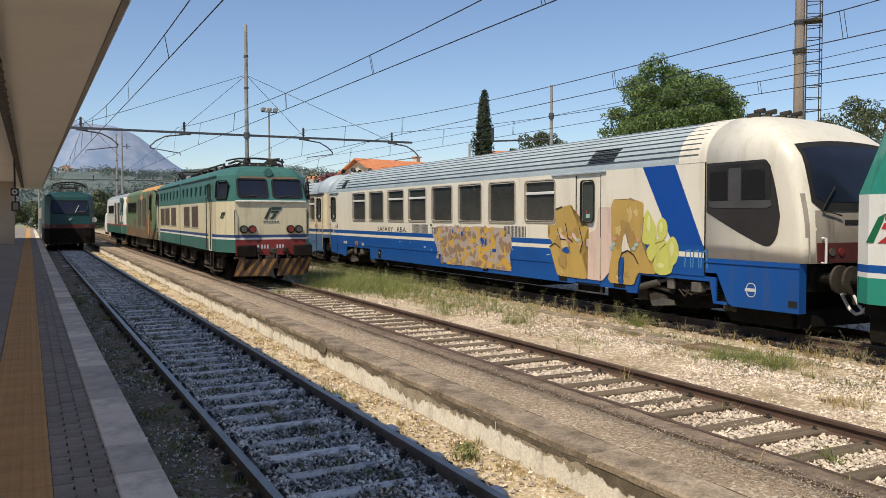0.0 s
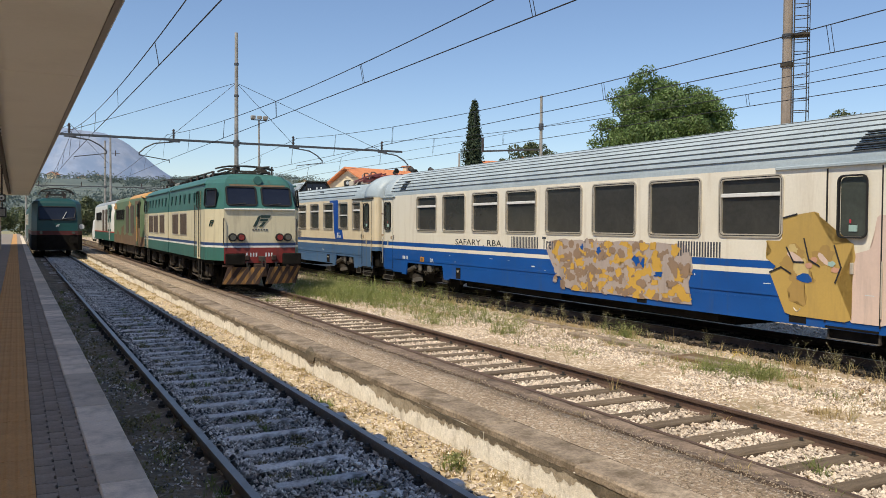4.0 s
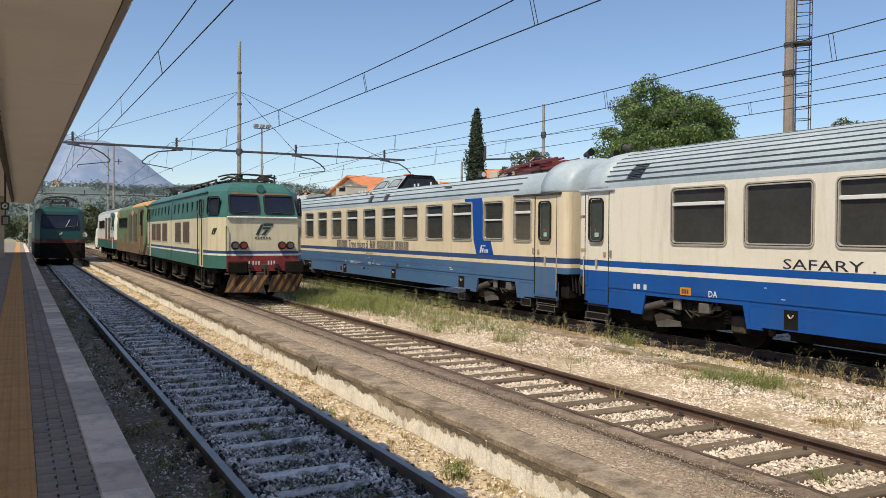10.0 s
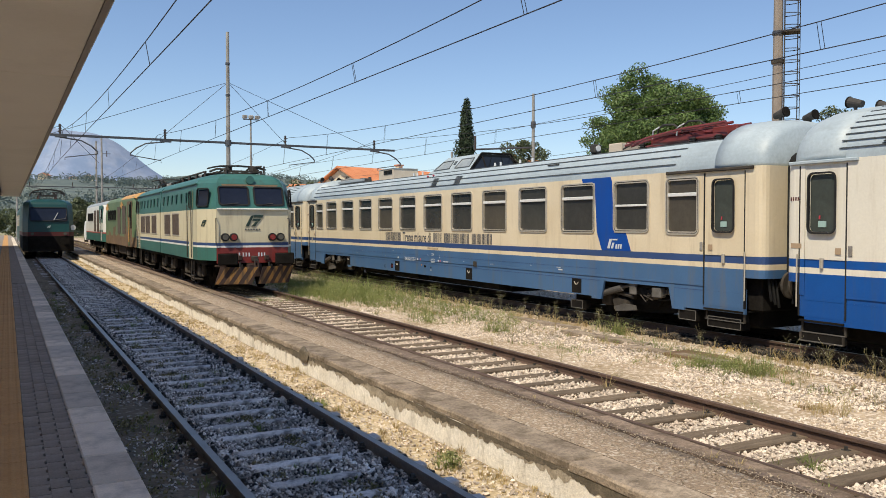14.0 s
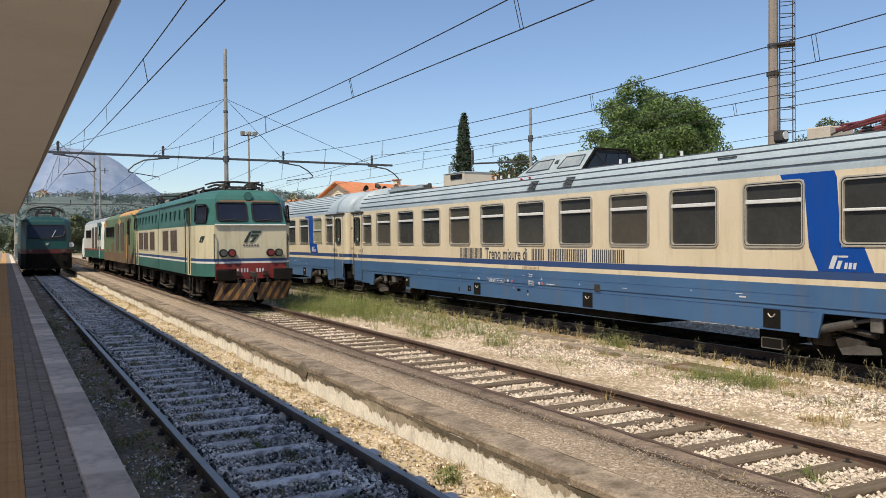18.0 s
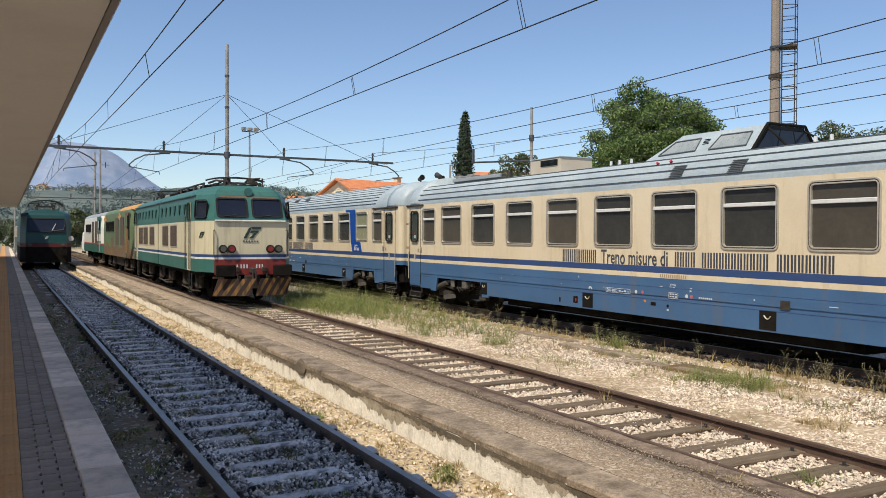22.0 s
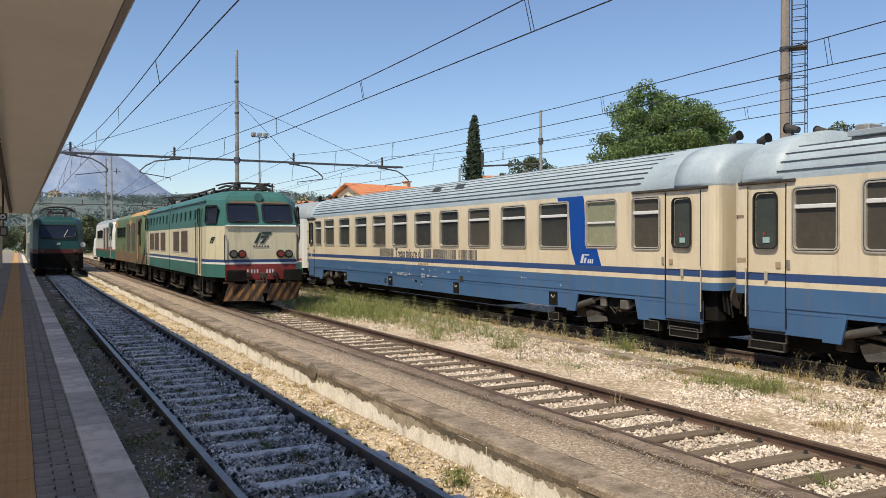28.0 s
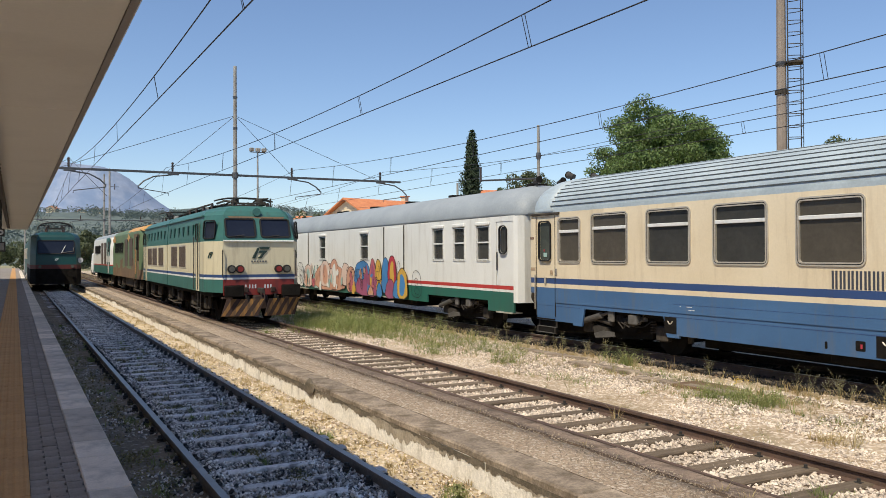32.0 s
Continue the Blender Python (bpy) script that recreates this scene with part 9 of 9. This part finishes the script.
def house(x, y, turn, length, half, eave, ridge, wall_mat, label, windows=True, group=""):
    e = thing("house", pose(x, y, -0.4, 0, 0, turn), label, "house", group)
    part("wall", extrude([(-half, 0), (half, 0), (half, eave), (0, ridge - 0.15), (-half, eave)], 0, length, "x"), wall_mat, e)
    for s in (-1, 1):
        a_, b_ = Vector((0, ridge)), Vector((s * (half + 0.5), eave - 0.25))
        n = Vector((0.12 * s, 0.12))
        rf = part("roof", extrude([(a_.x, a_.y), (b_.x, b_.y), (b_.x + 0.02 * s, b_.y + 0.14), (a_.x, a_.y + 0.16)], -0.5, length + 0.5, "x"), ROOF_TILE, e)
        if windows:
            bm = bmesh.new()
            for k in range(int(length / 0.35)):
                xx = -0.4 + 0.35 * k
                cyl((xx, a_.x, a_.y + 0.13), (xx, b_.x, b_.y + 0.11), 0.06, n=5, bm=bm)
            part("tile_rolls", bm, ROOF_TILE, rf)
    if windows:
        for xx in (1.5, 4.5, 7.5):
            for s in (-1, 1):
                w_ = part("window", box(xx, xx + 1.0, *(sorted((s * half, s * (half + 0.05)))), eave - 2.2, eave - 0.9), ALU, e)
                part("pane", box(xx + 0.08, xx + 0.92, *(sorted((s * (half + 0.05), s * (half + 0.06)))), eave - 2.12, eave - 0.98), GLASS, w_)
        part("attic_window", box(-0.05, 0.0, -0.45, 0.45, eave - 0.6, eave + 0.5), GLASS, e)
        ch = part("chimney", box(length * 0.6, length * 0.6 + 0.6, 0.6, 1.2, ridge - 0.8, ridge + 0.7, 0.02), HOUSE_WALL, e)
        part("chimney_cap", box(length * 0.6 - 0.1, length * 0.6 + 0.7, 0.5, 1.3, ridge + 0.7, ridge + 0.82), ROOF_TILE, ch)
    return e


house(30.6, 79.6, 17.5, 14.6, 3.4, 6.7, 8.4, HOUSE_WALL, "pale house with a bright orange tiled roof")
house(55.0, 93.0, -20, 8, 4, 9.2, 11.0, HOUSE_RED, "red-walled house among trees")
e = thing("parked_van", pose(6.3, 112, -0.33, 0, 0, 90), "white parked van far beyond the tracks", "van")
part("body", box(0, 4.2, -0.9, 0.9, 0.45, 2.3, 0.18, seg=2), WHITE_LOCO, e)
part("windscreen", box(-0.01, 0.1, -0.75, 0.75, 1.35, 2.0, 0.04), GLASS_CAB, e)
for x in (0.8, 3.3):
    for s in (-1, 1):
        part("wheel", cyl((x, s * 0.72, 0.33), (x, s * 0.92, 0.33), 0.33, n=16), RUBBER, e)



def hill(x, y):
    t = max(0.0, (y - 260) / 900)
    return -3 + 64 * t ** 0.75 * (1 + 0.30 * noise.noise((x * 0.006, y * 0.004, 1))) + 5 * noise.noise((x * 0.03, y * 0.02, 2)) * t


bm = bmesh.new()
nx, ny = 150, 40
gr = [[bm.verts.new((-900 + 2600 * i / nx, 260 + 900 * j / ny, hill(-900 + 2600 * i / nx, 260 + 900 * j / ny))) for i in range(nx + 1)] for j in range(ny + 1)]
for j in range(ny):
    for i in range(nx):
        bm.faces.new((gr[j][i], gr[j][i + 1], gr[j + 1][i + 1], gr[j + 1][i]))
tagged(obj("backdrop_hills", bm, HILL, smooth=True), "wooded green hills with scattered houses, haze in their colour", "hills", kind="structure")
for k in range(15):
    x = -60 + 420 * r.random()
    y = 520 + 420 * r.random()
    o = house(x, y, 360 * r.random(), 9, 3.5, 5.5, 7.5, HOUSE_WALL, "small distant hillside house", False, "hillside houses")
    o.location.z = hill(x, y) - 1

# woods on the hills
rw = np.random.default_rng(40)
cw_, rw_ = [], []
while len(cw_) < 2600:
    x, y = rw.uniform(-160, 520), rw.uniform(300, 1000)
    if noise.noise((x * 0.02, y * 0.012, 6)) > -0.05:
        k_ = rw.uniform(2.0, 4.2)
        cw_.append((x, y, hill(x, y) + k_ * 0.7))
        rw_.append((k_, k_, k_ * 0.9))
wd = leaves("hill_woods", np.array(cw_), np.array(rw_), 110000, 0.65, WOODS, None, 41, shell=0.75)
tagged(wd, "haze-tinted green woods scattered over the hills", "woods", kind="stuff")
bm = bmesh.new()
nx, ny = 160, 20
gr = []
for j in range(ny + 1):
    row = []
    for i in range(nx + 1):
        X, t = -1800 + 5200 * i / nx, j / ny
        d_ = X - 200 if X < 200 else max(0, X - 325)
        top_ = 348 * math.exp(-abs(d_ / (235 if d_ < 0 else 400)) ** 1.7) + 60 * math.exp(-((X + 60) / 420) ** 2) + 30
        z = top_ * (t ** 0.8) + 16 * noise.noise((X * 0.006, t * 3, 4)) * t + 6 * noise.noise((X * 0.02, t * 8, 4)) * t
        row.append(bm.verts.new((X * (1 - 0.12 * (1 - t)), 3300 + 500 * t, z - 10)))
    gr.append(row)
for j in range(ny):
    for i in range(nx):
        bm.faces.new((gr[j][i], gr[j][i + 1], gr[j + 1][i + 1], gr[j + 1][i]))
tagged(obj("backdrop_mountain", bm, MOUNTAIN, smooth=True), "broad mountain with blue haze in its colour", "mountain", kind="structure")
# metres that the train has run, by seconds
RUN = [
    (0, 0.00), (1, 1.46), (2, 3.11), (3, 5.08), (3.5, 6.12), (5.5, 10.27), (6, 11.28), (7, 13.34), (8, 15.36), (9, 17.29), (10, 19.04), (11, 20.73), (12, 22.29), (13, 23.76), (14, 25.16), (14.5, 25.85), (16.5, 28.72), (17, 29.38), (18, 30.71), (19, 32.01), (20, 33.27), (21, 34.52), (22, 35.75), (22.5, 36.38), (23, 37.09), (23.5, 37.86), (24, 38.72), (24.5, 39.63), (25, 40.79), (25.5, 42.04), (27.5, 47.70), (28, 49.48), (28.5, 51.39), (29, 53.44), (29.5, 55.59), (30, 57.83), (30.5, 60.26), (31, 62.86), (31.5, 65.54), (32, 68.35)
]


def motions():
    """The train runs towards the front; its wheels turn with it."""
    for ob, front in TRAIN:
        walk(ob, [(t, pose(12.90 + 0.0109 * (front - q), front - q, 0, 0, 0, 89.375)) for t, q in RUN])
    ts, qs = [p[0] for p in RUN], [p[1] for p in RUN]
    steps = []
    t = 0.0
    while t < 32.0:
        steps.append(round(t, 2))
        t += 0.3 if t < 26 else 0.15
    steps.append(32.0)
    for ob, ax in WHEELS:
        walk(ob, [(t, pose(ax, 0, 0.45, 0, -math.degrees(float(np.interp(t, ts, qs)) / 0.45), 0)) for t in steps])


motions()
